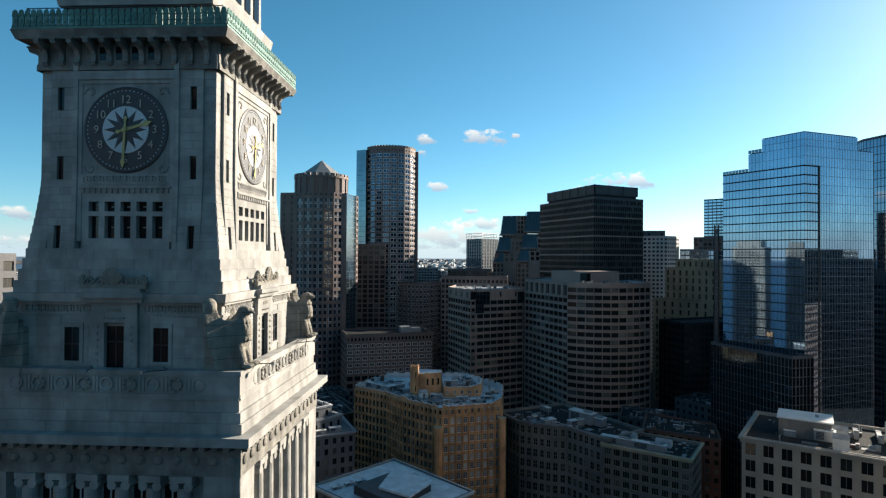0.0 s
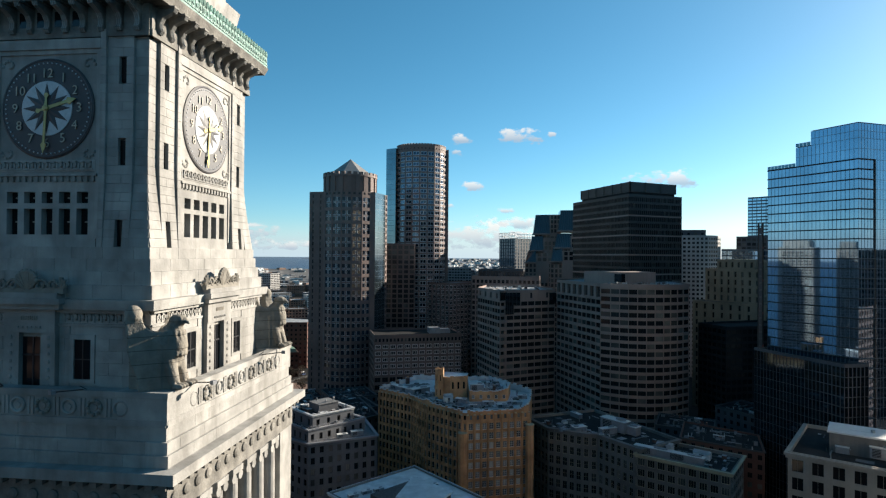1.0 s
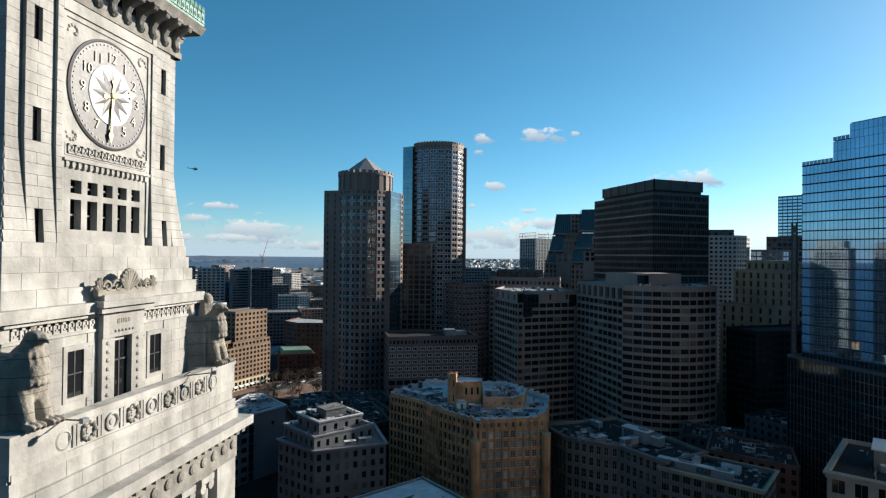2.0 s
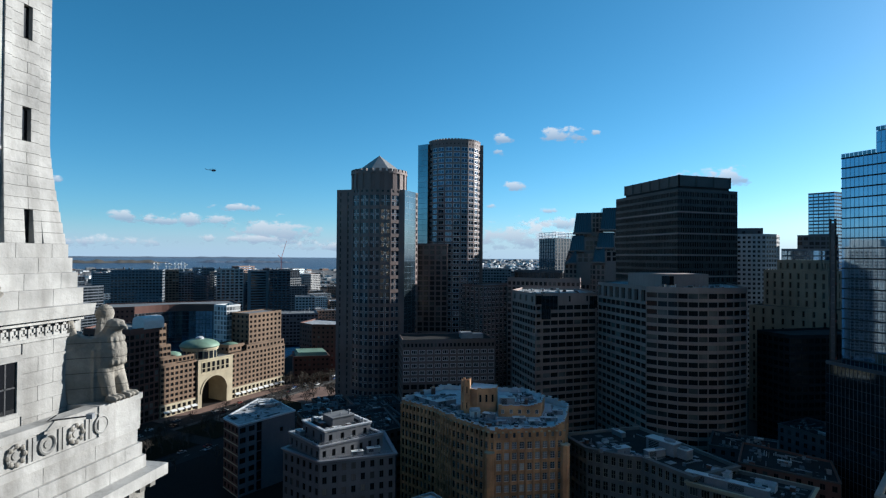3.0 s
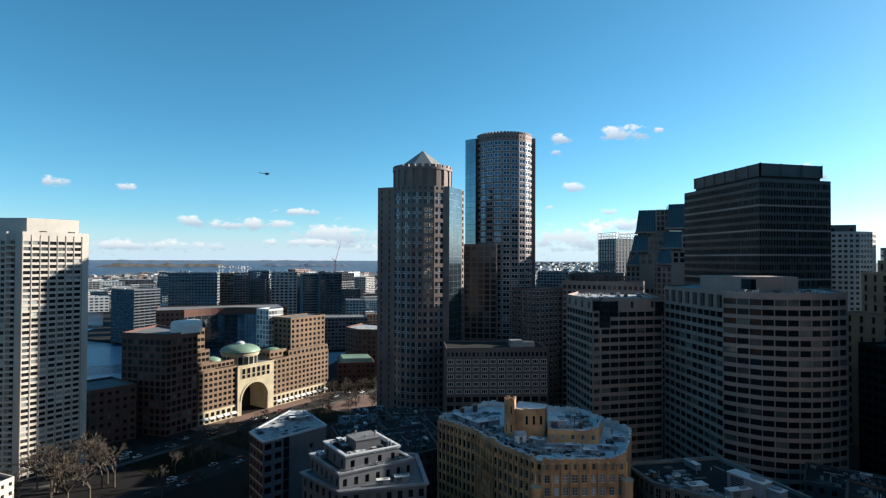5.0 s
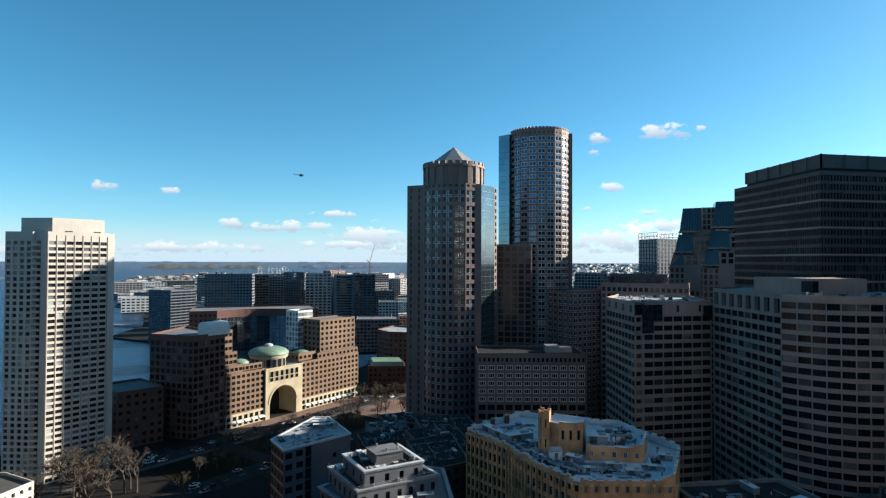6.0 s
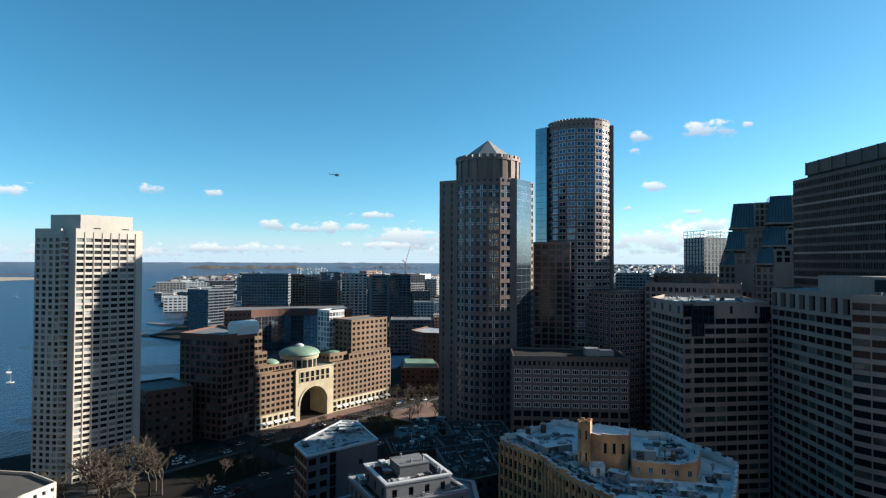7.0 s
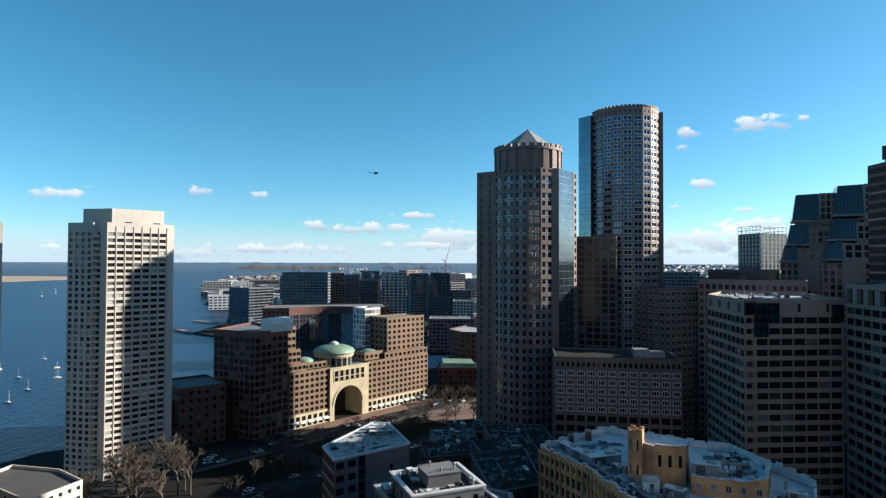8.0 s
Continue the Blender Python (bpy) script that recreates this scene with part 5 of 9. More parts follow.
def wedge_block():
    """Grey rendered block with a brick flank, a glazed stair strip and a pale flat roof."""
    B = Building("wedge_block", "grey and brick block with pale flat roof", (*centre(WEDGE), 0), "office building", 60)
    zt = 30.3
    B.facade(WEDGE[0], WEDGE[1], 0, zt, dark_brick, 4, 7, 2.0, 2.2, pane_dark, bronze, depth=0.3, bars=(1, 0))
    c, e = Vector(WEDGE[1]), Vector(WEDGE[2])
    d = e - c
    w1, w2 = c + d * 0.3, c + d * 0.4
    B.facade(tuple(c), tuple(w1), 0, zt, grey_paint, 2, 7, 3.0, 2.4, pane_slate, bronze, depth=0.3, bars=(2, 0))
    B.facade(tuple(w1), tuple(w2), 0, zt, dark_wall, 1, 7, 2.5, 3.9, pane_slate, bronze, depth=0.12, bars=(1, 1))
    B.facade(tuple(w2), tuple(e), 0, zt - 4.2, grey_paint, 6, 6, 1.6, 1.9, pane_dark, bronze, depth=0.3, skip=lambda col, row: row < 5 or col != 3)
    B.plain(tuple(w2), tuple(e), zt - 4.2, zt, grey_paint)
    for i in (2, 3, 4):
        B.facade(WEDGE[i], WEDGE[(i + 1) % 5], 0, zt, dark_brick, 6 if i != 3 else 2, 7, 1.6, 2.2, pane_dark, bronze, front=i == 4)
    for i in range(5):
        B.plain(WEDGE[i], WEDGE[(i + 1) % 5], zt, 31.0, trim_pale)
    B.cap(WEDGE, 31.0, membrane, 0.35, trim_pale)
    for k in range(7):
        m = Mesh()
        f = Vector(WEDGE[1]) - Vector(WEDGE[0])
        nn = Vector((f.y, -f.x)).normalized() * 0.06
        q = [Vector(WEDGE[0]), Vector(WEDGE[1]), Vector(WEDGE[1]) + nn, Vector(WEDGE[0]) + nn]
        zb = zt / 7 * k + 0.05
        m.prism([B.loc((v.x, v.y, 0))[:2] for v in reversed(q)], zb, zb + 0.5, limestone)
        part("stone_band", m, B.ob, "pale stone band between windows")
    roof_clutter(B, WEDGE, 30.66, 40, 176, 0.6)
    B.done("grey rendered wall")
    cornice(B, WEDGE, 30.2, 0.8, 0.35, trim_pale, "pale roof edge")
    for x, y, k in ((-103, 240, 1.2), (-101, 243, 1.0), (-99, 239, 0.9), (-104.5, 244, 1.1), (-97, 242, 0.8), (-100.5, 236.5, 1.1)):
        plant("unit", x, y, 30.65, 30, k * 0.8, k * 0.8, k * 0.7)
    for x, y in ((-103, 220), (-97, 226), (-106, 231), (-92, 236), (-98, 214)):
        plant("vent", x, y, 30.65, 0, 0.9, 0.9, 0.8)


wedge_block()

FLAT = [(-19.3, 115.2), (8, 93), (27.1, 114.2), (1.1, 138.8)]
flat = block("flat_roof_block", "block with broad white flat roof", FLAT, 0, 37.5, old_stone, pane_dark, 4.4, 4, 1.8, 2.3, limit=40, roof=white_sheet, parapet=0.5)
cornice(flat, FLAT, 36.6, 0.8, 0.4, trim_pale, "pale metal roof edge")
m = Mesh()
mon = [(-6.4, 111.0), (6.0, 100.5), (15.1, 114.3), (3.5, 122.8)]
mb = [flat.loc((x, y, 0))[:2] for x, y in mon]
m.prism(mb, 37.0, 39.4, bronze)
part("monitor", m, flat.ob, "dark raised roof monitor")
m = Mesh()
m.prism([flat.loc((x, y, 0))[:2] for x, y in offset_poly([(1.5, 109), (10, 104), (15.1, 114.3), (3.5, 122.8)], 0.5)], 39.4, 40.0, white_sheet)
part("monitor_roof", m, flat.ob, "white sheet roof of the monitor")
for x, y in ((-9, 117), (-6, 119), (-12, 114), (3, 127), (9, 124)):
    plant("unit", x, y, 37.0, 40, 0.5, 0.5, 0.4)

# low dark roofs between the brick block and the round towers
LOW = [([(-60, 236), (-40, 208), (-29, 222), (-46, 252)], 30, tar, dark_wall), ([(-72, 262), (-52, 238), (-36, 252), (-54, 278)], 26, tar, dark_wall), ([(-96, 262), (-84, 246), (-66, 262), (-78, 280)], 22, tar, dark_brick),
       ([(-80, 292), (-66, 270), (-44, 284), (-56, 304)], 24, tar, dark_wall), ([(-106, 290), (-95, 268), (-80, 284), (-90, 304)], 19, gravel, dark_brick), ([(-44, 268), (-30, 244), (-12, 252), (-24, 282)], 22, tar, dark_wall),
       ([(-112, 318), (-98, 300), (-84, 312), (-98, 332)], 15, tar, dark_brick), ([(-22, 300), (-6, 262), (16, 270), (6, 306)], 20, tar, dark_wall)]
LOW += [([(101, 206), (128, 191), (135, 214), (110, 231)], 30, tar, dark_brick), ([(99, 238), (122, 228), (130, 250), (106, 259)], 26, tar, dark_wall), ([(134, 262), (150, 238), (168, 250), (152, 276)], 30, tar, dark_wall)]
for i, (poly, h, roof, wall) in enumerate(LOW):
    b = block("low_block", "low dark city block with tar roof", poly, 0, h, wall, pane_dark, 3.8, 3.6, 1.6, 2.0, limit=8, roof=roof, parapet=0.7, group="low city blocks")
    cornice(b, poly, h - 0.5, 0.5, 0.3, sidewalk, "grey parapet coping")
    roof_clutter(b, poly, h - 0.7, 60, 140 + i, 1.0, True)
    scatter_plant(poly, h - 0.7, 5, 40 + i, math.degrees(math.atan2(poly[1][1] - poly[0][1], poly[1][0] - poly[0][0])), ("unit", "vent", "vent", "duct", "flue", "unit"), 0.6)

# roof edges and plant of the stone blocks
CORNER = [(39, 214), (47, 199), (60, 193.5), (66, 192.5), (79, 177), (96, 190), (70, 230)]
cornice(corner_block, CORNER, 32.6, 1.3, 0.9, old_stone)
roof_clutter(corner_block, CORNER, 32.9, 90, 171)
roof_clutter(row_block, ROW, 30.9, 60, 172)
roof_clutter(pale_block, PALE, 51.9, 80, 173)
scatter_plant(CORNER, 32.9, 10, 71, 30, ("unit", "unit", "vent", "duct"))
plant("unit", 74, 200, 32.9, -45, 2.0, 1.6, 2.2)
plant("unit", 79, 197, 32.9, -45, 1.4, 1.4, 1.6)
cornice(row_block, ROW, 30.6, 1.3, 0.9, limestone)
for x, y, sx, sz in ((83.5, 178.5, 2.2, 1.3), (93.5, 172.5, 2.2, 1.3)):
    plant("unit", x, y, 30.9, -31, sx, 1.0, sz)
for x, y in ((90, 186), (101, 178)):
    plant("shed", x, y, 30.9, -31, 1.6, 1.2, 0.8)
cornice(pale_block, PALE, 51.4, 1.4, 0.8, pale_stone)
hut = thing("roof_penthouse", "white-roofed penthouse on the pale stone block", "roof penthouse", (125, 126, 51.9), -30)
m = Mesh()
m.box(-6.5, 6.5, -5, 5, 0, 5.2, old_stone)
part("wall", m, hut)
m = Mesh()
m.box(-7, 7, -5.5, 5.5, 5.2, 5.6, white_paint)
part("roof", m, hut, "flat white roof slab")
m = Mesh()
m.tube((3, 0, 5.6), (3, 0, 6.3), 0.5, 0.5, steel, 10)
part("vent", m, hut)
scatter_plant(PALE, 51.9, 12, 75, -30, ("unit", "unit", "vent", "duct", "shed"), 1.2)

# ---------------------------------------------------------------- waterfront arch building
A0, A1 = Vector((-207.8, 305.2)), Vector((-175.0, 413.0))
AD = (A1 - A0).normalized()
AN = Vector((-AD.y, AD.x))


def on_quay(s, v=0.0):
    """Plan along the hotel front: s metres along it, v metres behind it (minus: in front)."""
    return tuple(A0 + AD * s + AN * v)


def arch_building():
    B = Building("arch_hotel", "red brick waterfront hotel with great stone arch and green dome", (*on_quay(42, 10), 0), "hotel", 260)

    def mass(s0, s1, z0, z1, v0, v1, cols, rows, mat=red_brick, ww=2.3, wh=2.0, roof=gravel, cope=0.9):
        p = [on_quay(s0, v0), on_quay(s1, v0), on_quay(s1, v1), on_quay(s0, v1)]
        for i in range(4):
            k = cols if i in (0, 2) else max(2, round((v1 - v0) / 4))
            B.facade(p[i], p[(i + 1) % 4], z0, z1 - cope, mat, k, rows, ww, wh, pane_plain, bronze, front=(i in (0, 3)), bars=(1, 0), depth=0.5)
            B.plain(p[i], p[(i + 1) % 4], z1 - cope, z1, mat)
        B.cap(p, z1, roof, 0.8, mat if z0 else limestone)
        part("wall", B.wall, B.ob, "brick wall with stone coping" if mat is red_brick else "pale stone base wall")
        part("roof", B.roof, B.ob)
        B.wall, B.roof = Mesh(), Mesh()

    mass(0, 27.5, 0, 8, -0.3, 20, 7, 2, limestone, 2.6, 2.6)
    mass(0, 27.5, 8, 33, 0, 20, 8, 7)
    mass(0, 12, 33, 38, 0.8, 20, 4, 1)
    mass(0, 8.5, 38, 46, 1.6, 20, 3, 2)
    mass(0, 5.6, 46, 59.5, 2.4, 22, 2, 3)
    mass(12, 27.5, 33, 36.8, 3, 20, 5, 1)
    mass(57, 111, 0, 8, -0.3, 20, 14, 2, limestone, 2.6, 2.6)
    mass(57, 111, 8, 33, 0, 20, 14, 7)
    mass(57, 72, 33, 38.5, 3, 20, 4, 1)
    mass(72, 111, 33, 37, 0.8, 20, 10, 1)
    mass(75, 109, 37, 59.8, 2.0, 20, 8, 6)
    # arch block of pale stone with a barrel passage
    cy = on_quay(0, 0)
    W = Mesh()
    s0, s1, top = 27.5, 57.0, 32.2
    c, r, spring = 41.3, 10.6, 9.5

    def P(s, z, v):
        q = on_quay(s, v)
        return B.loc((q[0], q[1], z))

    n = 20
    for v, back in ((-1.2, False), (20.0, True)):
        pts = [(c + r * math.cos(math.pi - math.pi * i / n), spring + r * math.sin(math.pi * i / n)) for i in range(n + 1)]
        ring_pts = [(c - r, 0.0)] + pts + [(c + r, 0.0)]
        outer = [(s0, 0.0), (s0, spring)] + [(s0 + (s1 - s0) * i / (n - 2), top) if 0 < i < n - 2 else (s0 if i == 0 else s1, top) for i in range(n - 1)] + [(s1, spring), (s1, 0.0)]
        for i in range(len(ring_pts) - 1):
            a, b = ring_pts[i], ring_pts[i + 1]
            o0, o1 = outer[min(i, len(outer) - 1)], outer[min(i + 1, len(outer) - 1)]
            f = [P(*a, v), P(*o0, v), P(*o1, v), P(*b, v)]
            W.face(f if not back else f[::-1], limestone)
    for i in range(n):
        a = (c + r * math.cos(math.pi - math.pi * i / n), spring + r * math.sin(math.pi * i / n))
        b = (c + r * math.cos(math.pi - math.pi * (i + 1) / n), spring + r * math.sin(math.pi * (i + 1) / n))
        W.face([P(*a, -1.2), P(*b, -1.2), P(*b, 20), P(*a, 20)], limestone)
    for s in (c - r, c + r):
        W.face([P(s, 0, -1.2), P(s, 0, 20), P(s, spring, 20), P(s, spring, -1.2)], limestone)
    for s in (s0, s1):
        W.face([P(s, 0, -1.2), P(s, 0, 20), P(s, top, 20), P(s, top, -1.2)], limestone)
    W.face([P(s0, top, -1.2), P(s1, top, -1.2), P(s1, top, 20), P(s0, top, 20)], gravel)
    # near-black sheet across the passage stands in for its deep shade
    W.face([P(c - r, 0, 17), P(c + r, 0, 17), P(c + r, spring + r, 17), P(c - r, spring + r, 17)], tar)
    part("arch_block", W, B.ob, "pale stone block with a great round arch")
    for i in range(24):
        ring_m = Mesh()
        t0, t1 = math.pi * i / 24, math.pi * (i + 1) / 24
        q = [(r + 0.05, t0), (r + 1.2, t0), (r + 1.2, t1), (r + 0.05, t1)]
        vs = [P(c + a * math.cos(t), spring + a * math.sin(t), -1.6) for a, t in q] + [P(c + a * math.cos(t), spring + a * math.sin(t), -1.15) for a, t in q]
        ring_m.shape(vs, [(0, 1, 2, 3), (1, 5, 6, 2), (0, 3, 7, 4), (0, 4, 5, 1), (2, 6, 7, 3)], limestone)
        part("arch_stone", ring_m, B.ob)
    for i in range(6):
        m = Mesh()
        s = 30.6 + 4.0 * i
        m.shape([P(s, 23.8, -1.24), P(s + 2.6, 23.8, -1.24), P(s + 2.6, 30.2, -1.24), P(s, 30.2, -1.24)], [(0, 1, 2, 3)], pane_dark_far)
        for a, b, z0, z1 in ((-0.45, 0, 23.4, 30.7), (2.6, 3.05, 23.4, 30.7), (0, 2.6, 30.2, 30.7), (0, 2.6, 23.4, 23.8), (0, 2.6, 26.2, 26.6)):
            m.shape([P(s + a, z0, -1.5), P(s + b, z0, -1.5), P(s + b, z1, -1.5), P(s + a, z1, -1.5), P(s + a, z0, -1.2), P(s + b, z0, -1.2), P(s + b, z1, -1.2), P(s + a, z1, -1.2)],
                    [(0, 1, 2, 3), (0, 3, 7, 4), (1, 5, 6, 2), (3, 2, 6, 7), (4, 5, 1, 0)], limestone)
        part("loggia_window", m, B.ob, "tall loggia opening over the arch")
    m = Mesh()
    for z0, z1, o in ((31.8, 32.6, 0.5), (22.0, 22.5, 0.3)):
        vs = [P(s, z, v) for z in (z0, z1) for s, v in ((s0 - 0.3, -1.2 - o), (s1 + 0.3, -1.2 - o), (s1 + 0.3, -1.19), (s0 - 0.3, -1.19))]
        m.shape(vs, [(3, 2, 1, 0), (4, 5, 6, 7), (0, 1, 5, 4), (1, 2, 6, 5), (3, 0, 4, 7)], limestone)
    part("cornice", m, B.ob, "stone cornice over the arch")
    # drum, dome and lantern
    q = on_quay(38.6, 11)
    o = Matrix.Translation(B.loc((q[0], q[1], 0)))
    m = Mesh()
    m.lathe([(12.0, 30.5), (12.0, 38.2), (12.5, 38.4), (12.5, 39.9)], limestone, 32, o)
    part("drum", m, B.ob, "stone drum below the dome")
    for i in range(20):
        t = 2 * math.pi * i / 20
        m = Mesh()
        m.box(-1.35, 1.35, -12.12, -11.6, 32.4, 37.6, pane_court_far)
        part("drum_window", m, B.ob, at=o @ Matrix.Rotation(t, 4, "Z"))
    m = Mesh()
    m.lathe([(12.9, 39.9), (13.2, 40.4)] + [(13.0 * math.cos(radians(a)), 40.3 + 4.7 * math.sin(radians(a))) for a in range(6, 84, 6)], copper_roof, 40, o)
    part("dome", m, B.ob, "shallow green copper dome", smooth=True)
    m = Mesh()
    m.lathe([(2.8, 44.8), (2.8, 45.7), (1.8, 46.4), (0.2, 46.8)], trim_pale, 16, o)
    part("lantern", m, B.ob, "low copper lantern")
    for sa, sb in ((9.5, 21), (58, 70)):
        m = Mesh()
        c2 = (sa + sb) / 2
        q2 = on_quay(c2, 9)
        m.lathe([((sb - sa) / 2, 36.6), ((sb - sa) / 2.05, 37.6), ((sb - sa) / 2.6, 38.6), ((sb - sa) / 4.5, 39.3), (0.3, 39.6)], copper_roof, 24, Matrix.Translation(B.loc((q2[0], q2[1], 0))))
        part("side_dome", m, B.ob, "small green copper roof", smooth=True)
    B.done("red brick wall with stone base")
    # white awnings along the foot
    for s in [2 + 5.2 * i for i in range(5)] + [60 + 5.6 * i for i in range(9)]:
        a = thing("awning", "white canvas awning over a shop front", "awning", (*on_quay(s, -0.35), 3.0), 0, "hotel awnings")
        m = Mesh()
        e = [Vector((*(AD * u - AN * v), z)) for u, v, z in ((0, 0, 0.9), (4.2, 0, 0.9), (4.2, 1.6, 0), (0, 1.6, 0), (4.2, 1.6, -0.35), (0, 1.6, -0.35), (0, 0, 0.8), (4.2, 0, 0.8))]
        m.shape(e, [(0, 3, 2, 1), (3, 5, 4, 2), (6, 7, 2, 3), (0, 6, 3), (1, 2, 7)], white_paint)
        part("canvas", m, a)


copper_roof = surface("pale_green_copper_roof", (0.18, 0.285, 0.205), 0.6, 1.0, 0.15, 0.25, 0.02, streak=0.3)
arch_building()
# dark brick here paints in the wing's shade; the hotel itself is red brick
block("hotel_wing", "waterfront hotel wing, dark brick standing in for its shade", [(-243, 282), (-212, 283), (-208.2, 304.5), on_quay(-0.5, 24), (-254, 322)], 0, 58.8, dark_brick, pane_dark, 3.9, 3.9, 2.7, 2.7, limit=110, category="hotel", roof=gravel, rim_z=2)
wing_plant = thing("roof_plant", "white barrel-topped roof plant housing on the hotel wing", "roof plant", (-213.5, 301, 57.7), 73)
m = Mesh()
prof = [(-5.5, 0), (5.5, 0), (5.5, 4.6), (4.6, 6.4), (2.4, 7.4), (-2.4, 7.4), (-4.6, 6.4), (-5.5, 4.6)]
n = len(prof)
m.shape([(-7, y, z) for y, z in prof] + [(7, y, z) for y, z in prof], [(i, (i + 1) % n, n + (i + 1) % n, n + i) for i in range(n)] + [tuple(range(n - 1, -1, -1)), tuple(range(n, 2 * n))], white_paint)
part("housing", m, wing_plant)
block("white_glass_tower", "slim pale glass and steel tower beside the hotel", [on_quay(70.5, 20.5), on_quay(84, 20.5), on_quay(84, 34), on_quay(70.5, 34)], 0, 65.5, trim_pale, pane_bright, 3.6, 3.0, 2.5, 2.8, limit=40, depth=0.12, roof=copper_roof)
block("brick_quay_block", "dark red brick block with green copper top storey", [(-172, 421), (-146, 433), (-160, 458), (-185, 446)], 0, 21, dark_brick, pane_dark, 3.8, 3.6, 1.8, 1.8, limit=50)
m = Mesh()
q = [(-171, 422.5), (-147.5, 433.2), (-160, 456), (-183, 445)]
cq = centre(q)
qb = [((x - cq[0]) * 0.9, (y - cq[1]) * 0.8) for x, y in q]
m.prism([(x - cq[0], y - cq[1]) for x, y in q], 0, 3.4, copper_roof, qb)
top = thing("copper_roof", "green copper mansard roof on a brick block", "roof", (*cq, 20.2))
part("roof", m, top)
block("brick_warehouse", "red brick warehouse block with plain windows", [(-176, 466), (-152, 470), (-150, 500), (-192, 512), (-193, 478)], 0, 42, dark_brick, pane_dark, 4.0, 4.0, 1.8, 2.0, limit=30, roof=membrane)


def courthouse():
    """Dark brick block with a great concave glass wall, across the channel."""
    B = Building("courthouse", "dark brick courthouse with curved dark glass wall", (-330, 480, 0), "courthouse", 40)
    a, b = Vector((-352, 462)), Vector((-296, 508))
    d = (b - a).normalized()
    n = Vector((-d.y, d.x))
    L = (b - a).length
    pts = []
    for i in range(13):
        f = i / 12
        pts.append(tuple(a + d * L * f + n * 14 * math.sin(math.pi * f)))
    for i in range(12):
        B.facade(pts[i], pts[i + 1], 0, 47, dark_wall, 2, 11, 3.0, 3.9, pane_court, steel_frame, depth=0.06, side=0.1, bars=(0, 0), rim=0.04)
        B.plain(pts[i], pts[i + 1], 47, 54, dark_brick)
    e0, e1 = tuple(a - d * 24), tuple(b + d * 22)
    for p, q2, k in ((e0, tuple(a), 6), (tuple(b), e1, 5)):
        B.facade(p, q2, 0, 52, dark_brick, k, 11, 1.8, 2.0, pane_dark, depth=0.4)
        B.plain(p, q2, 52, 54, dark_brick)
    f0, f1 = tuple(a - d * 24 + n * 50), tuple(b + d * 22 + n * 50)
    for p, q2 in ((e1, f1), (f1, f0), (f0, e0)):
        B.facade(p, q2, 0, 52, dark_brick, 9, 11, 1.8, 2.0, pane_dark, front=False)
        B.plain(p, q2, 52, 54, dark_brick)
    B.cap([e0] + pts + [e1, f1, f0], 54, gravel, 1.0, dark_brick)
    B.done()


courthouse()

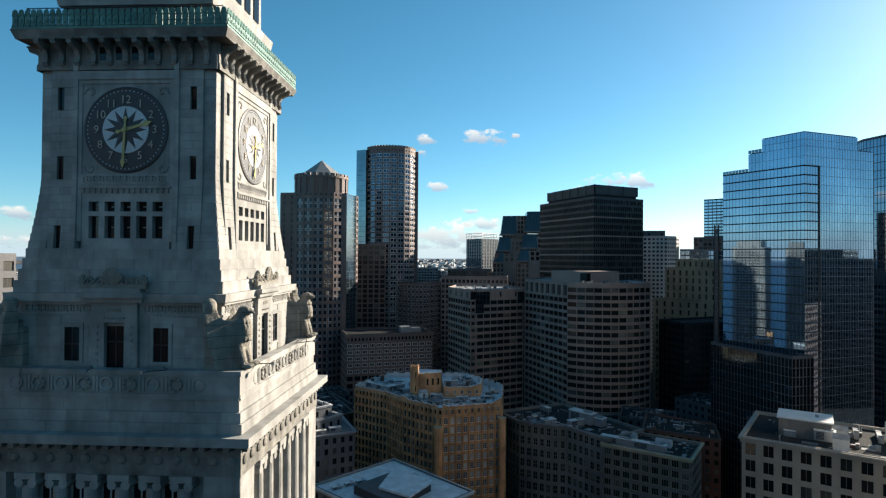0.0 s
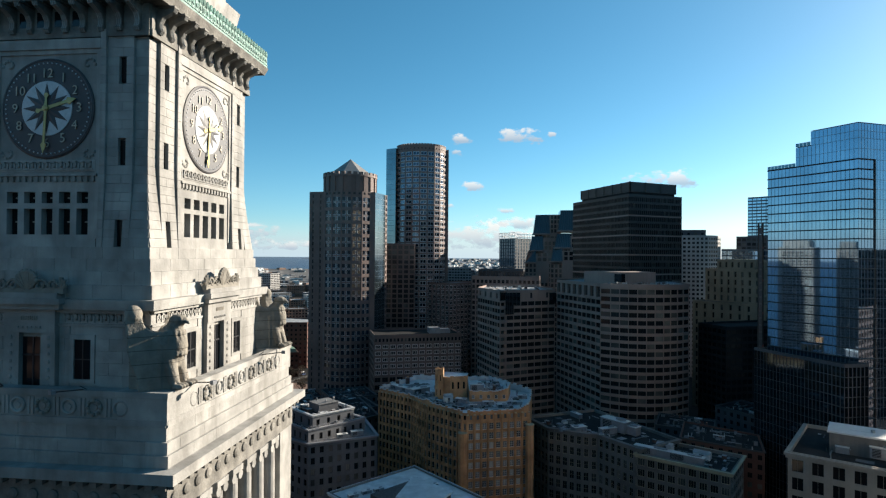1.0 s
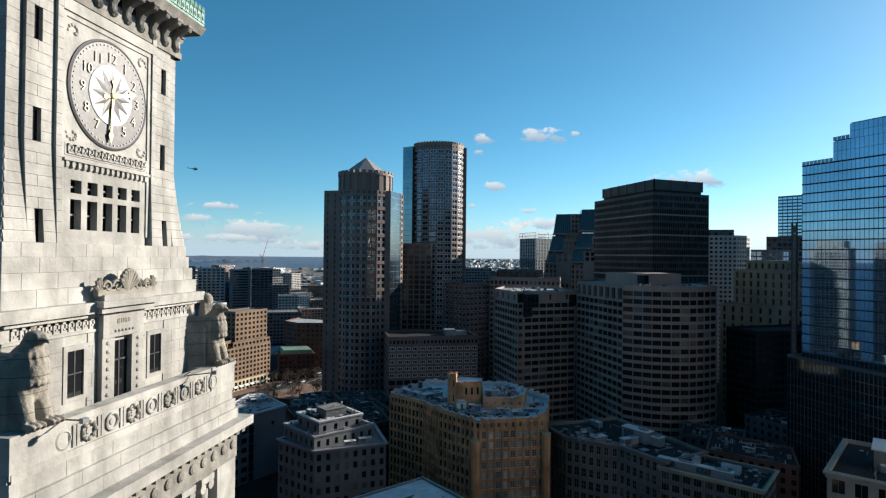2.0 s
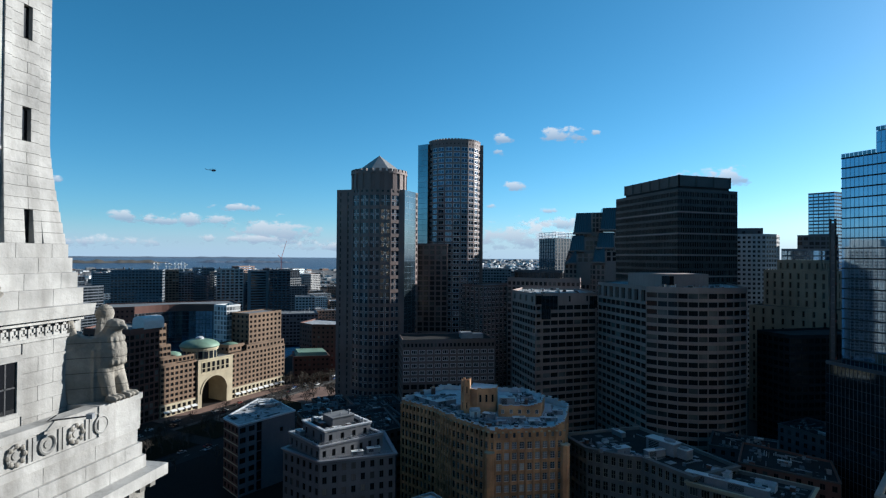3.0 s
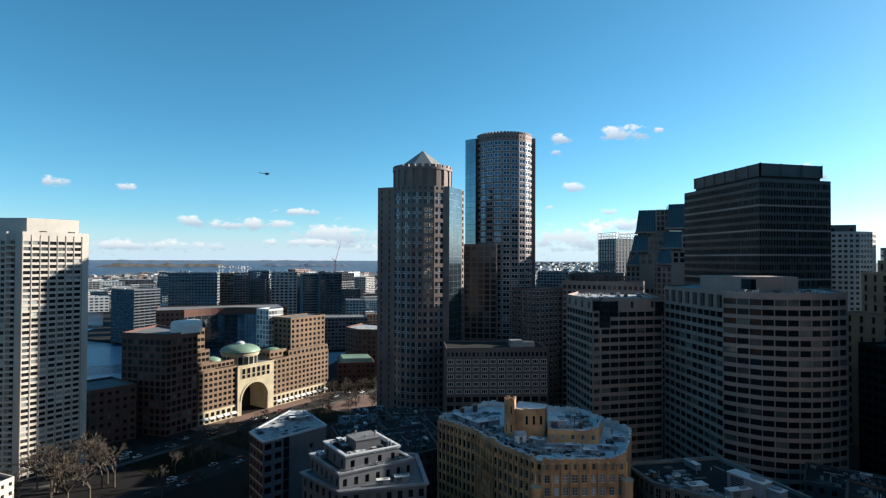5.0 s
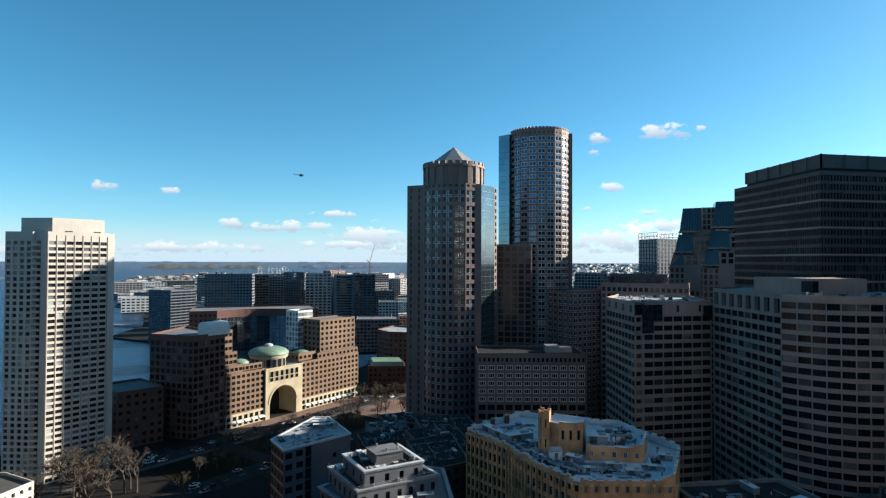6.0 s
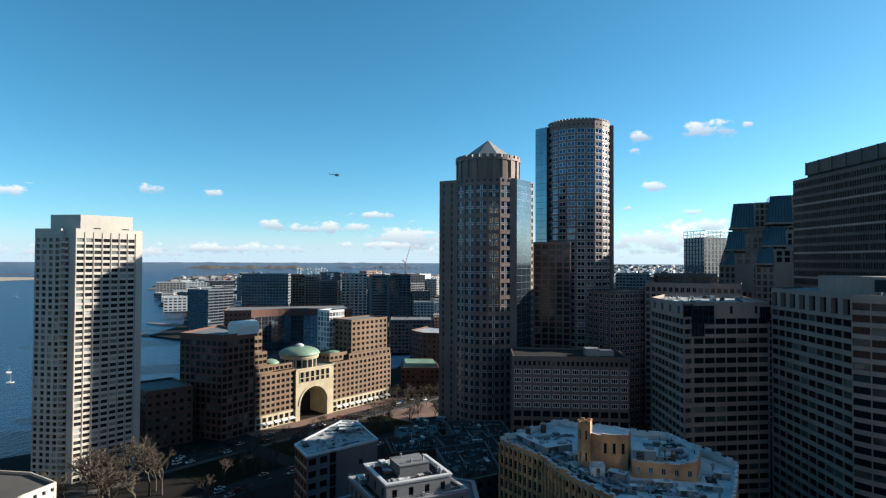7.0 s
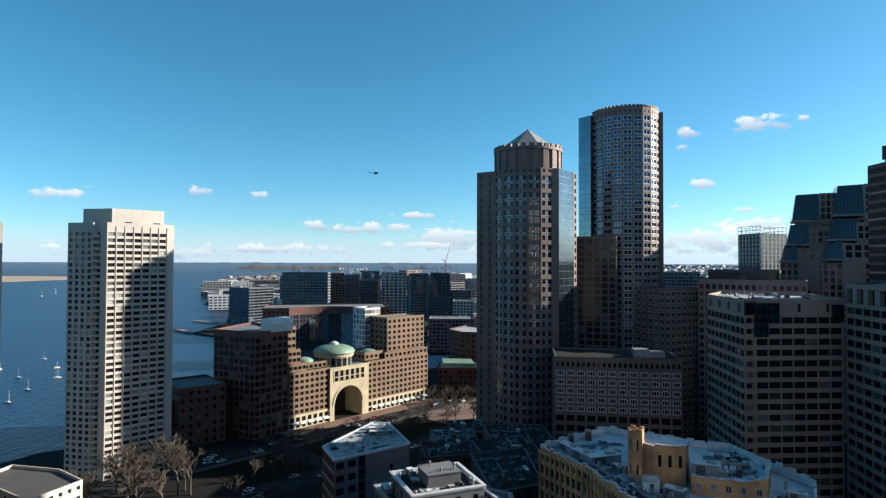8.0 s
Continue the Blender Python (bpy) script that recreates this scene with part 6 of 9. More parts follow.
# ---------------------------------------------------------------- concrete apartment towers
def harbour_tower(name, E1, C, E3, label, limit):
    E1, C, E3 = Vector(E1), Vector(C), Vector(E3)
    B4 = E1 + E3 - C
    B = Building(name, label, (*C, 0), "apartment tower", limit, "harbour apartment towers")
    r, l = (E3 - C), (E1 - C)
    # right wall set back at its far end, left wall in two planes with a balcony bay by the corner
    R1 = C + r * 0.84
    R2, R3 = R1 + l.normalized() * 1.8, E3 + l.normalized() * 1.8
    L1 = C + l * 0.16
    L2, L3 = L1 + r.normalized() * 1.5, C + l * 0.36 + r.normalized() * 1.5
    L4 = C + l * 0.36
    fl, zt = 40, 111.0
    B.facade(tuple(L1), tuple(C), 0, zt, concrete, 1, fl, 1.0, 1.4, pane_dark, bronze, depth=0.3, skip=lambda c, r: True)
    B.facade(tuple(C), tuple(R1), 0, zt, concrete, 7, fl, r.length * 0.84 / 7 - 0.8, 1.6, pane_flat, bronze, depth=0.35, side=0.42, bars=(1, 0), rim=0.05, sill=0.5)
    B.plain(tuple(R1), tuple(R2), 0, zt, concrete)
    B.facade(tuple(R2), tuple(R3), 0, zt, concrete, 2, fl, 1.3, 1.3, pane_dark, bronze, depth=0.5, side=0.3, bars=(0, 0), skip=lambda c, r: c == 1)
    B.facade(tuple(L3), tuple(L2), 0, zt, concrete, 1, fl, l.length * 0.17, 2.0, pane_dark, bronze, depth=0.3)
    B.plain(tuple(L2), tuple(L1), 0, zt, concrete)
    B.plain(tuple(L4), tuple(L3), 0, zt, concrete)
    B.facade(tuple(E1), tuple(L4), 0, zt, concrete, 4, fl, 1.9, 1.7, pane_flat, bronze, depth=0.4, bars=(1, 0), rim=0.05)
    B.facade(tuple(R3), tuple(B4), 0, zt, concrete, 6, fl, 2.0, 1.7, pane_dark, bronze, front=False)
    B.facade(tuple(B4), tuple(E1), 0, zt, concrete, 6, fl, 2.6, 1.7, pane_dark, bronze, front=False)
    p = [tuple(v) for v in (E1, L4, L3, L2, L1, C, R1, R2, R3, B4)]
    for i in range(10):
        B.plain(p[i], p[(i + 1) % 10], zt, 114.8, concrete)
    B.cap(p, 114.8, gravel, 1.0, concrete)
    for k in range(7 + 1):
        m = Mesh()
        v = C + r * 0.84 * k / 7 - C
        m.tube((*v, 2), (*v, 113.2), 0.26, 0.26, pink_concrete, 4)
        part("fin", m, B.ob, "upright pink-tinted concrete fin")
    for j in range(1, 40):
        z = zt / 40 * j
        m = Mesh()
        a, b2 = (L1 - C), (L4 - C)
        n = Vector(((a - b2).y, -(a - b2).x)).normalized() * 0.5
        q = [b2 + n, a + n, a - n * 3, b2 - n * 3]
        m.prism([tuple(v) for v in q], z - 0.15, z + 0.85, concrete)
        part("balcony", m, B.ob)
    m = Mesh()
    cc = (E1 + E3) / 2
    q = [cc + (Vector(v) - cc) * 0.74 - C for v in (E1, C, E3, B4)]
    m.prism([tuple(v) for v in q], 113.6, 121.3, concrete)
    part("penthouse", m, B.ob, "pale concrete penthouse block")
    m = Mesh()
    for k in (0.25, 0.8):
        v = q[1] + (q[2] - q[1]) * k
        m.tube((*v, 114.9), (*(v + (q[2] - q[1]) * 0.12), 114.9), 0.6, 0.6, bronze, 6)
    part("roof_vent", m, B.ob, "dark roof edge vents")
    B.done("pale concrete wall")


harbour_tower("apartment_tower", (-246, 202.5), (-226.3, 208.2), (-216.9, 237), "tall pale concrete apartment tower in part shade", 240)
harbour_tower("apartment_tower", (-300, 166), (-282, 172), (-272, 190), "second pale concrete apartment tower", 40)

# ---------------------------------------------------------------- clock tower
CX, CY = 0.1, -1.25
FOOT = pose(0.1, 0.55, 0)          # the base stands a little off the shaft
tower = thing("clock_tower", "pale granite clock tower with corbelled balcony and bronze-green railing", "clock tower", (CX, CY, 0))


def ring(h, notch=0.0, drop=0.0):
    """A square plan of half-width h; with notch, its corners step back by drop."""
    if not notch:
        return [(-h, -h), (h, -h), (h, h), (-h, h)]
    k, g = h - notch, h - drop
    return [(-k, -h), (k, -h), (k, -g), (g, -g), (g, -k), (h, -k), (h, k), (g, k), (g, g), (k, g), (k, h), (-k, h),
            (-k, g), (-g, g), (-g, k), (-h, k), (-h, -k), (-g, -k), (-g, -g), (-k, -g)]


def turn_of(k):
    return Matrix.Rotation(radians(90 * k), 4, "Z")


# outside shell: name, z0, z1, half-width below, half-width above
CORE = [("lower_shaft", 0.0, 76.0, 10.2, 10.2), ("colonnade_wall", 76.0, 88.2, 9.0, 9.0), ("frieze", 88.2, 90.1, 10.0, 10.0),
        ("cornice", 90.55, 91.2, 10.9, 10.9), ("attic_wall", 93.9, 100.4, 7.95, 7.95), ("ledge", 100.42, 101.05, 8.4, 8.48),
        ("balcony_slab", 120.1, 120.75, 8.1, 8.35), ("upper_wall", 120.75, 123.4, 5.7, 5.7), ("upper_cornice", 123.4, 125.0, 6.2, 6.5), ("upper_stage", 125.0, 136.0, 5.6, 5.5)]
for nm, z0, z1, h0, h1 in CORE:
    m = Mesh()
    # upper_wall's dark granite also paints in the deep shade behind the railing
    m.prism(ring(h0), z0, z1, soot_shade_granite if nm in ("balcony_slab", "frieze", "upper_wall") else granite, ring(h1))
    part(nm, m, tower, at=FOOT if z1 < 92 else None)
m = Mesh()
m.prism(ring(6.6), 104.3, 118.6, granite)
part("shaft_wall", m, tower, "pale granite shaft core behind the facing stones")
m = Mesh()
m.lathe([(7.8, 136), (4.5, 142), (0.3, 152)], granite, 4, Matrix.Rotation(math.pi / 4, 4, "Z"))
part("spire", m, tower)

STONES = {}


def numeral_meshes():
    made = {}
    for i in range(1, 13):
        cu = bpy.data.curves.new("numeral", "FONT")
        cu.body, cu.size, cu.align_x, cu.align_y, cu.extrude, cu.offset = str(i), 0.86, "CENTER", "CENTER", 0.02, -0.004
        made[i] = new("numeral", cu)
    dg = bpy.context.evaluated_depsgraph_get()
    out = {}
    for i, tmp in made.items():
        out[i] = bpy.data.meshes.new_from_object(tmp.evaluated_get(dg))
        out[i].materials.clear()
        out[i].materials.append(numeral_tan)
    for tmp in made.values():
        bpy.data.objects.remove(tmp)
    return out


NUMERALS = numeral_meshes()


def stone_mesh(w, h, d, mat, c=0.016, batter=0.0):
    """A facing stone with bevelled arrises; front looks along -y, back at y = 0."""
    key = (round(w, 2), round(h, 2), round(d, 2), mat.name, round(batter, 3))
    if key not in STONES:
        g = 0.005
        a, b = w / 2 - g, h / 2 - g
        vs = [(-a, 0, -b), (a, 0, -b), (a, 0, b), (-a, 0, b), (-a, -d + c - batter, -b), (a, -d + c - batter, -b), (a, -d + c, b), (-a, -d + c, b),
              (-a + c, -d - batter, -b + c), (a - c, -d - batter, -b + c), (a - c, -d, b - c), (-a + c, -d, b - c)]
        fs = [(8, 9, 10, 11)]
        for i in range(4):
            j = (i + 1) % 4
            fs += [(i, j, 4 + j, 4 + i), (4 + i, 4 + j, 8 + j, 8 + i)]
        m = Mesh()
        m.shape(vs, fs, mat)
        STONES[key] = m.data("stone")
    return STONES[key]


stone_count = [0]
stone_rest = Mesh()


def stone(k, a0, a1, z0, z1, h, d=0.07, mat=None, low=False, batter=0.0):
    """One facing stone on side k between a0 and a1, z0 and z1, standing d proud of the core at h."""
    mat = mat or granite
    me = stone_mesh(a1 - a0, z1 - z0, d, mat, 0.010, batter)
    at = turn_of(k) @ pose((a0 + a1) / 2, -h, (z0 + z1) / 2)
    at = FOOT @ at if low else at
    if k in (0, 1) and stone_count[0] < 300:
        stone_count[0] += 1
        part("stone", me, tower, at=at)
    else:
        n = len(stone_rest.v)
        stone_rest.v.extend(tuple(at @ v.co) for v in me.vertices)
        stone_rest.f.extend(tuple(i + n for i in p.vertices) for p in me.polygons)
        stone_rest.k.extend([stone_rest.slot(mat)] * len(me.polygons))


def course(k, a0, a1, z0, z1, h, size, shift=0.0, d=0.07, low=False):
    """A course of stones with the joints shifted."""
    n = max(1, round((a1 - a0) / size))
    w = (a1 - a0) / n
    cuts = [a0] + [a0 + w * i + shift * w for i in range(0 if shift else 1, n + 1) if a0 + 0.25 < a0 + w * i + shift * w < a1 - 0.25] + [a1]
    for p, q in zip(cuts, cuts[1:]):
        stone(k, p, q, z0, z1, h, d, None, low)


def curve_out(i):
    """How far course i of the shaft sweeps out towards its foot."""
    return 0.64 * max(0.0, 1 - i / 9.5) ** 1.35


SLOT_Z = (106.0, 111.2, 116.7)
for k in range(4):
    # plinth courses, stepping in upwards
    steps = ((101.05, 101.95, 7.97), (101.95, 102.8, 7.77), (102.8, 103.6, 7.59), (103.6, 104.35, 7.45))
    for i, (z0, z1, h) in enumerate(steps):
        course(k, -h - 0.06, h + 0.06, z0, z1, h, 2.1, 0.5 * (i % 2), 0.06)
    # side strips of the shaft beside the clock panel, broken by slots
    for s in (-1, 1):
        zs = [104.35 + 0.588 * i for i in range(25)]
        for i in range(24):
            z0, z1 = zs[i], zs[i + 1]
            hole = any(z1 > zt - 1.38 and z0 < zt - 0.02 for zt in SLOT_Z)
            a_in, a_out = 4.15, 5.95
            sl, sr = 4.95, 5.45
            def put(p, q):
                p, q = (p, q) if s > 0 else (-q, -p)
                stone(k, p, q, z0, z1, 6.55, 0.53 + 0.5 * curve_out(i + 1), batter=0.5 * (curve_out(i) - curve_out(i + 1)))
            if hole:
                put(a_in, sl)
                put(sr, a_out)
            elif i % 2:
                put(a_in, 5.2)
                put(5.2, a_out)
            else:
                put(a_in, a_out)
            f0, f1 = 0.95 * curve_out(i), 0.95 * curve_out(i + 1)
            p, q = (a_out, 6.86 + f1) if s > 0 else (-6.86 - f1, -a_out)
            stone(k, p, q, z0, z1, 6.45, 0.41 + f1, batter=f0 - f1)
            p, q = (3.75, a_in) if s > 0 else (-a_in, -3.75)
            stone(k, p, q, z0, z1, 6.8, 0.46 + curve_out(i + 1) / 4, batter=(curve_out(i) - curve_out(i + 1)) / 4)
    # attic courses between the openings
    for i in range(7):
        z0, z1 = 94.0 + 0.76 * i, 94.76 + 0.76 * i
        for a, b in ((-7.95, -4.28), (-2.52, -1.8), (1.8, 2.52), (4.28, 7.95)):
            if z0 < 99.3:
                course(k, a, b, z0, min(z1, 99.34), 7.95, 1.8, 0.5 * (i % 2), 0.05)
    # low steps under the parapet
    for i, (z0, z1, h) in enumerate(((91.2, 91.95, 9.95), (91.95, 92.7, 9.8), (92.7, 93.6, 9.62))):
        course(k, -h - 0.1, h + 0.1, z0, z1, h, 3.0, 0.5 * (i % 2), 0.1, True)
m = Mesh()
for z0, z1, h in steps:
    m.prism(ring(h), z0 - 0.001, z1, granite)
part("stepped_plinth", m, tower, "stepped pale granite courses under the shaft")
m = Mesh()
for z0, z1, h in ((91.2, 91.95, 9.95), (91.95, 92.7, 9.8), (92.7, 93.95, 9.62)):
    m.prism([(x + 0.1, y + 0.55) for x, y in ring(h)], z0 - 0.001, z1, granite)
part("stepped_base", m, tower, "stepped pale granite courses")
part("facing_rest", stone_rest, tower, kind="stuff")


def panel_side(k):
    T = turn_of(k)

    def put(name, mesh, label="", smooth=False):
        return part(name, mesh, tower, label, smooth, at=T)

    def put_low(name, mesh, label=""):
        return part(name, mesh, tower, label, at=FOOT @ T)

    H = 7.1
    # slots
    for s in (-1, 1):
        for zt in SLOT_Z:
            m = Mesh()
            a = 5.2 * s
            f = 0.5 * curve_out((zt - 104.35) / 0.588)
            m.box(a - 0.26, a + 0.26, -H + 0.26 - f, -H + 0.55, zt - 1.6, zt + 0.1, pane_plain)
            put("slot_window", m, "dark narrow slot window")
    # clock panel border, stepped
    m = Mesh()
    for a0, a1, z0, z1, o in ((-3.75, 3.75, 117.25, 117.9, 0.16),
                              (-3.75, -3.45, 104.9, 117.25, 0.06), (3.45, 3.75, 104.9, 117.25, 0.06), (-3.45, 3.45, 116.95, 117.25, 0.06)):
        m.box(a0, a1, -H - o, -H + 0.3, z0, z1, granite)
    put("panel_border", m, "moulded granite border of the clock panel")
    m = Mesh()
    m.box(-3.45, 3.45, -H + 0.02, -H + 0.5, 110.0, 116.95, granite)
    for sx in (-1, 1):
        for sz in (-1, 1):
            for j in range(9):
                t = j / 8 * 4.4
                r = 0.5 - 0.42 * j / 8
                cx, cz = sx * 2.8, 113.4 + sz * 2.85
                m.ball((cx + sx * r * math.cos(t), -H + 0.02, cz + sz * r * math.sin(t)), (0.11, 0.09, 0.11), granite, 5)
    put("spandrel_panel", m, "carved granite spandrel panel round the dial")
    # dial
    zc, hd = 113.4, H + 0.05
    R = Matrix.Translation((0, -hd, zc)) @ Matrix.Rotation(radians(90), 4, "X")
    m = Mesh()
    m.lathe([(3.3, -0.12), (3.3, 0.0), (3.18, 0.05), (3.12, 0.02)], dial_dark, 64, R)
    clock = put("clock_dial", m, "slate-grey round clock dial with white centre")
    def sub(name, mesh, label=""):
        return part(name, mesh, clock, label)
    m = Mesh()
    m.lathe([(1.8, 0.0), (1.8, 0.06), (1.75, 0.075)], dial_white, 48, R)
    sub("dial_centre", m, "white round dial centre")
    m = Mesh()
    pts = []
    for i in range(24):
        r = 1.7 if i % 2 == 0 else 0.84
        t = 2 * math.pi * i / 24
        pts.append(R @ Vector((r * math.sin(t), r * math.cos(t), 0.09)))
    cen = R @ Vector((0, 0, 0.16))
    for i in range(24):
        m.face([cen, pts[(i + 1) % 24], pts[i]], dial_dark)
    sub("star", m, "dark twelve-pointed star")
    m = Mesh()
    for i in range(60):
        t = 2 * math.pi * i / 60
        m.ball(R @ Vector((2.98 * math.sin(t), 2.98 * math.cos(t), 0.04)), (0.055, 0.04, 0.055), dial_white, 5)
    tagged(sub("minute_dots", m), kind="stuff")
    for i in range(1, 13):
        t = 2 * math.pi * i / 12
        part("numeral", NUMERALS[i], clock, at=R @ pose(2.28 * math.sin(t), 2.28 * math.cos(t), 0.07))
    for nm, t, ln, tail, w in (("minute_hand", radians(183), 2.95, 1.0, 0.16), ("hour_hand", radians(74), 2.2, 0.75, 0.2)):
        m = Mesh()
        d, p = Vector((math.sin(t), math.cos(t))), Vector((math.cos(t), -math.sin(t)))
        outline = [(-tail, 0.06), (-tail + 0.12, 0.17), (-tail + 0.35, 0.06), (-0.25, 0.1), (0.0, 0.2), (0.3, w * 0.55), (ln - 0.7, w * 0.5), (ln - 0.55, w * 1.25), (ln, 0.0)]
        left = [d * s + p * o for s, o in outline]
        right = [d * s - p * o for s, o in reversed(outline[:-1])]
        poly = left + right
        zz = 0.2 if nm == "minute_hand" else 0.16
        m.face([R @ Vector((q.x, q.y, zz)) for q in reversed(poly)], gilt)
        m.face([R @ Vector((q.x, q.y, zz - 0.05)) for q in poly], gilt)
        for i in range(len(poly)):
            a, b = poly[i], poly[(i + 1) % len(poly)]
            m.face([R @ Vector((a.x, a.y, zz)), R @ Vector((b.x, b.y, zz)), R @ Vector((b.x, b.y, zz - 0.05)), R @ Vector((a.x, a.y, zz - 0.05))], gilt)
        sub(nm, m, "gilded clock hand")
    m = Mesh()
    m.lathe([(0.2, 0.0), (0.2, 0.24), (0.12, 0.28)], gilt, 12, R)
    sub("hub", m)
    # key band, dentils and window grid below the dial
    m = Mesh()
    m.box(-3.45, 3.45, -H - 0.08, -H + 0.2, 109.25, 110.0, granite)
    for j in range(13):
        a = -3.3 + 0.508 * j
        for p, q, z0, z1 in ((0, 0.4, 109.8, 109.9), (0, 0.09, 109.38, 109.9), (0.31, 0.4, 109.52, 109.9), (0.17, 0.4, 109.52, 109.6), (0, 0.5, 109.36, 109.44)):
            m.box(a + p, a + q, -H - 0.15, -H - 0.08, z0, z1, granite)
    put("key_band", m, "granite band with square key pattern")
    m = Mesh()
    m.box(-3.45, 3.45, -H - 0.04, -H + 0.2, 108.75, 109.25, granite)
    m.box(-3.6, 3.6, -H - 0.22, -H + 0.2, 108.95, 109.1, granite)
    for j in range(16):
        a = -3.3 + 0.44 * j
        m.box(a - 0.1, a + 0.1, -H - 0.14, -H + 0.1, 108.6, 108.95, granite)
    put("dentil_course", m, "row of small granite dentils")
    m = Mesh()
    cols = [-2.5 + 1.25 * j for j in range(5)]
    for z0, z1 in ((104.35, 105.15), (106.85, 107.2), (107.95, 108.75)):
        m.box(-3.45, 3.45, -H + 0.02, -H + 0.5, z0, z1, granite)
    edges = [-3.45] + [c + s * 0.4 for c in cols for s in (-1, 1)] + [3.45]
    for z0, z1 in ((105.15, 106.85), (107.2, 107.95)):
        for i in range(0, len(edges), 2):
            m.box(edges[i], edges[i + 1], -H + 0.02, -H + 0.5, z0, z1, granite)
    put("grille_wall", m, "granite grille of ten openings")
    for c in cols:
        for z0, z1 in ((105.15, 106.85), (107.2, 107.95)):
            m = Mesh()
            m.face([(c - 0.4, -H + 0.47, z0), (c + 0.4, -H + 0.47, z0), (c + 0.4, -H + 0.47, z1), (c - 0.4, -H + 0.47, z1)], pane_plain)
            m.box(c - 0.06, c + 0.4, -H + 0.36, -H + 0.46, (z0 + z1) / 2 - 0.05, (z0 + z1) / 2 + 0.05, granite_dark)
            put("window", m)
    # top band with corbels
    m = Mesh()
    m.box(-7.05, 7.05, -H - 0.1, -H + 0.6, 118.0, 118.45, soot_shade_granite)
    m.box(-7.0, 7.0, -H - 0.02, -H + 0.6, 118.45, 120.1, soot_shade_granite)
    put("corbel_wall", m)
    prof = [(0.0, 118.35), (0.18, 118.32), (0.32, 118.5), (0.22, 118.72), (0.2, 119.05), (0.4, 119.4), (0.85, 119.62), (1.15, 119.72), (1.25, 119.95), (1.2, 120.1), (0, 120.1)]
    key = "corbel_bracket"
    if key not in bpy.data.meshes:
        m = Mesh()
        w = 0.2
        n = len(prof)
        vs = [(-w, -o, z) for o, z in prof] + [(w, -o, z) for o, z in prof]
        m.shape(vs, [(i, i + 1, n + i + 1, n + i) for i in range(n - 1)] + [tuple(range(n)), tuple(range(2 * n - 1, n - 1, -1))], soot_shade_granite)
        for s in (-0.12, 0.0, 0.12):
            for i in range(1, n - 3):
                (o0, z0), (o1, z1) = prof[i], prof[i + 1]
                m.tube((s, -o0, z0), (s, -o1, z1), 0.045, 0.045, granite, 5, False)
        m.box(-0.3, 0.3, -1.28, 0, 119.98, 120.1, soot_shade_granite)
        m.data(key)
        me = [x for x in bpy.data.meshes if x.name == key][0]
    me = bpy.data.meshes[key]
    for j in range(11):
        a = -6.3 + 1.26 * j
        part("corbel", me, tower, at=T @ pose(a, -H - 0.02, 0))
        if 2 < j < 7:
            m = Mesh()
            m.box(a + 0.38, a + 0.88, -H - 0.03, -H + 0.2, 118.75, 119.75, pane_plain)
            put("frieze_window", m, "dark square frieze window")
    # copper railing in front of an iron one
    m = Mesh()
    m.box(-8.28, 8.28, -8.28, -8.16, 120.75, 120.95, copper)
    m.box(-8.28, 8.28, -8.24, -8.18, 121.75, 121.85, copper)
    put("copper_rail", m, "green weathered copper rail")
    key = "copper_palmette"
    if key not in bpy.data.meshes:
        m = Mesh()
        m.box(-0.2, 0.2, -0.04, 0.04, 0, 0.75, copper)
        for t in (-40, -20, 0, 20, 40):
            m.ball((0.22 * math.sin(radians(t)), -0.04, 0.55 + 0.28 * math.cos(radians(t))), (0.07, 0.06, 0.2), copper, 5)
        m.ball((0, -0.06, 0.35), (0.13, 0.06, 0.13), copper, 5)
        m.tube((-0.2, -0.05, 0.1), (0.2, -0.05, 0.1), 0.05, 0.05, copper, 5)
        m.data(key)
    for j in range(34):
        part("palmette", bpy.data.meshes[key], tower, at=T @ pose(-8.0 + 16.0 * j / 33, -8.22, 120.9) @ Matrix.Diagonal((1, 1, 1.35, 1)))
    m = Mesh()
    for zz in (121.7, 122.15, 122.6):
        m.tube((-7.6, -7.6, zz), (7.6, -7.6, zz), 0.04, 0.04, iron, 5)
    for j in range(20):
        a = -7.6 + 15.2 * j / 19
        m.tube((a, -7.6, 120.7), (a, -7.6, 122.65), 0.032, 0.032, iron, 5)
    put("iron_railing", m, "thin black iron railing")
    for j in range(6):
        a = -4.4 + 1.76 * j
        m = Mesh()
        m.box(a - 0.7, a + 0.7, -5.76, -5.6, 120.8, 123.25, pane_plain)
        for q in (-0.8, 0.7):
            m.box(a + q, a + q + 0.1, -5.82, -5.68, 120.8, 123.2, soot_shade_granite)
        put("loggia_opening", m, "dark opening behind the balcony")
    for j in range(5):
        a = -4.2 + 2.1 * j
        m = Mesh()
        m.box(a - 0.6, a + 0.6, -5.68, -5.5, 126.2, 132.5, pane_plain)
        m.box(a - 0.75, a + 0.75, -5.85, -5.5, 132.5, 133.0, granite)
        put("tall_window", m, "tall dark window in the upper stage")
    # attic: key frieze, windows, doorway surround, carved crest
    A = 7.95
    m = Mesh()
    m.box(-A, A, -A - 0.1, -A + 0.1, 99.35, 99.5, granite)
    m.box(-A, A, -A - 0.22, -A + 0.1, 100.2, 100.42, granite)
    for j in range(30):
        a = -7.4 + 0.5 * j
        if abs(a + 0.2) < 2.2:
            continue
        for p, q, z0, z1 in ((0, 0.4, 100.02, 100.12), (0, 0.1, 99.58, 100.12), (0.3, 0.4, 99.7, 100.12), (0.16, 0.4, 99.7, 99.8)):
            m.box(a + p, a + q, -A - 0.06, -A, z0, z1, granite)
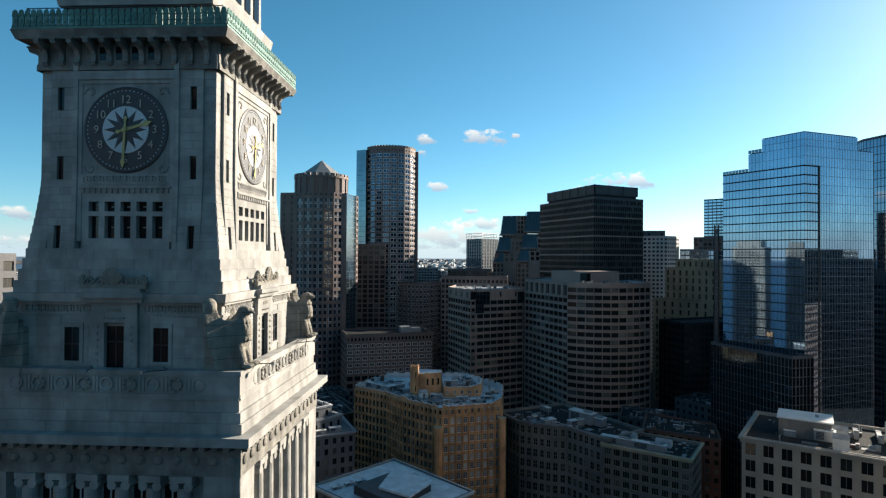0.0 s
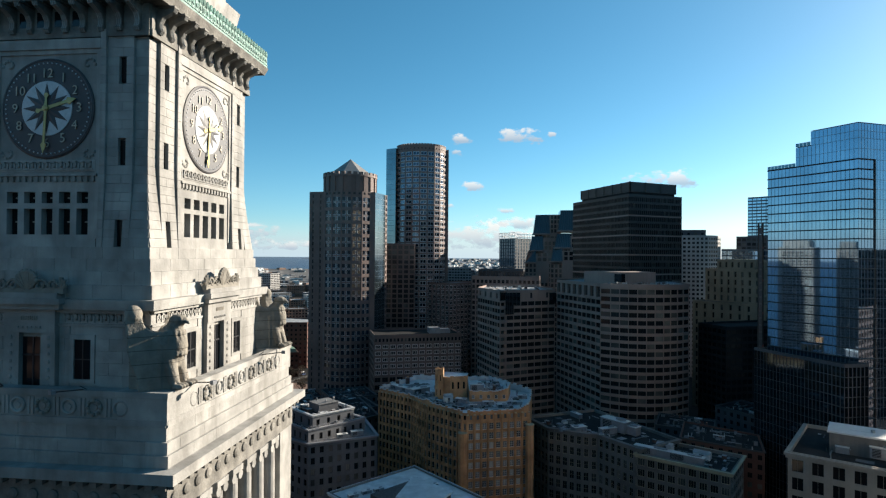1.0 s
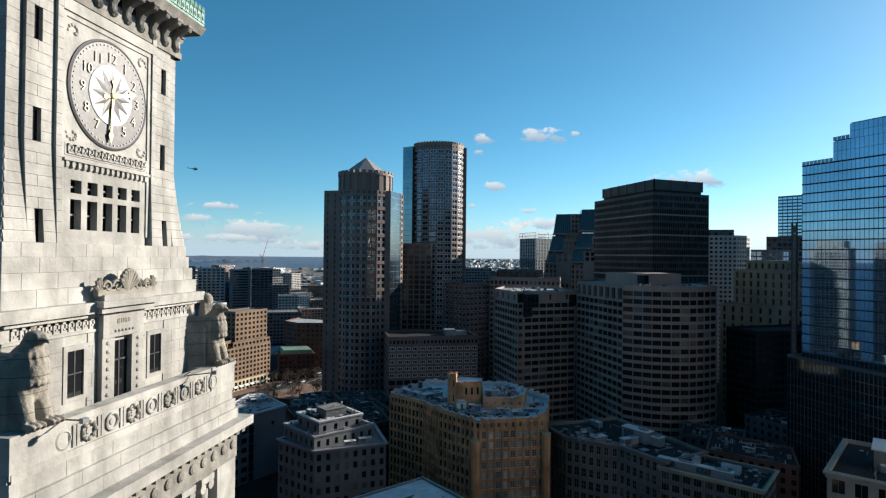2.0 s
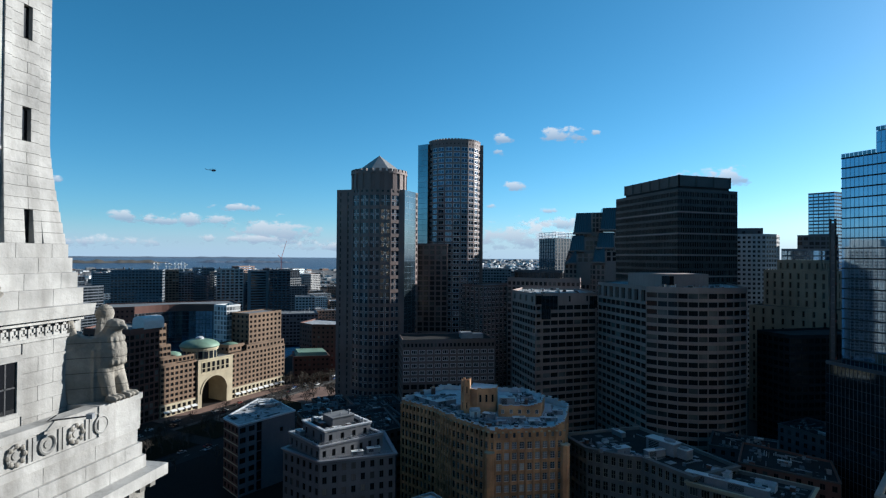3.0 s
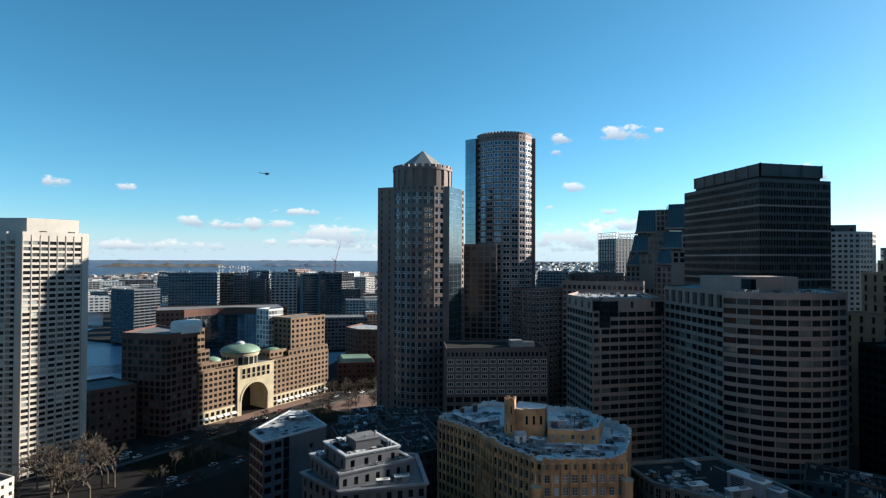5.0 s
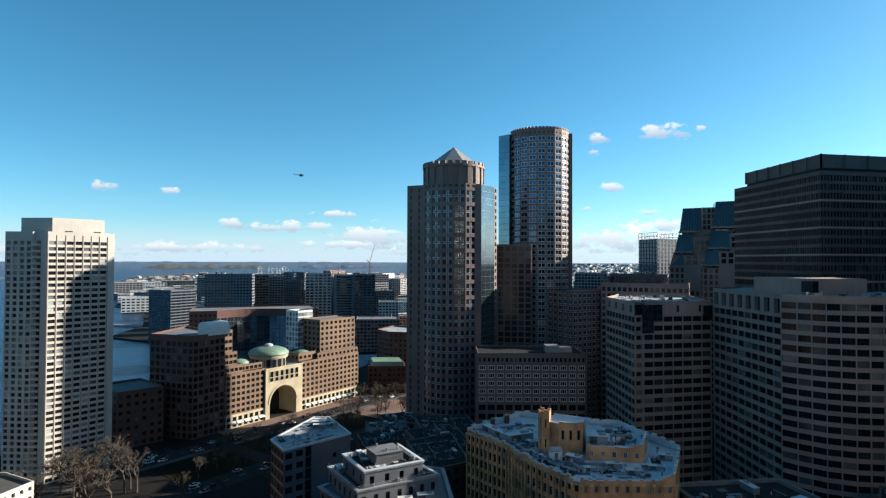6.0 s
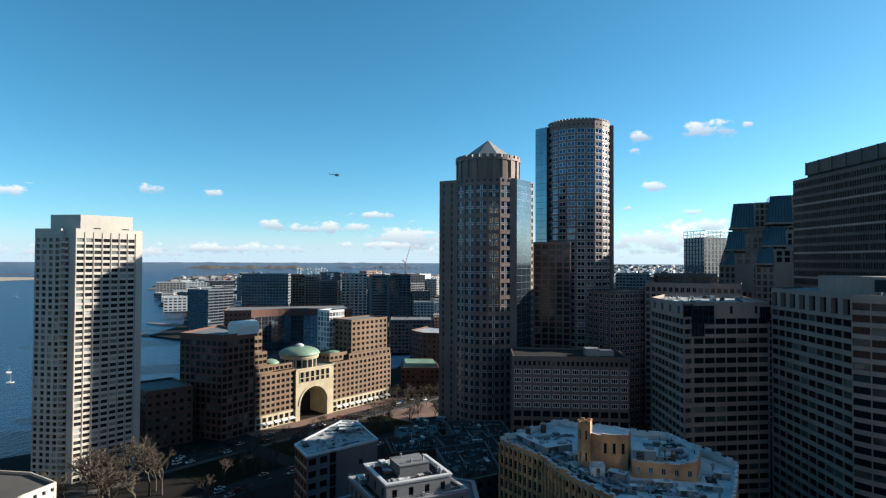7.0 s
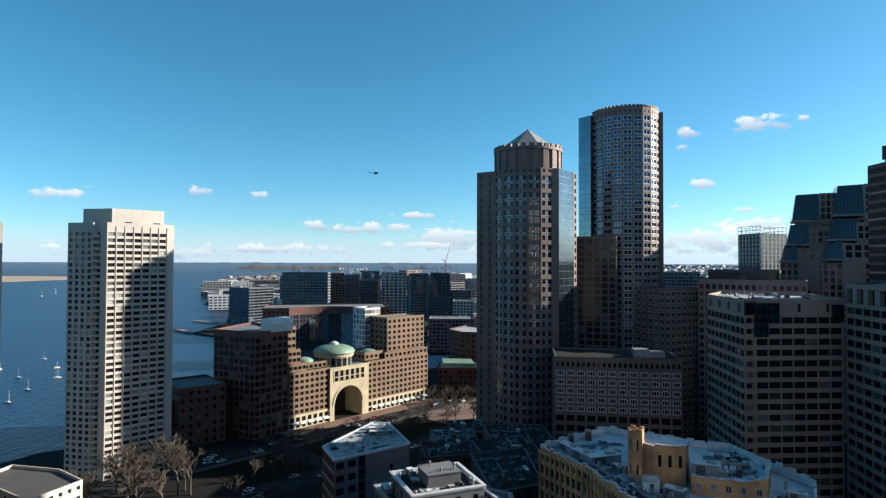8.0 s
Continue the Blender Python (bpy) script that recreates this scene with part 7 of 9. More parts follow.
    put("key_frieze", m, "granite key-pattern frieze")
    for s in (-1, 1):
        m = Mesh()
        a = 3.4 * s
        for p, q, z0, z1 in ((-0.85, -0.58, 95.75, 98.8), (0.58, 0.85, 95.75, 98.8), (-0.58, 0.58, 98.5, 98.8), (-0.58, 0.58, 95.75, 95.98)):
            m.box(a + p, a + q, -A - 0.1, -A + 0.02, z0, z1, granite)
        fr = put("window_frame", m, "plain granite window frame")
        m = Mesh()
        m.box(a - 0.57, a + 0.57, -A - 0.012, -A + 0.1, 95.99, 98.49, pane_plain)
        m.box(a - 0.04, a + 0.04, -A - 0.03, -A, 95.99, 98.49, iron)
        m.box(a - 0.57, a + 0.57, -A - 0.03, -A, 97.2, 97.27, iron)
        part("glass", m, fr)
    m = Mesh()
    for p, q, z0, z1, o in ((-1.75, -0.75, 94.0, 98.9, 0.35), (0.75, 1.75, 94.0, 98.9, 0.35), (-1.75, 1.75, 98.9, 100.4, 0.4), (-2.3, 2.3, 100.4, 100.75, 0.75), (-2.5, 2.5, 100.75, 101.1, 1.0), (-2.2, 2.2, 101.1, 101.45, 0.8)):
        m.box(p, q, -A - o, -A + 0.05, z0, z1, granite)
    for s in (-1, 1):
        for j in range(9):
            m.ball((1.3 * s, -A - 0.37, 94.6 + 0.5 * j), (0.14, 0.08, 0.14), granite, 5)
    for j in range(6):
        m.ball((-0.75 + 0.3 * j, -A - 0.42, 99.25), (0.09, 0.07, 0.09), granite, 5)
    for s in (-0.55, -0.4, -0.25, -0.1, 0.05, 0.2, 0.35, 0.5):
        m.box(s - 0.05, s + 0.05, -A - 0.44, -A - 0.38, 99.7, 99.95, granite_dark)
    put("doorway_surround", m, "carved granite doorway surround")
    m = Mesh()
    m.box(-0.74, 0.74, -A - 0.02, -A + 0.1, 94.0, 98.6, pane_plain)
    m.box(-0.05, 0.05, -A - 0.06, -A, 94.0, 98.6, iron)
    m.box(-0.74, 0.74, -A - 0.06, -A, 97.4, 97.5, iron)
    put("door", m, "dark glazed balcony door")
    m = Mesh()
    y = -A - 0.55
    for t in range(-60, 61, 15):
        r = radians(t)
        m.tube((0.1 * math.sin(r), y, 101.55), (0.78 * math.sin(r), y - 0.12, 101.6 + 1.15 * math.cos(r)), 0.09, 0.17, granite_dark, 6)
        m.ball((0.8 * math.sin(r), y - 0.12, 101.62 + 1.18 * math.cos(r)), (0.18, 0.16, 0.18), granite_dark, 6)
    for s in (-1, 1):
        for c, r0 in ((0.95, 0.42), (1.75, 0.38)):
            prev = None
            for j in range(15):
                t = j / 14 * 7.5
                r = r0 * (1 - 0.055 * j)
                p = (s * (c + r * math.cos(t)), y - 0.05, 101.9 + r * math.sin(t))
                if prev:
                    m.tube(prev, p, 0.1, 0.1, granite_dark, 5, False)
                prev = p
        for t in (10, 35, 60):
            r = radians(t)
            m.tube((2.2 * s, y, 101.5), (s * (2.2 + 0.5 * math.sin(r)), y, 101.5 + 0.95 * math.cos(r)), 0.1, 0.14, granite_dark, 6)
    m.box(-2.5, 2.5, y - 0.1, y + 0.25, 101.4, 101.75, granite_dark)
    put("carved_crest", m, "carved scroll and palmette crest")
    # parapet with ringed panels
    m = Mesh()
    P = 9.72
    m.box(-P, P, -P - 0.1, -P + 0.75, 95.25, 95.62, granite)
    m.box(-P, P, -P + 0.0, -P + 0.6, 93.6, 95.25, granite)
    m.box(-P, P, -P - 0.12, -P + 0.1, 93.55, 93.95, granite)
    put_low("parapet", m, "granite parapet with raised panels")
    m = Mesh()
    m.box(8.2 - 1.6, 8.2 + 1.61, -P - 0.09, -P + 3.2, 93.7, 95.62, granite)
    m.box(8.2 - 1.68, 8.2 + 1.69, -P - 0.17, -P + 3.28, 95.3, 95.64, granite)
    put_low("corner_pedestal", m, "square granite corner pedestal")
    for j in range(9):
        a = -6.8 + 1.7 * j
        m = Mesh()
        Rm = Matrix.Translation((a, -P, 94.6)) @ Matrix.Rotation(radians(90), 4, "X")
        m.lathe([(0.5, 0.0), (0.5, 0.1), (0.42, 0.13), (0.36, 0.08), (0.34, 0.015)], granite, 20, Rm)
        m.lathe([(0.2, 0.0), (0.18, 0.07)], granite, 10, Rm)
        if j % 2:
            for i in range(8):
                t = math.pi / 4 * i
                m.ball((a + 0.43 * math.cos(t), -P - 0.1, 94.6 + 0.43 * math.sin(t)), (0.13, 0.1, 0.13), granite_dark, 5)
        for s in (-0.72, 0.72):
            m.box(a + s - 0.09, a + s + 0.09, -P - 0.07, -P, 94.05, 95.15, granite)
        put_low("wreath" if j % 2 else "ring_ornament", m, "carved ring in the parapet")
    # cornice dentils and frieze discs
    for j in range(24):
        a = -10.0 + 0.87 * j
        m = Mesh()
        m.box(a - 0.22, a + 0.22, -10.55, -9.95, 90.1, 90.55, soot_shade_granite)
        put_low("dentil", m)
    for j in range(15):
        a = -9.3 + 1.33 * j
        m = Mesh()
        m.lathe([(0.36, 0.0), (0.34, 0.1), (0.2, 0.16)], soot_shade_granite, 14, Matrix.Translation((a, -10.0, 89.3)) @ Matrix.Rotation(radians(90), 4, "X"))
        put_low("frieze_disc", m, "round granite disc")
    # colonnade
    key = "ionic_column"
    if key not in bpy.data.meshes:
        m = Mesh()
        m.lathe([(0.62, 76.2), (0.6, 77), (0.5, 87.1), (0.52, 87.3)], granite, 16)
        for s in (-1, 1):
            m.lathe([(0.34, -0.55), (0.36, 0.0), (0.34, 0.55)], granite, 12, Matrix.Translation((0.5 * s, 0, 87.45)) @ Matrix.Rotation(radians(90), 4, "X"))
        m.box(-0.8, 0.8, -0.6, 0.6, 87.75, 88.2, granite)
        m.box(-0.75, 0.75, -0.75, 0.75, 75.9, 76.3, granite)
        m.data(key)
    for j in range(6):
        a = -5.75 + 2.3 * j
        part("column", bpy.data.meshes[key], tower, "granite column with scroll capital", at=FOOT @ T @ pose(a, -9.55, 0))
        if j < 5:
            m = Mesh()
            m.box(a + 0.55, a + 1.75, -9.03, -8.9, 77.5, 87.2, pane_plain)
            m.box(a + 0.55, a + 1.75, -9.12, -9.0, 82.0, 82.5, granite)
            m.box(a + 1.1, a + 1.2, -9.1, -9.0, 82.5, 87.2, white_paint)
            put_low("tall_window", m, "tall dark window between columns")
    for s in (-1, 1):
        m = Mesh()
        m.box(s * 8.6 - 1.3, s * 8.6 + 1.3, -9.95, -8.9, 76.0, 88.2, granite)
        put_low("corner_pier", m, "broad granite corner pier")


for k in range(4):
    panel_side(k)


def eagle_stone():
    """Weathered granite laid in thick courses: the bed joints show as thin dark lines."""
    m = surface("eagle_granite", (0.30, 0.27, 0.225), 0.85, 5.0, 0.7, 0.35, 0.05, streak=0.5)
    nt = m.node_tree
    bs = next(n for n in nt.nodes if n.type == "BSDF_PRINCIPLED")
    col = bs.inputs["Base Color"].links[0].from_socket
    tc, sp = nt.nodes.new("ShaderNodeTexCoord"), nt.nodes.new("ShaderNodeSeparateXYZ")
    nt.links.new(tc.outputs["Object"], sp.inputs[0])
    pp = nt.nodes.new("ShaderNodeMath")
    pp.operation, pp.inputs[1].default_value = "PINGPONG", 0.4
    nt.links.new(sp.outputs["Z"], pp.inputs[0])
    lt = nt.nodes.new("ShaderNodeMath")
    lt.operation, lt.inputs[1].default_value = "LESS_THAN", 0.018
    nt.links.new(pp.outputs[0], lt.inputs[0])
    nt.links.new(mixed(nt, lt.outputs[0], col, (0.07, 0.062, 0.052)), bs.inputs["Base Color"])
    return m


eagle_mat = eagle_stone()


def eagle(at, turn, label):
    """A stone eagle, wings raised to curled tips, carved from one solid mass: one plain mesh, smoothed."""
    m = Mesh()
    s = eagle_mat
    m.ball((0, -0.35, 2.4), (0.95, 0.85, 1.45), s, 14)            # breast
    m.ball((0, -0.85, 2.55), (0.66, 0.55, 0.8), s, 14)
    m.ball((0, -0.62, 3.5), (0.5, 0.52, 0.75), s, 12)           # neck and head
    m.ball((0, -0.82, 4.05), (0.42, 0.56, 0.38), s, 12)
    m.tube((0, -1.2, 4.12), (0, -1.62, 3.86), 0.22, 0.06, s, 8)
    m.box(-0.32, 0.32, -1.2, -0.5, 4.2, 4.34, s)
    for z in (2.1, 2.5, 2.9, 3.3):                              # rows of breast feathers
        for k in (-2, -1, 0, 1, 2):
            t = radians(24 * k)
            m.ball((0.62 * math.sin(t), -0.62 - 0.68 * math.cos(t) + 0.12 * (z - 2.3) ** 2, z), (0.15, 0.12, 0.22), s, 6)
    prof = [(-0.4, 0), (2.0, 0), (2.15, 0.9), (2.5, 1.6), (2.72, 2.4), (2.75, 3.3), (2.9, 4.2), (2.8, 4.75), (2.4, 5.0), (1.95, 4.8), (1.85, 4.35), (1.7, 3.85), (1.3, 3.5), (0.8, 3.4), (0.3, 3.5), (-0.4, 3.3)]
    n = len(prof)
    for k in (-1, 1):
        m.tube((0.4 * k, -0.5, 1.7), (0.5 * k, -1.0, 0.35), 0.46, 0.3, s, 10)      # feathered leg and claws
        for t in (-0.3, 0.0, 0.3):
            m.ball((0.52 * k + t, -1.35, 0.2), (0.15, 0.42, 0.2), s, 6)
        d, p = Vector((0.62 * k, 0.79, 0)) * 0.86, Vector((0.79, -0.62 * k, 0)) * 0.52
        o = Vector((0.18 * k, -0.45, 0))
        a = [o + d * q - p * (1 - 0.32 * max(0.0, z - 3.0)) + Vector((0, 0, z)) for q, z in prof]
        b = [o + d * q + p * (1 - 0.32 * max(0.0, z - 3.0)) + Vector((0, 0, z)) for q, z in prof]
        fs = [(i, (i + 1) % n, n + (i + 1) % n, n + i) for i in range(n)]
        caps = [(0, 1, 2, 14, 15), (2, 3, 4, 5, 12, 13, 14), (5, 6, 7, 8, 9, 10, 11, 12)]
        fs += caps + [tuple(n + i for i in reversed(f)) for f in caps]
        m.shape(a + b, fs, s)
        c = o + d * 2.35 + Vector((0, 0, 4.5))
        m.ball(c, (0.5, 0.52, 0.56), s, 14)                                        # curled tip
    m.box(-1.0, 1.0, -0.4, 1.75, 0.0, 2.8, s)
    m.box(-0.85, 0.85, -0.4, 1.3, 2.6, 3.3, s)
    me = m.data("eagle_statue", True)
    ob = new("eagle_statue", me)
    ob.matrix_basis = pose(*at, 0, 0, turn) @ Matrix.Diagonal((1.04, 1.0, 1.03, 1))
    r = ob.modifiers.new("merge", "REMESH")
    r.mode, r.voxel_size, r.use_smooth_shade = "VOXEL", 0.055, True
    sm = ob.modifiers.new("soften", "SMOOTH")
    sm.factor, sm.iterations = 0.5, 6
    tagged(ob, label, "statue", "corner eagles")
    return ob


for x, y, t in ((8.6, -8.15, 90), (8.6, 8.15, 90), (-8.6, 8.15, -90), (-8.6, -8.15, -90)):
    eagle((CX + 0.1 + x, CY + 0.55 + y, 95.62), t, "weathered granite eagle with raised wings on a parapet corner")


def flood_arm(x, y, z, turn, ln):
    ob = thing("floodlight", "thin dark arm carrying a small floodlight on the parapet", "lamp", (x, y, z), turn, "tower floodlights")
    m = Mesh()
    m.tube((0, 0, 0), (0, -ln, 0.15), 0.04, 0.04, iron, 6)
    m.tube((0, 0.3, -0.1), (0, -0.2, 0.25), 0.03, 0.03, iron, 6)
    part("arm", m, ob)
    m = Mesh()
    m.box(-0.16, 0.16, -ln - 0.28, -ln, 0.04, 0.28, steel)
    part("lamp_head", m, ob)


for x, y, t in ((-1.0, -10.4, 20), (4.5, -10.4, -25), (9.9, -7.6, 75), (9.9, 3.0, 110)):
    flood_arm(x, y, 95.65, t, 1.6)

# ---------------------------------------------------------------- streets by the quay
def strip(name, label, pts, z, mat, category, kerb=0.0):
    """A flat piece of ground, its edge standing as a kerb."""
    m = Mesh()
    m.prism(pts, -0.3, z, mat)
    return tagged(new(name, m.data(name)), label, category, kind="structure")


def band(s0, s1, v0, v1):
    return [on_quay(s0, -v1), on_quay(s1, -v1), on_quay(s1, -v0), on_quay(s0, -v0)]


strip("pavement", "red brick paving in front of the waterfront hotel", band(-6, 118, 0.5, 11), 0.16, paving, "pavement")
strip("road", "dark asphalt avenue along the hotel", band(-120, 300, 11.2, 25), 0.03, asphalt, "road")
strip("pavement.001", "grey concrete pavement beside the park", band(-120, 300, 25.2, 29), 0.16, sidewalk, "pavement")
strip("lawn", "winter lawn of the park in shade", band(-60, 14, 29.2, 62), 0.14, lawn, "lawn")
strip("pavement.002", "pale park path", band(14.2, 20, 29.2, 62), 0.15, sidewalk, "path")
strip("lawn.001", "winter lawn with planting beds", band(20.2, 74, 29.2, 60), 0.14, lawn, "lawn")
strip("pavement.003", "brick plaza in the park", band(74.2, 120, 29.2, 60), 0.15, paving, "plaza")
strip("road.001", "dark asphalt street on the city side of the park", band(-120, 300, 64, 78), 0.03, asphalt, "road")
strip("road.002", "cross street leading to the quay", [on_quay(-22, -64), on_quay(-12, -64), on_quay(-12, -25.2), on_quay(-22, -25.2)], 0.17, asphalt, "road")
m = Mesh()
for s in range(-110, 290, 9):
    for v in (18.0, 71.0):
        q = [on_quay(s, -v - 0.08), on_quay(s + 3, -v - 0.08), on_quay(s + 3, -v + 0.08), on_quay(s, -v + 0.08)]
        m.face([(x, y, 0.036) for x, y in q], white_paint)
tagged(new("lane_marking", m.data("lane_marking")), "white dashed lane marks on the asphalt", "road marking", kind="stuff")

# ---------------------------------------------------------------- bare trees
def tree_mesh(seed, height):
    rng = random.Random(seed)
    trunk, twigs = Mesh(), Mesh()

    def grow(m, p, d, ln, r, level):
        q = p + d * ln
        m.tube(p, q, r, r * 0.66, bark, 5 if level < 2 else 3, False)
        if level >= 5:
            return
        k = 3
        for i in range(k):
            ang = rng.uniform(0, 6.28)
            spread = rng.uniform(0.35, 0.85)
            side = d.orthogonal().normalized()
            side.rotate(Matrix.Rotation(ang, 3, d))
            nd = (d * math.cos(spread) + side * math.sin(spread) + Vector((0, 0, 0.18))).normalized()
            grow(twigs if level >= 1 else trunk, q - d * ln * rng.uniform(0, 0.25), nd, ln * rng.uniform(0.62, 0.84), r * 0.66, level + 1)

    grow(trunk, Vector((0, 0, -0.1)), Vector((rng.uniform(-0.06, 0.06), rng.uniform(-0.06, 0.06), 1)).normalized(), height * 0.27, height * 0.022, 0)
    return trunk, twigs


def bare_tree(seed, height):
    ob = thing("bare_tree", "leafless winter street tree with fine grey-brown twigs", "tree", (0, 0, 0), 0, "street trees")
    a, b = tree_mesh(seed, height)
    part("trunk", a, ob)
    part("crown", b, ob, "leafless crown of fine twigs")
    return ob


rng = random.Random(5)
spots = []
for i in range(70):                      # park and avenue
    spots.append((on_quay(rng.uniform(-60, 118), -rng.choice((27, 31, 36, 40, 46, 52, 57, 62)) + rng.uniform(-1.5, 1.5)), rng.uniform(8, 13)))
for i in range(34):                      # by the hotel's far end
    spots.append((on_quay(rng.uniform(104, 150), -rng.uniform(1, 26)), rng.uniform(9, 14)))
for i in range(18):                      # below the apartment towers
    spots.append(((rng.uniform(-212, -172), rng.uniform(180, 222)), rng.uniform(20, 29)))
for x, y in ((-150, 212), (-160, 222), (-142, 228), (-128, 240)):
    spots.append(((x, y), 12))
kinds = [bare_tree(11 + i, 12.0) for i in range(4)]
for i, ((x, y), h) in enumerate(spots):
    k = h / 12.0
    if i < 4:
        ob = kinds[i]
        ob.matrix_basis = pose(x, y, 0.1, 0, 0, rng.uniform(0, 360))
    else:
        ob = copy_thing(kinds[i % 4], pose(x, y, 0.1, 0, 0, rng.uniform(0, 360)))
    ob.scale = (k, k, k)

# ---------------------------------------------------------------- cars
def car_paint(name, col):
    m, nt, bs = nodes_of(name)
    c = mixed(nt, noise_fac(nt, 0.8, 3), shade(col, 0.8), col)
    nt.links.new(c, bs.inputs["Base Color"])
    bs.inputs["Roughness"].default_value = 0.3
    bs.inputs["Coat Weight"].default_value = 0.5
    return m


rubber = surface("tyre_rubber", (0.02, 0.02, 0.02), 0.9, 5, 1, 0.2, 0.0)


def car(paint, word):
    ob = thing("parked_car", f"{word} saloon car on the asphalt street", "car", (0, 0, 0), 0, "street cars")
    m = Mesh()
    prof = [(-2.2, 0.35), (2.2, 0.35), (2.25, 0.75), (1.2, 0.92), (-1.9, 0.95), (-2.25, 0.8)]
    n = len(prof)
    m.shape([(x, -0.88, z) for x, z in prof] + [(x, 0.88, z) for x, z in prof], [(i, (i + 1) % n, n + (i + 1) % n, n + i) for i in range(n)] + [tuple(range(n - 1, -1, -1)), tuple(range(n, 2 * n))], paint)
    cab = [(-1.75, 0.94), (1.15, 0.92), (0.45, 1.42), (-1.2, 1.45)]
    m.shape([(x, -0.8 + 0.16 * (z > 1), z) for x, z in cab] + [(x, 0.8 - 0.16 * (z > 1), z) for x, z in cab], [(2, 3, 7, 6)], paint)
    part("body", m, ob)
    g = Mesh()
    g.shape([(x, -0.8 + 0.16 * (z > 1), z) for x, z in cab] + [(x, 0.8 - 0.16 * (z > 1), z) for x, z in cab], [(1, 2, 6, 5), (3, 0, 4, 7), (0, 3, 2, 1), (4, 5, 6, 7)], pane_dark_far)
    part("windscreen", g, ob, "dark car glass")
    for x in (-1.35, 1.35):
        for y in (-0.8, 0.8):
            w = Mesh()
            w.lathe([(0.32, -0.11), (0.33, 0.0), (0.32, 0.11)], rubber, 12, Matrix.Translation((x, y, 0.33)) @ Matrix.Rotation(radians(90), 4, "X"))
            part("wheel", w, ob)
    return ob


paints = [("white", (0.7, 0.7, 0.7)), ("black", (0.02, 0.02, 0.022)), ("silver grey", (0.3, 0.31, 0.33)), ("dark red", (0.2, 0.03, 0.03)), ("blue", (0.03, 0.07, 0.2))]
models = [car(car_paint(w.replace(" ", "_") + "_car_paint", c), w) for w, c in paints]
heading = math.degrees(math.atan2(AD.y, AD.x))
n = 0
for lane, turn in ((13.5, 0), (16.3, 0), (20.5, 180), (23.3, 180), (66, 0), (69, 0), (73.5, 180), (76.3, 180)):
    s = -60 + rng.uniform(0, 10)
    while s < 170:
        x, y = on_quay(s, -lane)
        at = pose(x, y, 0.035, 0, 0, heading + turn + rng.uniform(-2, 2))
        if n < 5:
            models[n].matrix_basis = at
        else:
            copy_thing(models[rng.choice((0, 0, 1, 1, 2, 2, 3, 4))], at)
        n += 1
        s += rng.uniform(14, 60)

# ---------------------------------------------------------------- low quay blocks, piers and boats
block("quay_shed", "low dark brick quay building", [(-266, 262), (-236, 254), (-226, 276), (-256, 288)], 0, 31, dark_brick, pane_dark, 4, 4, 1.8, 2, limit=20)
block("quay_shed", "low dark brick quay building with gables", [(-268, 250), (-246, 244), (-242, 254), (-264, 261)], 0, 24, dark_brick, pane_dark, 4, 4, 1.8, 2, limit=20)


def pier(label, a, b, w):
    a, b = Vector(a), Vector(b)
    d = (b - a).normalized()
    ob = thing("pier", label, "pier", (a.x, a.y, 0), math.degrees(math.atan2(d.y, d.x)))
    L = (b - a).length
    m = Mesh()
    m.box(0, L, -w / 2, w / 2, -0.6, -0.1, wood_pier)
    part("deck", m, ob, "weathered timber deck")
    for i in range(int(L / 6) + 1):
        for s in (-1, 1):
            p = Mesh()
            p.tube((i * 6, s * w / 2, -4), (i * 6, s * w / 2, 0.6), 0.25, 0.2, wood_pier, 6)
            part("pile", p, ob)


pier("weathered timber pier on piles", (-290, 262), (-345, 290), 6)
pier("long timber pier in the harbour", (-640, 590), (-705, 612), 9)
pier("timber pier before the sheds", (-700, 700), (-775, 700), 9)


def sailboat(x, y, k, turn, label):
    ob = thing("sailing_boat", label, "boat", (x, y, -2.0 + far_rise(math.hypot(x, y))), turn, "moored boats")
    m = Mesh()
    prof = [(-4 * k, 0), (-3.8 * k, 0.9 * k), (0, 1.3 * k), (3 * k, 0.8 * k), (4.6 * k, 0)]
    low = [(x2, -y2) for x2, y2 in reversed(prof[1:-1])]
    outline = [(x2, -y2) for x2, y2 in prof] + [(x2, -y2) for x2, y2 in low]
    m.prism([(x2 * 0.85, y2 * 0.6) for x2, y2 in outline], -0.3 * k, 1.1 * k, white_paint, outline)
    m.box(-1.5 * k, 1.2 * k, -0.6 * k, 0.6 * k, 1.1 * k, 1.6 * k, white_paint)
    part("hull", m, ob, "white hull with low cabin")
    p = Mesh()
    p.tube((0.6 * k, 0, 1.0 * k), (0.6 * k, 0, 11 * k), 0.12 * k, 0.08 * k, white_paint, 6)
    p.tube((0.6 * k, 0, 2.2 * k), (-3 * k, 0, 2.3 * k), 0.12 * k, 0.1 * k, white_paint, 6)
    part("mast", p, ob, "white mast and boom")


for x, y, k, t in ((-462, 296, 0.8, 20), (-492, 334, 0.7, 60), (-520, 318, 0.75, 30), (-540, 360, 0.6, 80), (-430, 268, 0.75, 10), (-600, 380, 0.7, 40), (-575, 330, 0.65, 120)):
    sailboat(x, y, k, t, "white sailing boat at its mooring")
for i in range(9):
    r, a = 1900 + 260 * rng.random(), radians(151 - 9 * i / 9 - rng.random())
    sailboat(r * math.cos(a), r * math.sin(a), 1.3, rng.uniform(0, 180), "far white boat on the harbour")


# ---------------------------------------------------------------- district across the channel
def seen_from(px, d):
    """Plan place d metres from the end of the flight, px picking the bearing."""
    yaw = radians(23.6)
    ang = math.atan2(px - 784, 1024.8)
    b = yaw - ang
    return Vector((30.4 - math.sin(b) * d, 34.9 + math.cos(b) * d))


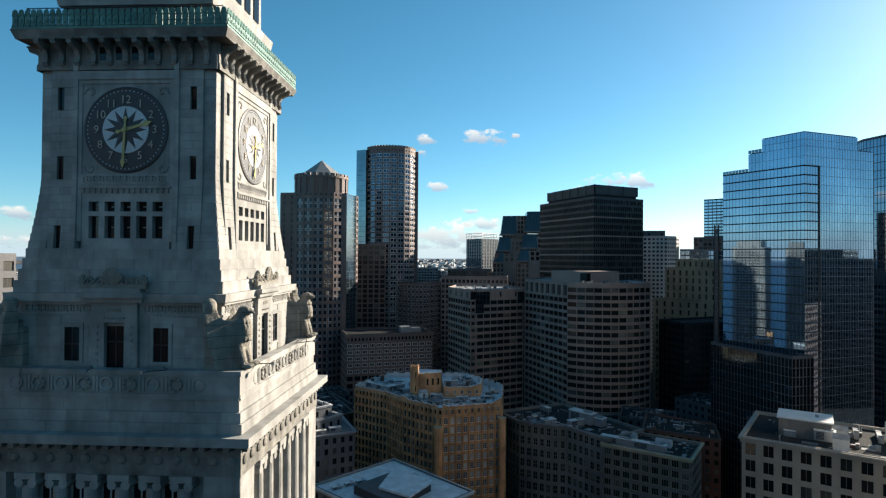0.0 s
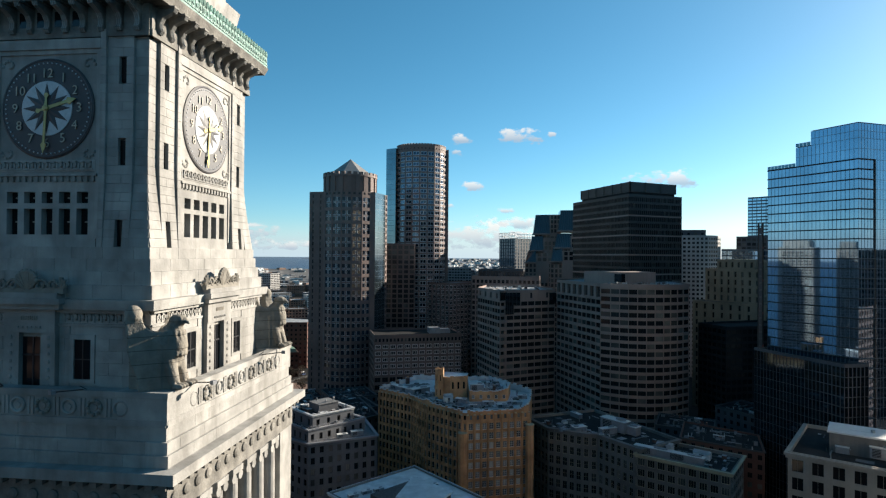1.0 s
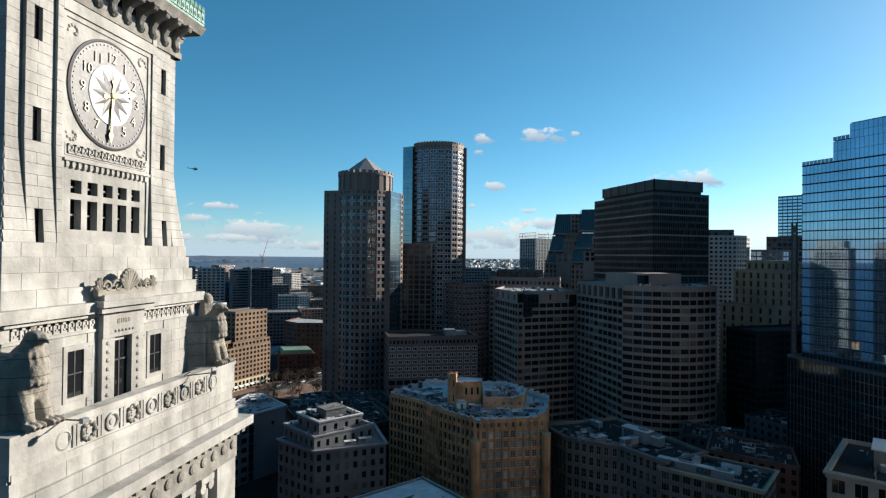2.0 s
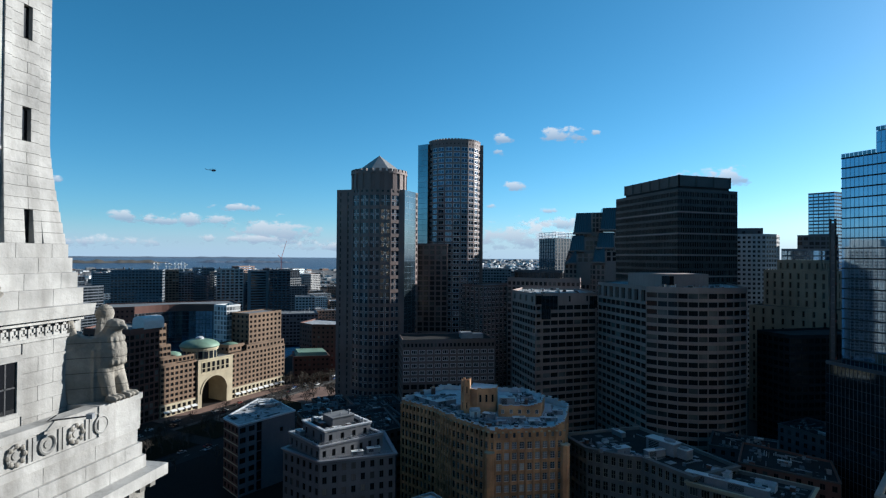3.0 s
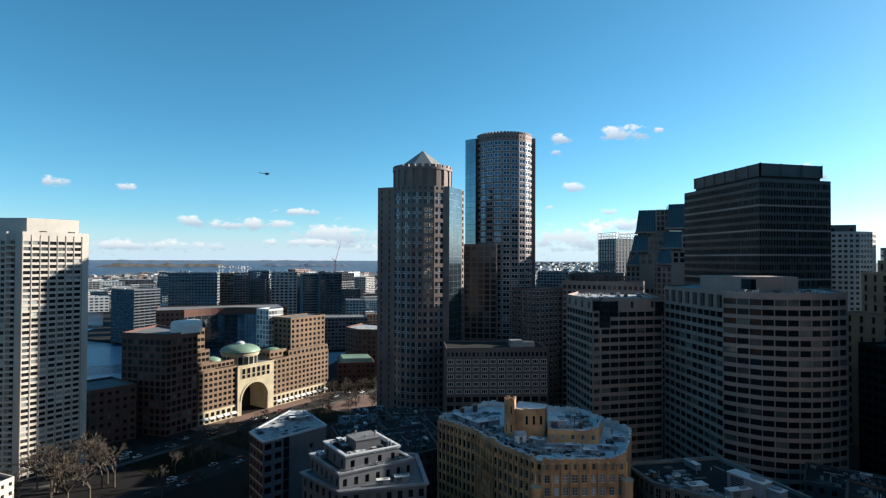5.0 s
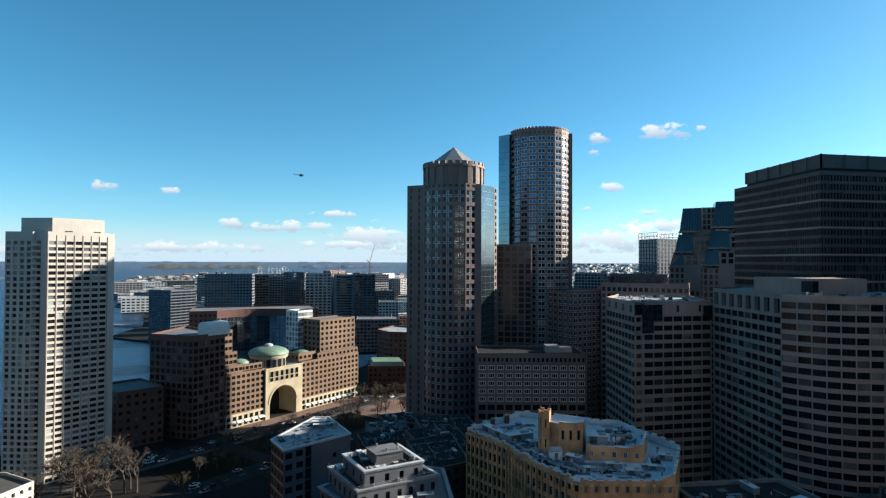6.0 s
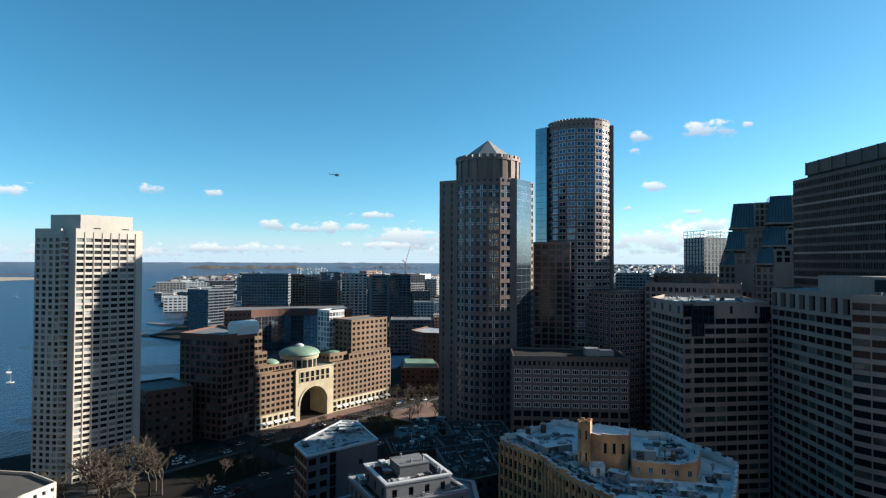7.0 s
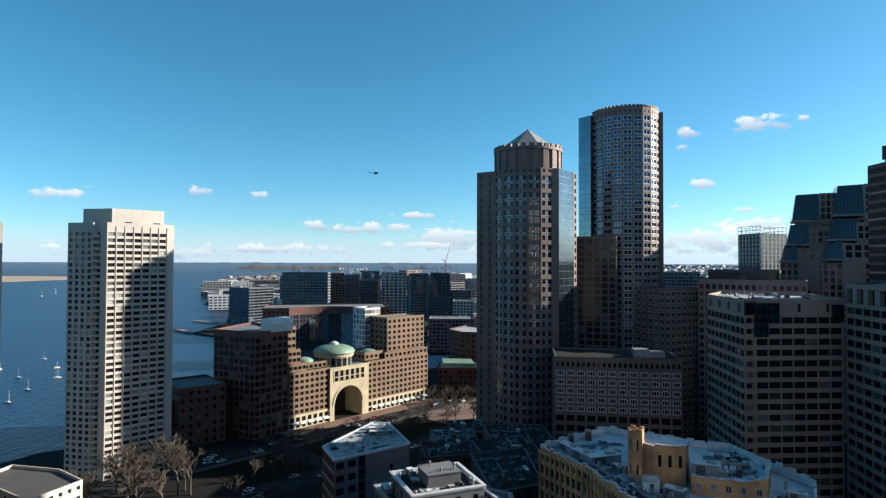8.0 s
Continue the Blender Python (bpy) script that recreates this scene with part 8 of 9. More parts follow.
def far_block(px0, px1, ytop, d, depth, wall, glass, fh=4.0, bay=4.5, limit=12, label="grey office block across the channel", turn=0.0, ww=None, wh=None, top=None):
    a, b = seen_from(px0, d), seen_from(px1, d * (1 + turn))
    h = 100.7 - (ytop - 466.5) * d / 1024.8 * 0.98
    poly = quad_plan(a, b, depth)
    g = far_rise(min(math.hypot(*a), 4600)) - 2 if math.hypot(*a) > 2300 else 0
    top_z = max(h, g + 7)
    B = block("office_block", label, poly, g, max(h, g + 7), wall, glass, fh, bay, ww or bay * 0.72, wh or fh * 0.55, limit=limit, depth=0.25, parapet=1.0, bars=(0, 0), roof=top or gravel, group="blocks across the channel")
    roof_clutter(B, poly, top_z - 1.0, 8, int(px0 * 7 + d), 3.2)


far_block(370, 414, 516, 760, 40, far_dark, pane_slate, 3.6, 8, 6, "dark apartment block with long balcony bands", 0.03, ww=7.0, wh=2.3)
far_block(429, 511, 489, 860, 16, far_grey, pane_slate, 4.0, 4.2, 6, "dark office block with pale window grid", -0.02)
far_block(513, 540, 491, 900, 40, far_brick, pane_dark, 4.0, 4.5, 6, "brown brick office block")
far_block(537, 566, 494, 960, 40, far_grey, pane_slate, 4.0, 4.5, 6, "grey office block with banded windows")
far_block(566, 602, 487, 1000, 40, far_grey, pane_blue, 4.0, 4.5, 6, "blue glass office block")
far_block(605, 650, 489, 980, 40, far_pale, pane_slate, 5.0, 6.5, 6, "dark block with white frame grid")
far_block(654, 690, 492, 860, 45, far_grey, pane_slate, 4.0, 30, 6, "grey office block with long window bands")
far_block(691, 727, 491, 850, 45, far_dark, pane_slate, 4.0, 6, 6, "dark glass office block")
far_block(730, 762, 520, 1050, 40, far_grey, pane_dark, 4.0, 4.5, 6, "grey block with square windows")
far_block(733, 768, 540, 740, 30, far_pale, pane_dark, 3.6, 4.0, 6, "white waterfront apartment block")
far_block(692, 770, 572, 640, 40, far_grey, pane_dark, 4.0, 4.0, 6, "low grey block with shadowed windows")
far_block(291, 340, 527, 1250, 30, white_paint, pane_dark, 5.0, 8, 6, "long white pier shed", top=membrane)
far_block(278, 330, 503, 1850, 60, far_pale, pane_dark, 5.0, 9, 10, "white two-storey pier building", top=membrane)
far_block(330, 376, 504, 2150, 80, white_paint, pane_dark, 5.0, 9, 10, "long grey pier shed", top=membrane)
far_block(362, 418, 501, 2150, 70, far_grey, pane_dark, 5.0, 9, 10, "grey low flat-roofed hall", top=membrane)
far_block(1090, 1150, 486, 900, 60, far_grey, pane_dark, 4.5, 5, 6, "grey block behind the towers")
rng = random.Random(17)
n = 0
while n < 120:
    px, d = rng.uniform(290, 1240), rng.uniform(1050, 2150)
    if 760 < px < 1080:
        continue
    w = rng.uniform(14, 60) * 900 / d
    top_y = rng.choice((484, 488, 491, 495, 499)) if d > 1300 else rng.uniform(494, 510)
    c = seen_from(px, d)
    if c.x < -1700 or (px < 420 and d < 1500):
        continue
    low = rng.random() < 0.5 or px < 445
    bay = rng.uniform(4, 7)
    wide = w * d / 1024.8
    if rng.random() < 0.45 and wide > 12:
        bay = wide * 0.98
    top_y += rng.uniform(-3, 6) + (7 if low else 3)
    if px < 445:
        top_y = 466.5 + (100.7 - rng.uniform(8, 17)) * 1024.8 / (0.98 * d)
    far_block(px, px + w, top_y, d, rng.uniform(20, 60), rng.choice((far_pale, far_pale, far_grey)) if low else rng.choice((far_grey, far_pale, far_brick, far_dark, far_dark, far_dark)),
              rng.choice((pane_dark, pane_slate, pane_sky)), rng.choice((3.8, 4.4)), bay, 0, rng.choice(("pale far city block", "distant flat-roofed city block", "far low warehouse block")), rng.uniform(-0.03, 0.03),
              ww=bay * 0.8, wh=2.4, top=membrane if low else rng.choice((membrane, gravel)))
    n += 1

rng = random.Random(29)
for k in range(70):                      # low pale sheds and halls on the quays
    px, d = rng.uniform(283, 430) if k % 2 else rng.uniform(285, 560), rng.uniform(1300, 2200)
    c = seen_from(px, d)
    if c.x < -1650 or c.y > 2150:
        continue
    h = rng.uniform(7, 17)
    w = rng.uniform(18, 46) * 1400 / d
    far_block(px, px + w, 466.5 + (100.7 - h) * 1024.8 / (0.98 * d), d, rng.uniform(25, 60), rng.choice((white_paint, white_paint, far_pale)), pane_slate, 4.5, 7, 0, "low pale quayside shed with flat roof", 0.0, ww=5, wh=2.2, top=membrane)

rng = random.Random(41)
for d in (690, 760, 850, 950, 1080, 1230, 1400):     # brick lofts and pale sheds behind the round towers
    px = 770
    while px < 1075:
        w = rng.uniform(26, 52) * 900 / d
        h = rng.choice((12, 16, 20, 24, 28))
        wall = rng.choice((far_brick, far_brick, far_pale, far_pale, far_grey, white_paint))
        c = seen_from(px + w / 2, d)
        if c.x < -235:
            far_block(px, px + w, 466.5 + (100.7 - h) * 1024.8 / (0.98 * d), d, rng.uniform(24, 44), wall, pane_slate, 4.0, 4.5, 0,
                      "red brick loft block with flat roof" if wall == far_brick else "pale flat-roofed loft block", rng.uniform(-0.02, 0.02), ww=2.6, wh=2.2, top=rng.choice((membrane, gravel)))
        px += w + rng.uniform(4, 30) * 900 / d

# brick blocks seen between the clock tower and the round towers
far_block(648, 690, 585, 560, 40, far_brick, pane_dark, 4, 4, 6, "red brick loft block")

# ---------------------------------------------------------------- far shore and islands
def far_shore(label, px0, px1, r, hgt, mat, seed):
    """A low wooded ridge on the far water."""
    rng = random.Random(seed)
    m = Mesh()
    k = 60
    front, crest, back = [], [], []
    for i in range(k + 1):
        p = seen_from(px0 + (px1 - px0) * i / k, r + 40 * noise.noise(Vector((i * 0.2, seed, 0))))
        e = min(1.0, 6 * i / k, 6 * (k - i) / k)
        z = far_rise(p.length) - 2.5
        q = p * (1 + 60 / p.length)
        q2 = p * (1 + 130 / p.length)
        front.append((p.x, p.y, z))
        crest.append((q.x, q.y, z + 0.6 + e * hgt * (0.55 + 0.45 * noise.noise(Vector((i * 0.33, seed * 3.1, 1))) + 0.25 * rng.random())))
        back.append((q2.x, q2.y, z))
    vs = front + crest + back
    n2 = k + 1
    m.shape(vs, [(i, i + 1, n2 + i + 1, n2 + i) for i in range(k)] + [(n2 + i, n2 + i + 1, 2 * n2 + i + 1, 2 * n2 + i) for i in range(k)], mat)
    tagged(new("far_shore", m.data("far_shore", True)), label, "shore", kind="structure")


far_shore("long low wooded shore on the horizon", 200, 800, 4700, 14, hazed_far_land, 1)
far_shore("low wooded shore on the horizon behind towers", 780, 1900, 4600, 18, hazed_far_land, 2)
far_shore("brown wooded island in the harbour", 318, 560, 4150, 26, sand, 3)
far_shore("low bare spit on the outer harbour", -330, 118, 3650, 7, sand, 4)


def sand_flat():
    """Pale flat spit, broad by the city and drawn out to a point."""
    m = Mesh()
    rows = []
    for i in range(25):
        t = i / 24
        line = []
        for j in range(4):
            near, far = 2950 + 330 * t * t, 3640 - 330 * t * t
            p = seen_from(-330 + 450 * t, near + (far - near) * j / 3)
            line.append((p.x, p.y, far_rise(p.length) - 1.2))
        rows.append(line)
    for a, b in zip(rows, rows[1:]):
        for j in range(3):
            m.face([a[j], b[j], b[j + 1], a[j + 1]], pale_sand)
    tagged(new("shore", m.data("shore", True)), "flat pale sandy spit in the harbour", "shore", kind="structure")


pale_sand = surface("pale_dry_sand", (0.42, 0.34, 0.25), 0.95, 0.2, 0.01, 0.3, 0.0)
sand_flat()
far_shore("low dark island", 590, 760, 4200, 24, hazed_far_land, 5)
far_shore("faint far coast", -500, 230, 4720, 9, hazed_far_land, 6)


# ---------------------------------------------------------------- outer docks beyond the channel district
def outer_docks():
    m = Mesh()
    rows = [(2200, 262), (2400, 276), (2650, 284), (2950, 296), (3250, 318), (3450, 372)]
    cols = 40
    grid = []
    for d, p0 in rows:
        line = []
        for i in range(cols + 1):
            p = seen_from(p0 + (1260 - p0) * i / cols, d)
            line.append((p.x, p.y, far_rise(p.length) + 0.8))
        grid.append(line)
    for a, b in zip(grid, grid[1:]):
        for i in range(cols):
            m.face([a[i], a[i + 1], b[i + 1], b[i]], dock_ground)
    for i in range(cols):                               # quay walls
        a, b = grid[0][i], grid[0][i + 1]
        m.face([(a[0], a[1], -4), (b[0], b[1], -4), b, a], dock_ground)
    for ra, rb in zip(grid, grid[1:]):
        a, b = ra[0], rb[0]
        m.face([a, b, (b[0], b[1], b[2] - 8), (a[0], a[1], a[2] - 8)], dock_ground)
    tagged(new("ground", m.data("ground")), "flat grey dock land on the outer harbour", "ground", kind="structure")

    m = Mesh()
    grid = []
    for d in (3440, 3650, 3850, 4050, 4250, 4450, 4640):
        line = []
        for i in range(31):
            p = seen_from(960 + 900 * i / 30, d)
            line.append((p.x, p.y, far_rise(p.length) + 0.6))
        grid.append(line)
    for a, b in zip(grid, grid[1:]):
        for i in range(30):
            m.face([a[i], a[i + 1], b[i + 1], b[i]], hazed_far_land)
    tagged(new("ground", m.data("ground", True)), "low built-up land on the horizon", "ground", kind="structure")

    rng = random.Random(83)
    m = Mesh()
    for k in range(760):
        d = rng.uniform(1250, 3400)
        px = rng.uniform(300, 640) if k % 2 else rng.uniform(600, 1240)
        edge = 262 + max(0, d - 2200) * 0.06
        if px < edge + 6 or (d < 2200 and px < 395 - 0.02 * (2200 - d)) or (d > 3200 and px < 400):
            continue
        p = seen_from(px, d)
        z = far_rise(p.length) + 0.5 if d > 2200 else -0.2
        w, dp, h = rng.uniform(12, 60), rng.uniform(14, 45), rng.choice((5, 6, 8, 8, 10, 12, 16))
        if d < 2000:
            w, h = w * 0.6, h * 0.8
        q = Matrix.Translation((p.x, p.y, z)) @ Matrix.Rotation(radians(rng.choice((-30, -24, -38, 24))), 4, "Z")
        mat = rng.choice((white_paint, white_paint, far_pale, far_pale, far_grey, far_brick, far_dark))
        m.box(-w / 2, w / 2, -dp / 2, dp / 2, -4, h, mat, q)
        m.box(-w / 2 + 0.8, w / 2 - 0.8, -dp / 2 + 0.8, dp / 2 - 0.8, h, h + 0.3, rng.choice((membrane, membrane, gravel, white_paint)), q)
        if h > 7:                                       # window band and roof hut
            for f in range(int(h // 4)):
                m.box(-w / 2 + 1, w / 2 - 1, -dp / 2 - 0.15, -dp / 2 + 0.2, f * 4 + 1.4, f * 4 + 3.0, pane_slate, q)
            m.box(-w * 0.2, w * 0.1, -3, 3, h, h + 2.6, far_pale, q)
    for k in range(260):                                # stacked containers and lorries
        d = rng.uniform(2250, 3300)
        px = rng.uniform(300 + (d - 2250) * 0.06, 620)
        p = seen_from(px, d)
        q = Matrix.Translation((p.x, p.y, far_rise(p.length) + 0.7)) @ Matrix.Rotation(radians(-30), 4, "Z")
        n = rng.choice((1, 1, 2, 3))
        m.box(-6.1, 6.1, -1.3 * n, 1.3 * n, -1, 2.6 * rng.choice((1, 2, 3)), rng.choice((white_paint, far_pale, far_brick, far_grey)), q)
    for k in range(900):                                # houses of the quarter beyond the towers
        d = rng.uniform(1300, 3400)
        p = seen_from(rng.uniform(1040, 1330), d)
        q = Matrix.Translation((p.x, p.y, far_rise(p.length) + 0.5 if d > 2200 else -0.2)) @ Matrix.Rotation(radians(rng.choice((-30, -42, -22, 24))), 4, "Z")
        w, h = rng.uniform(6, 18), rng.uniform(7, 15)
        m.box(-w / 2, w / 2, -8, 8, -4, h, rng.choice((white_paint, white_paint, far_pale, far_brick, far_grey)), q)
    for k in range(760):                                # the low quarter near the horizon
        d = rng.uniform(3450, 4620)
        p = seen_from(rng.uniform(1000, 1560), d)
        q = Matrix.Translation((p.x, p.y, far_rise(p.length) + 0.3)) @ Matrix.Rotation(radians(rng.choice((-30, -42, -22, 24))), 4, "Z")
        w, h = rng.uniform(9, 34), rng.uniform(6, 15)
        m.box(-w / 2, w / 2, -11, 11, -4, h, rng.choice((white_paint, white_paint, far_pale, far_grey, far_grey)), q)
    tagged(new("dock_buildings", m.data("dock_buildings")), "many small pale sheds and warehouses on the far docks", "sheds", kind="stuff")


def gantry_crane(px, d, first=None):
    p = seen_from(px, d)
    at = (p.x, p.y, far_rise(p.length) + 0.8)
    if first is not None:
        return copy_thing(first, pose(*at, 0, 0, 20))
    ob = thing("gantry_crane", "pale blue-white container crane on the outer dock", "crane", at, 20, "dock cranes")
    for x in (-9, 9):
        for y in (-8, 8):
            m = Mesh()
            m.tube((x, y, -1), (x, y, 40), 1.0, 0.9, white_paint, 6)
            part("leg", m, ob)
    m = Mesh()
    m.box(-42, 24, -2.2, 2.2, 30, 33, white_paint)
    part("boom", m, ob)
    m = Mesh()
    m.box(-9, 9, -8.6, -7.4, 12, 14, white_paint)
    m.box(-9, 9, 7.4, 8.6, 12, 14, white_paint)
    m.box(-9.6, -8.4, -8, 8, 39, 41, white_paint)
    m.box(8.4, 9.6, -8, 8, 39, 41, white_paint)
    part("cross_frame", m, ob)
    m = Mesh()
    m.tube((-9, 0, 40), (-3, 0, 52), 0.7, 0.6, white_paint, 5)
    m.tube((-3, 0, 52), (-40, 0, 33), 0.45, 0.45, white_paint, 5)
    m.tube((-3, 0, 52), (22, 0, 33), 0.45, 0.45, white_paint, 5)
    part("mast_and_stays", m, ob)
    m = Mesh()
    m.box(8, 20, -3.5, 3.5, 33, 38, far_pale)
    part("machine_house", m, ob)
    return ob


outer_docks()
dock_crane = gantry_crane(530, 3330)
for px, d in ((548, 3300), (562, 3290), (572, 3320)):
    gantry_crane(px, d, dock_crane)


# ---------------------------------------------------------------- crane and helicopter
def tower_crane():
    x, y = seen_from(718, 1150)
    ob = thing("tower_crane", "thin red construction crane far across the channel", "crane", (x, y, 0))
    red = surface("red_crane_paint", (0.35, 0.06, 0.05), 0.6, 2, 0.2, 0.2, 0.0)
    m = Mesh()
    for sx in (-0.9, 0.9):
        for sy in (-0.9, 0.9):
            m.tube((sx, sy, 0), (sx, sy, 98), 0.22, 0.22, red, 4)
    for i in range(24):
        m.tube((-0.9, -0.9, 4 * i), (0.9, -0.9, 4 * i + 4), 0.14, 0.14, red, 4)
    part("mast", m, ob, "red lattice mast")
    m = Mesh()
    m.tube((0, 0, 97), (9, 4, 132), 0.6, 0.3, red, 4)
    m.tube((0, 0, 97), (-6, -3, 103), 0.7, 0.7, red, 4)
    part("jib", m, ob, "raised red jib")


tower_crane()


def helicopter():
    x, y = seen_from(592, 900)
    ob = thing("helicopter", "small dark helicopter hanging in the sky", "helicopter", (x, y, 232), 20)
    dark = surface("dark_blue_airframe", (0.03, 0.035, 0.06), 0.4, 3, 0.3, 0.2, 0.0)
    m = Mesh()
    m.ball((3, 0, 0), (3.6, 1.4, 1.5), dark, 12)
    part("fuselage", m, ob, smooth=True)
    m = Mesh()
    m.tube((-0.5, 0, 0.3), (-8.5, 0, 0.8), 0.6, 0.2, dark, 8)
    m.shape([(-8.3, -0.06, 0.6), (-9.3, -0.06, 2.6), (-8.6, -0.06, 2.6), (-7.4, -0.06, 0.7), (-8.3, 0.06, 0.6), (-9.3, 0.06, 2.6), (-8.6, 0.06, 2.6), (-7.4, 0.06, 0.7)],
            [(0, 1, 2, 3), (7, 6, 5, 4), (0, 4, 5, 1), (1, 5, 6, 2), (2, 6, 7, 3)], dark)
    part("tail_boom", m, ob)
    m = Mesh()
    m.tube((1.5, 0, 1.2), (1.5, 0, 2.2), 0.2, 0.15, dark, 6)
    for t in (20, 110, 200, 290):
        d = Vector((math.cos(radians(t)), math.sin(radians(t)), 0))
        m.box(0, 5.6, -0.16, 0.16, 2.15, 2.22, dark, Matrix.Translation((1.5, 0, 0)) @ Matrix.Rotation(radians(t), 4, "Z"))
    part("rotor", m, ob, "four-bladed rotor at rest")
    for s in (-1, 1):
        m = Mesh()
        m.tube((0.2, 1.1 * s, -1.9), (5.4, 1.1 * s, -1.9), 0.1, 0.1, dark, 6)
        for q in (1.4, 4.2):
            m.tube((q, 0.7 * s, -1.0), (q, 1.1 * s, -1.9), 0.08, 0.08, dark, 6)
        part("skid", m, ob)


helicopter()


# ---------------------------------------------------------------- clouds
def cloud_material(name, thick, low_colour, high_colour):
    m = bpy.data.materials.new(name)
    m.use_nodes = True
    nt = m.node_tree
    nt.nodes.clear()
    out = nt.nodes.new("ShaderNodeOutputMaterial")
    mix = nt.nodes.new("ShaderNodeMixShader")
    tr = nt.nodes.new("ShaderNodeBsdfTransparent")
    em = nt.nodes.new("ShaderNodeEmission")
    tc = nt.nodes.new("ShaderNodeTexCoord")
    oi = nt.nodes.new("ShaderNodeObjectInfo")
    add = nt.nodes.new("ShaderNodeVectorMath")
    sc = nt.nodes.new("ShaderNodeMath")
    sc.operation, sc.inputs[1].default_value = "MULTIPLY", 37.0
    nt.links.new(oi.outputs["Random"], sc.inputs[0])
    nt.links.new(sc.outputs[0], add.inputs[1])
    ns = nt.nodes.new("ShaderNodeTexNoise")
    ns.inputs["Scale"].default_value, ns.inputs["Detail"].default_value, ns.inputs["Roughness"].default_value = 1.0, 8, 0.6
    geo, size = nt.nodes.new("ShaderNodeNewGeometry"), nt.nodes.new("ShaderNodeMapping")
    size.inputs["Scale"].default_value = (0.0085, 0.0085, 0.015)
    nt.links.new(geo.outputs["Position"], size.inputs["Vector"])
    nt.links.new(size.outputs[0], add.inputs[0])
    nt.links.new(add.outputs[0], ns.inputs["Vector"])
    ln = nt.nodes.new("ShaderNodeVectorMath")
    ln.operation = "LENGTH"
    nt.links.new(tc.outputs["Object"], ln.inputs[0])
    fall = nt.nodes.new("ShaderNodeMapRange")
    fall.inputs["From Min"].default_value, fall.inputs["From Max"].default_value = 1.0, 0.15
    fall.inputs["To Min"].default_value, fall.inputs["To Max"].default_value = -0.36, 0.24
    nt.links.new(ln.outputs["Value"], fall.inputs["Value"])
    sm = nt.nodes.new("ShaderNodeMath")
    sm.operation = "ADD"
    billow = nt.nodes.new("ShaderNodeMapRange")
    billow.clamp = False
    billow.inputs["To Min"].default_value, billow.inputs["To Max"].default_value = -0.5, 1.5
    nt.links.new(ns.outputs["Fac"], billow.inputs["Value"])
    nt.links.new(billow.outputs[0], sm.inputs[0])
    nt.links.new(fall.outputs[0], sm.inputs[1])
    al = nt.nodes.new("ShaderNodeMapRange")
    al.inputs["From Min"].default_value, al.inputs["From Max"].default_value = 0.43, 0.70
    al.inputs["To Max"].default_value = thick
    nt.links.new(sm.outputs[0], al.inputs["Value"])
    sep = nt.nodes.new("ShaderNodeSeparateXYZ")
    nt.links.new(tc.outputs["Object"], sep.inputs[0])
    up = nt.nodes.new("ShaderNodeMapRange")
    up.inputs["From Min"].default_value, up.inputs["From Max"].default_value = -0.35, 0.5
    nt.links.new(sep.outputs["Z"], up.inputs["Value"])
    # grey base and white top are painted-in light, given off as emission
    col = mixed(nt, up.outputs[0], low_colour, high_colour)
    nt.links.new(col, em.inputs["Color"])
    em.inputs["Strength"].default_value = 1.0
    nt.links.new(al.outputs[0], mix.inputs[0])
    nt.links.new(tr.outputs[0], mix.inputs[1])
    nt.links.new(em.outputs[0], mix.inputs[2])
    nt.links.new(mix.outputs[0], out.inputs["Surface"])
    return m


cloud_mat = cloud_material("thin_cloud", 0.82, (0.20, 0.245, 0.30), (0.43, 0.43, 0.425))


def cloud(px, py, w, h, label, mat=None, d=4500.0):
    """A far, thin cloud: a gently bulging sheet so distant that it never shifts. Place as seen at the flight's seventh second."""
    c = seen_from(px, d)
    z = 100.7 + (466.5 - py) * d / 1024.8 * math.cos(math.atan2(px - 784, 1024.8))
    m = Mesh()
    k = 12
    vs = [((i / k * 2 - 1), 0.12 * ((i / k * 2 - 1) ** 2 + (j / k * 2 - 1) ** 2), (j / k * 2 - 1)) for j in range(k + 1) for i in range(k + 1)]
    m.shape(vs, [(j * (k + 1) + i, j * (k + 1) + i + 1, (j + 1) * (k + 1) + i + 1, (j + 1) * (k + 1) + i) for j in range(k) for i in range(k)], mat or cloud_mat)
    ob = new("cloud", m.data("cloud", True))
    s = d / 1024.8
    ob.matrix_basis = pose(c.x, c.y, z, 0, 0, math.degrees(math.atan2(c.y - 35, c.x - 30)) - 90) @ Matrix.Diagonal((w * s / 2, 60, h * s / 2, 1))
    ob.visible_shadow = False
    tagged(ob, label, "cloud", "clouds", "structure")


for px, py, w, h in ((1255, 228, 110, 46), (1322, 221, 34, 20), (1158, 333, 80, 30), (1128, 243, 60, 26), (1120, 268, 40, 18), (275, 340, 70, 26), (370, 347, 50, 22), (720, 424, 250, 66), (600, 408, 200, 36),
                     (480, 403, 120, 30), (545, 410, 120, 24), (655, 386, 110, 20), (1105, 372, 50, 18), (1230, 378, 90, 18), (1180, 428, 300, 84), (1250, 402, 170, 34), (1560, 300, 110, 50),
                     (1640, 295, 80, 40), (1480, 330, 70, 34), (160, 452, 420, 34), (420, 446, 420, 26), (700, 440, 300, 26), (0, 345, 120, 30), (1400, 440, 400, 40), (900, 450, 500, 30)):
    cloud(px, py, w, h, "small white fair-weather cloud" if w < 200 else "long pale cloud bank near the horizon")


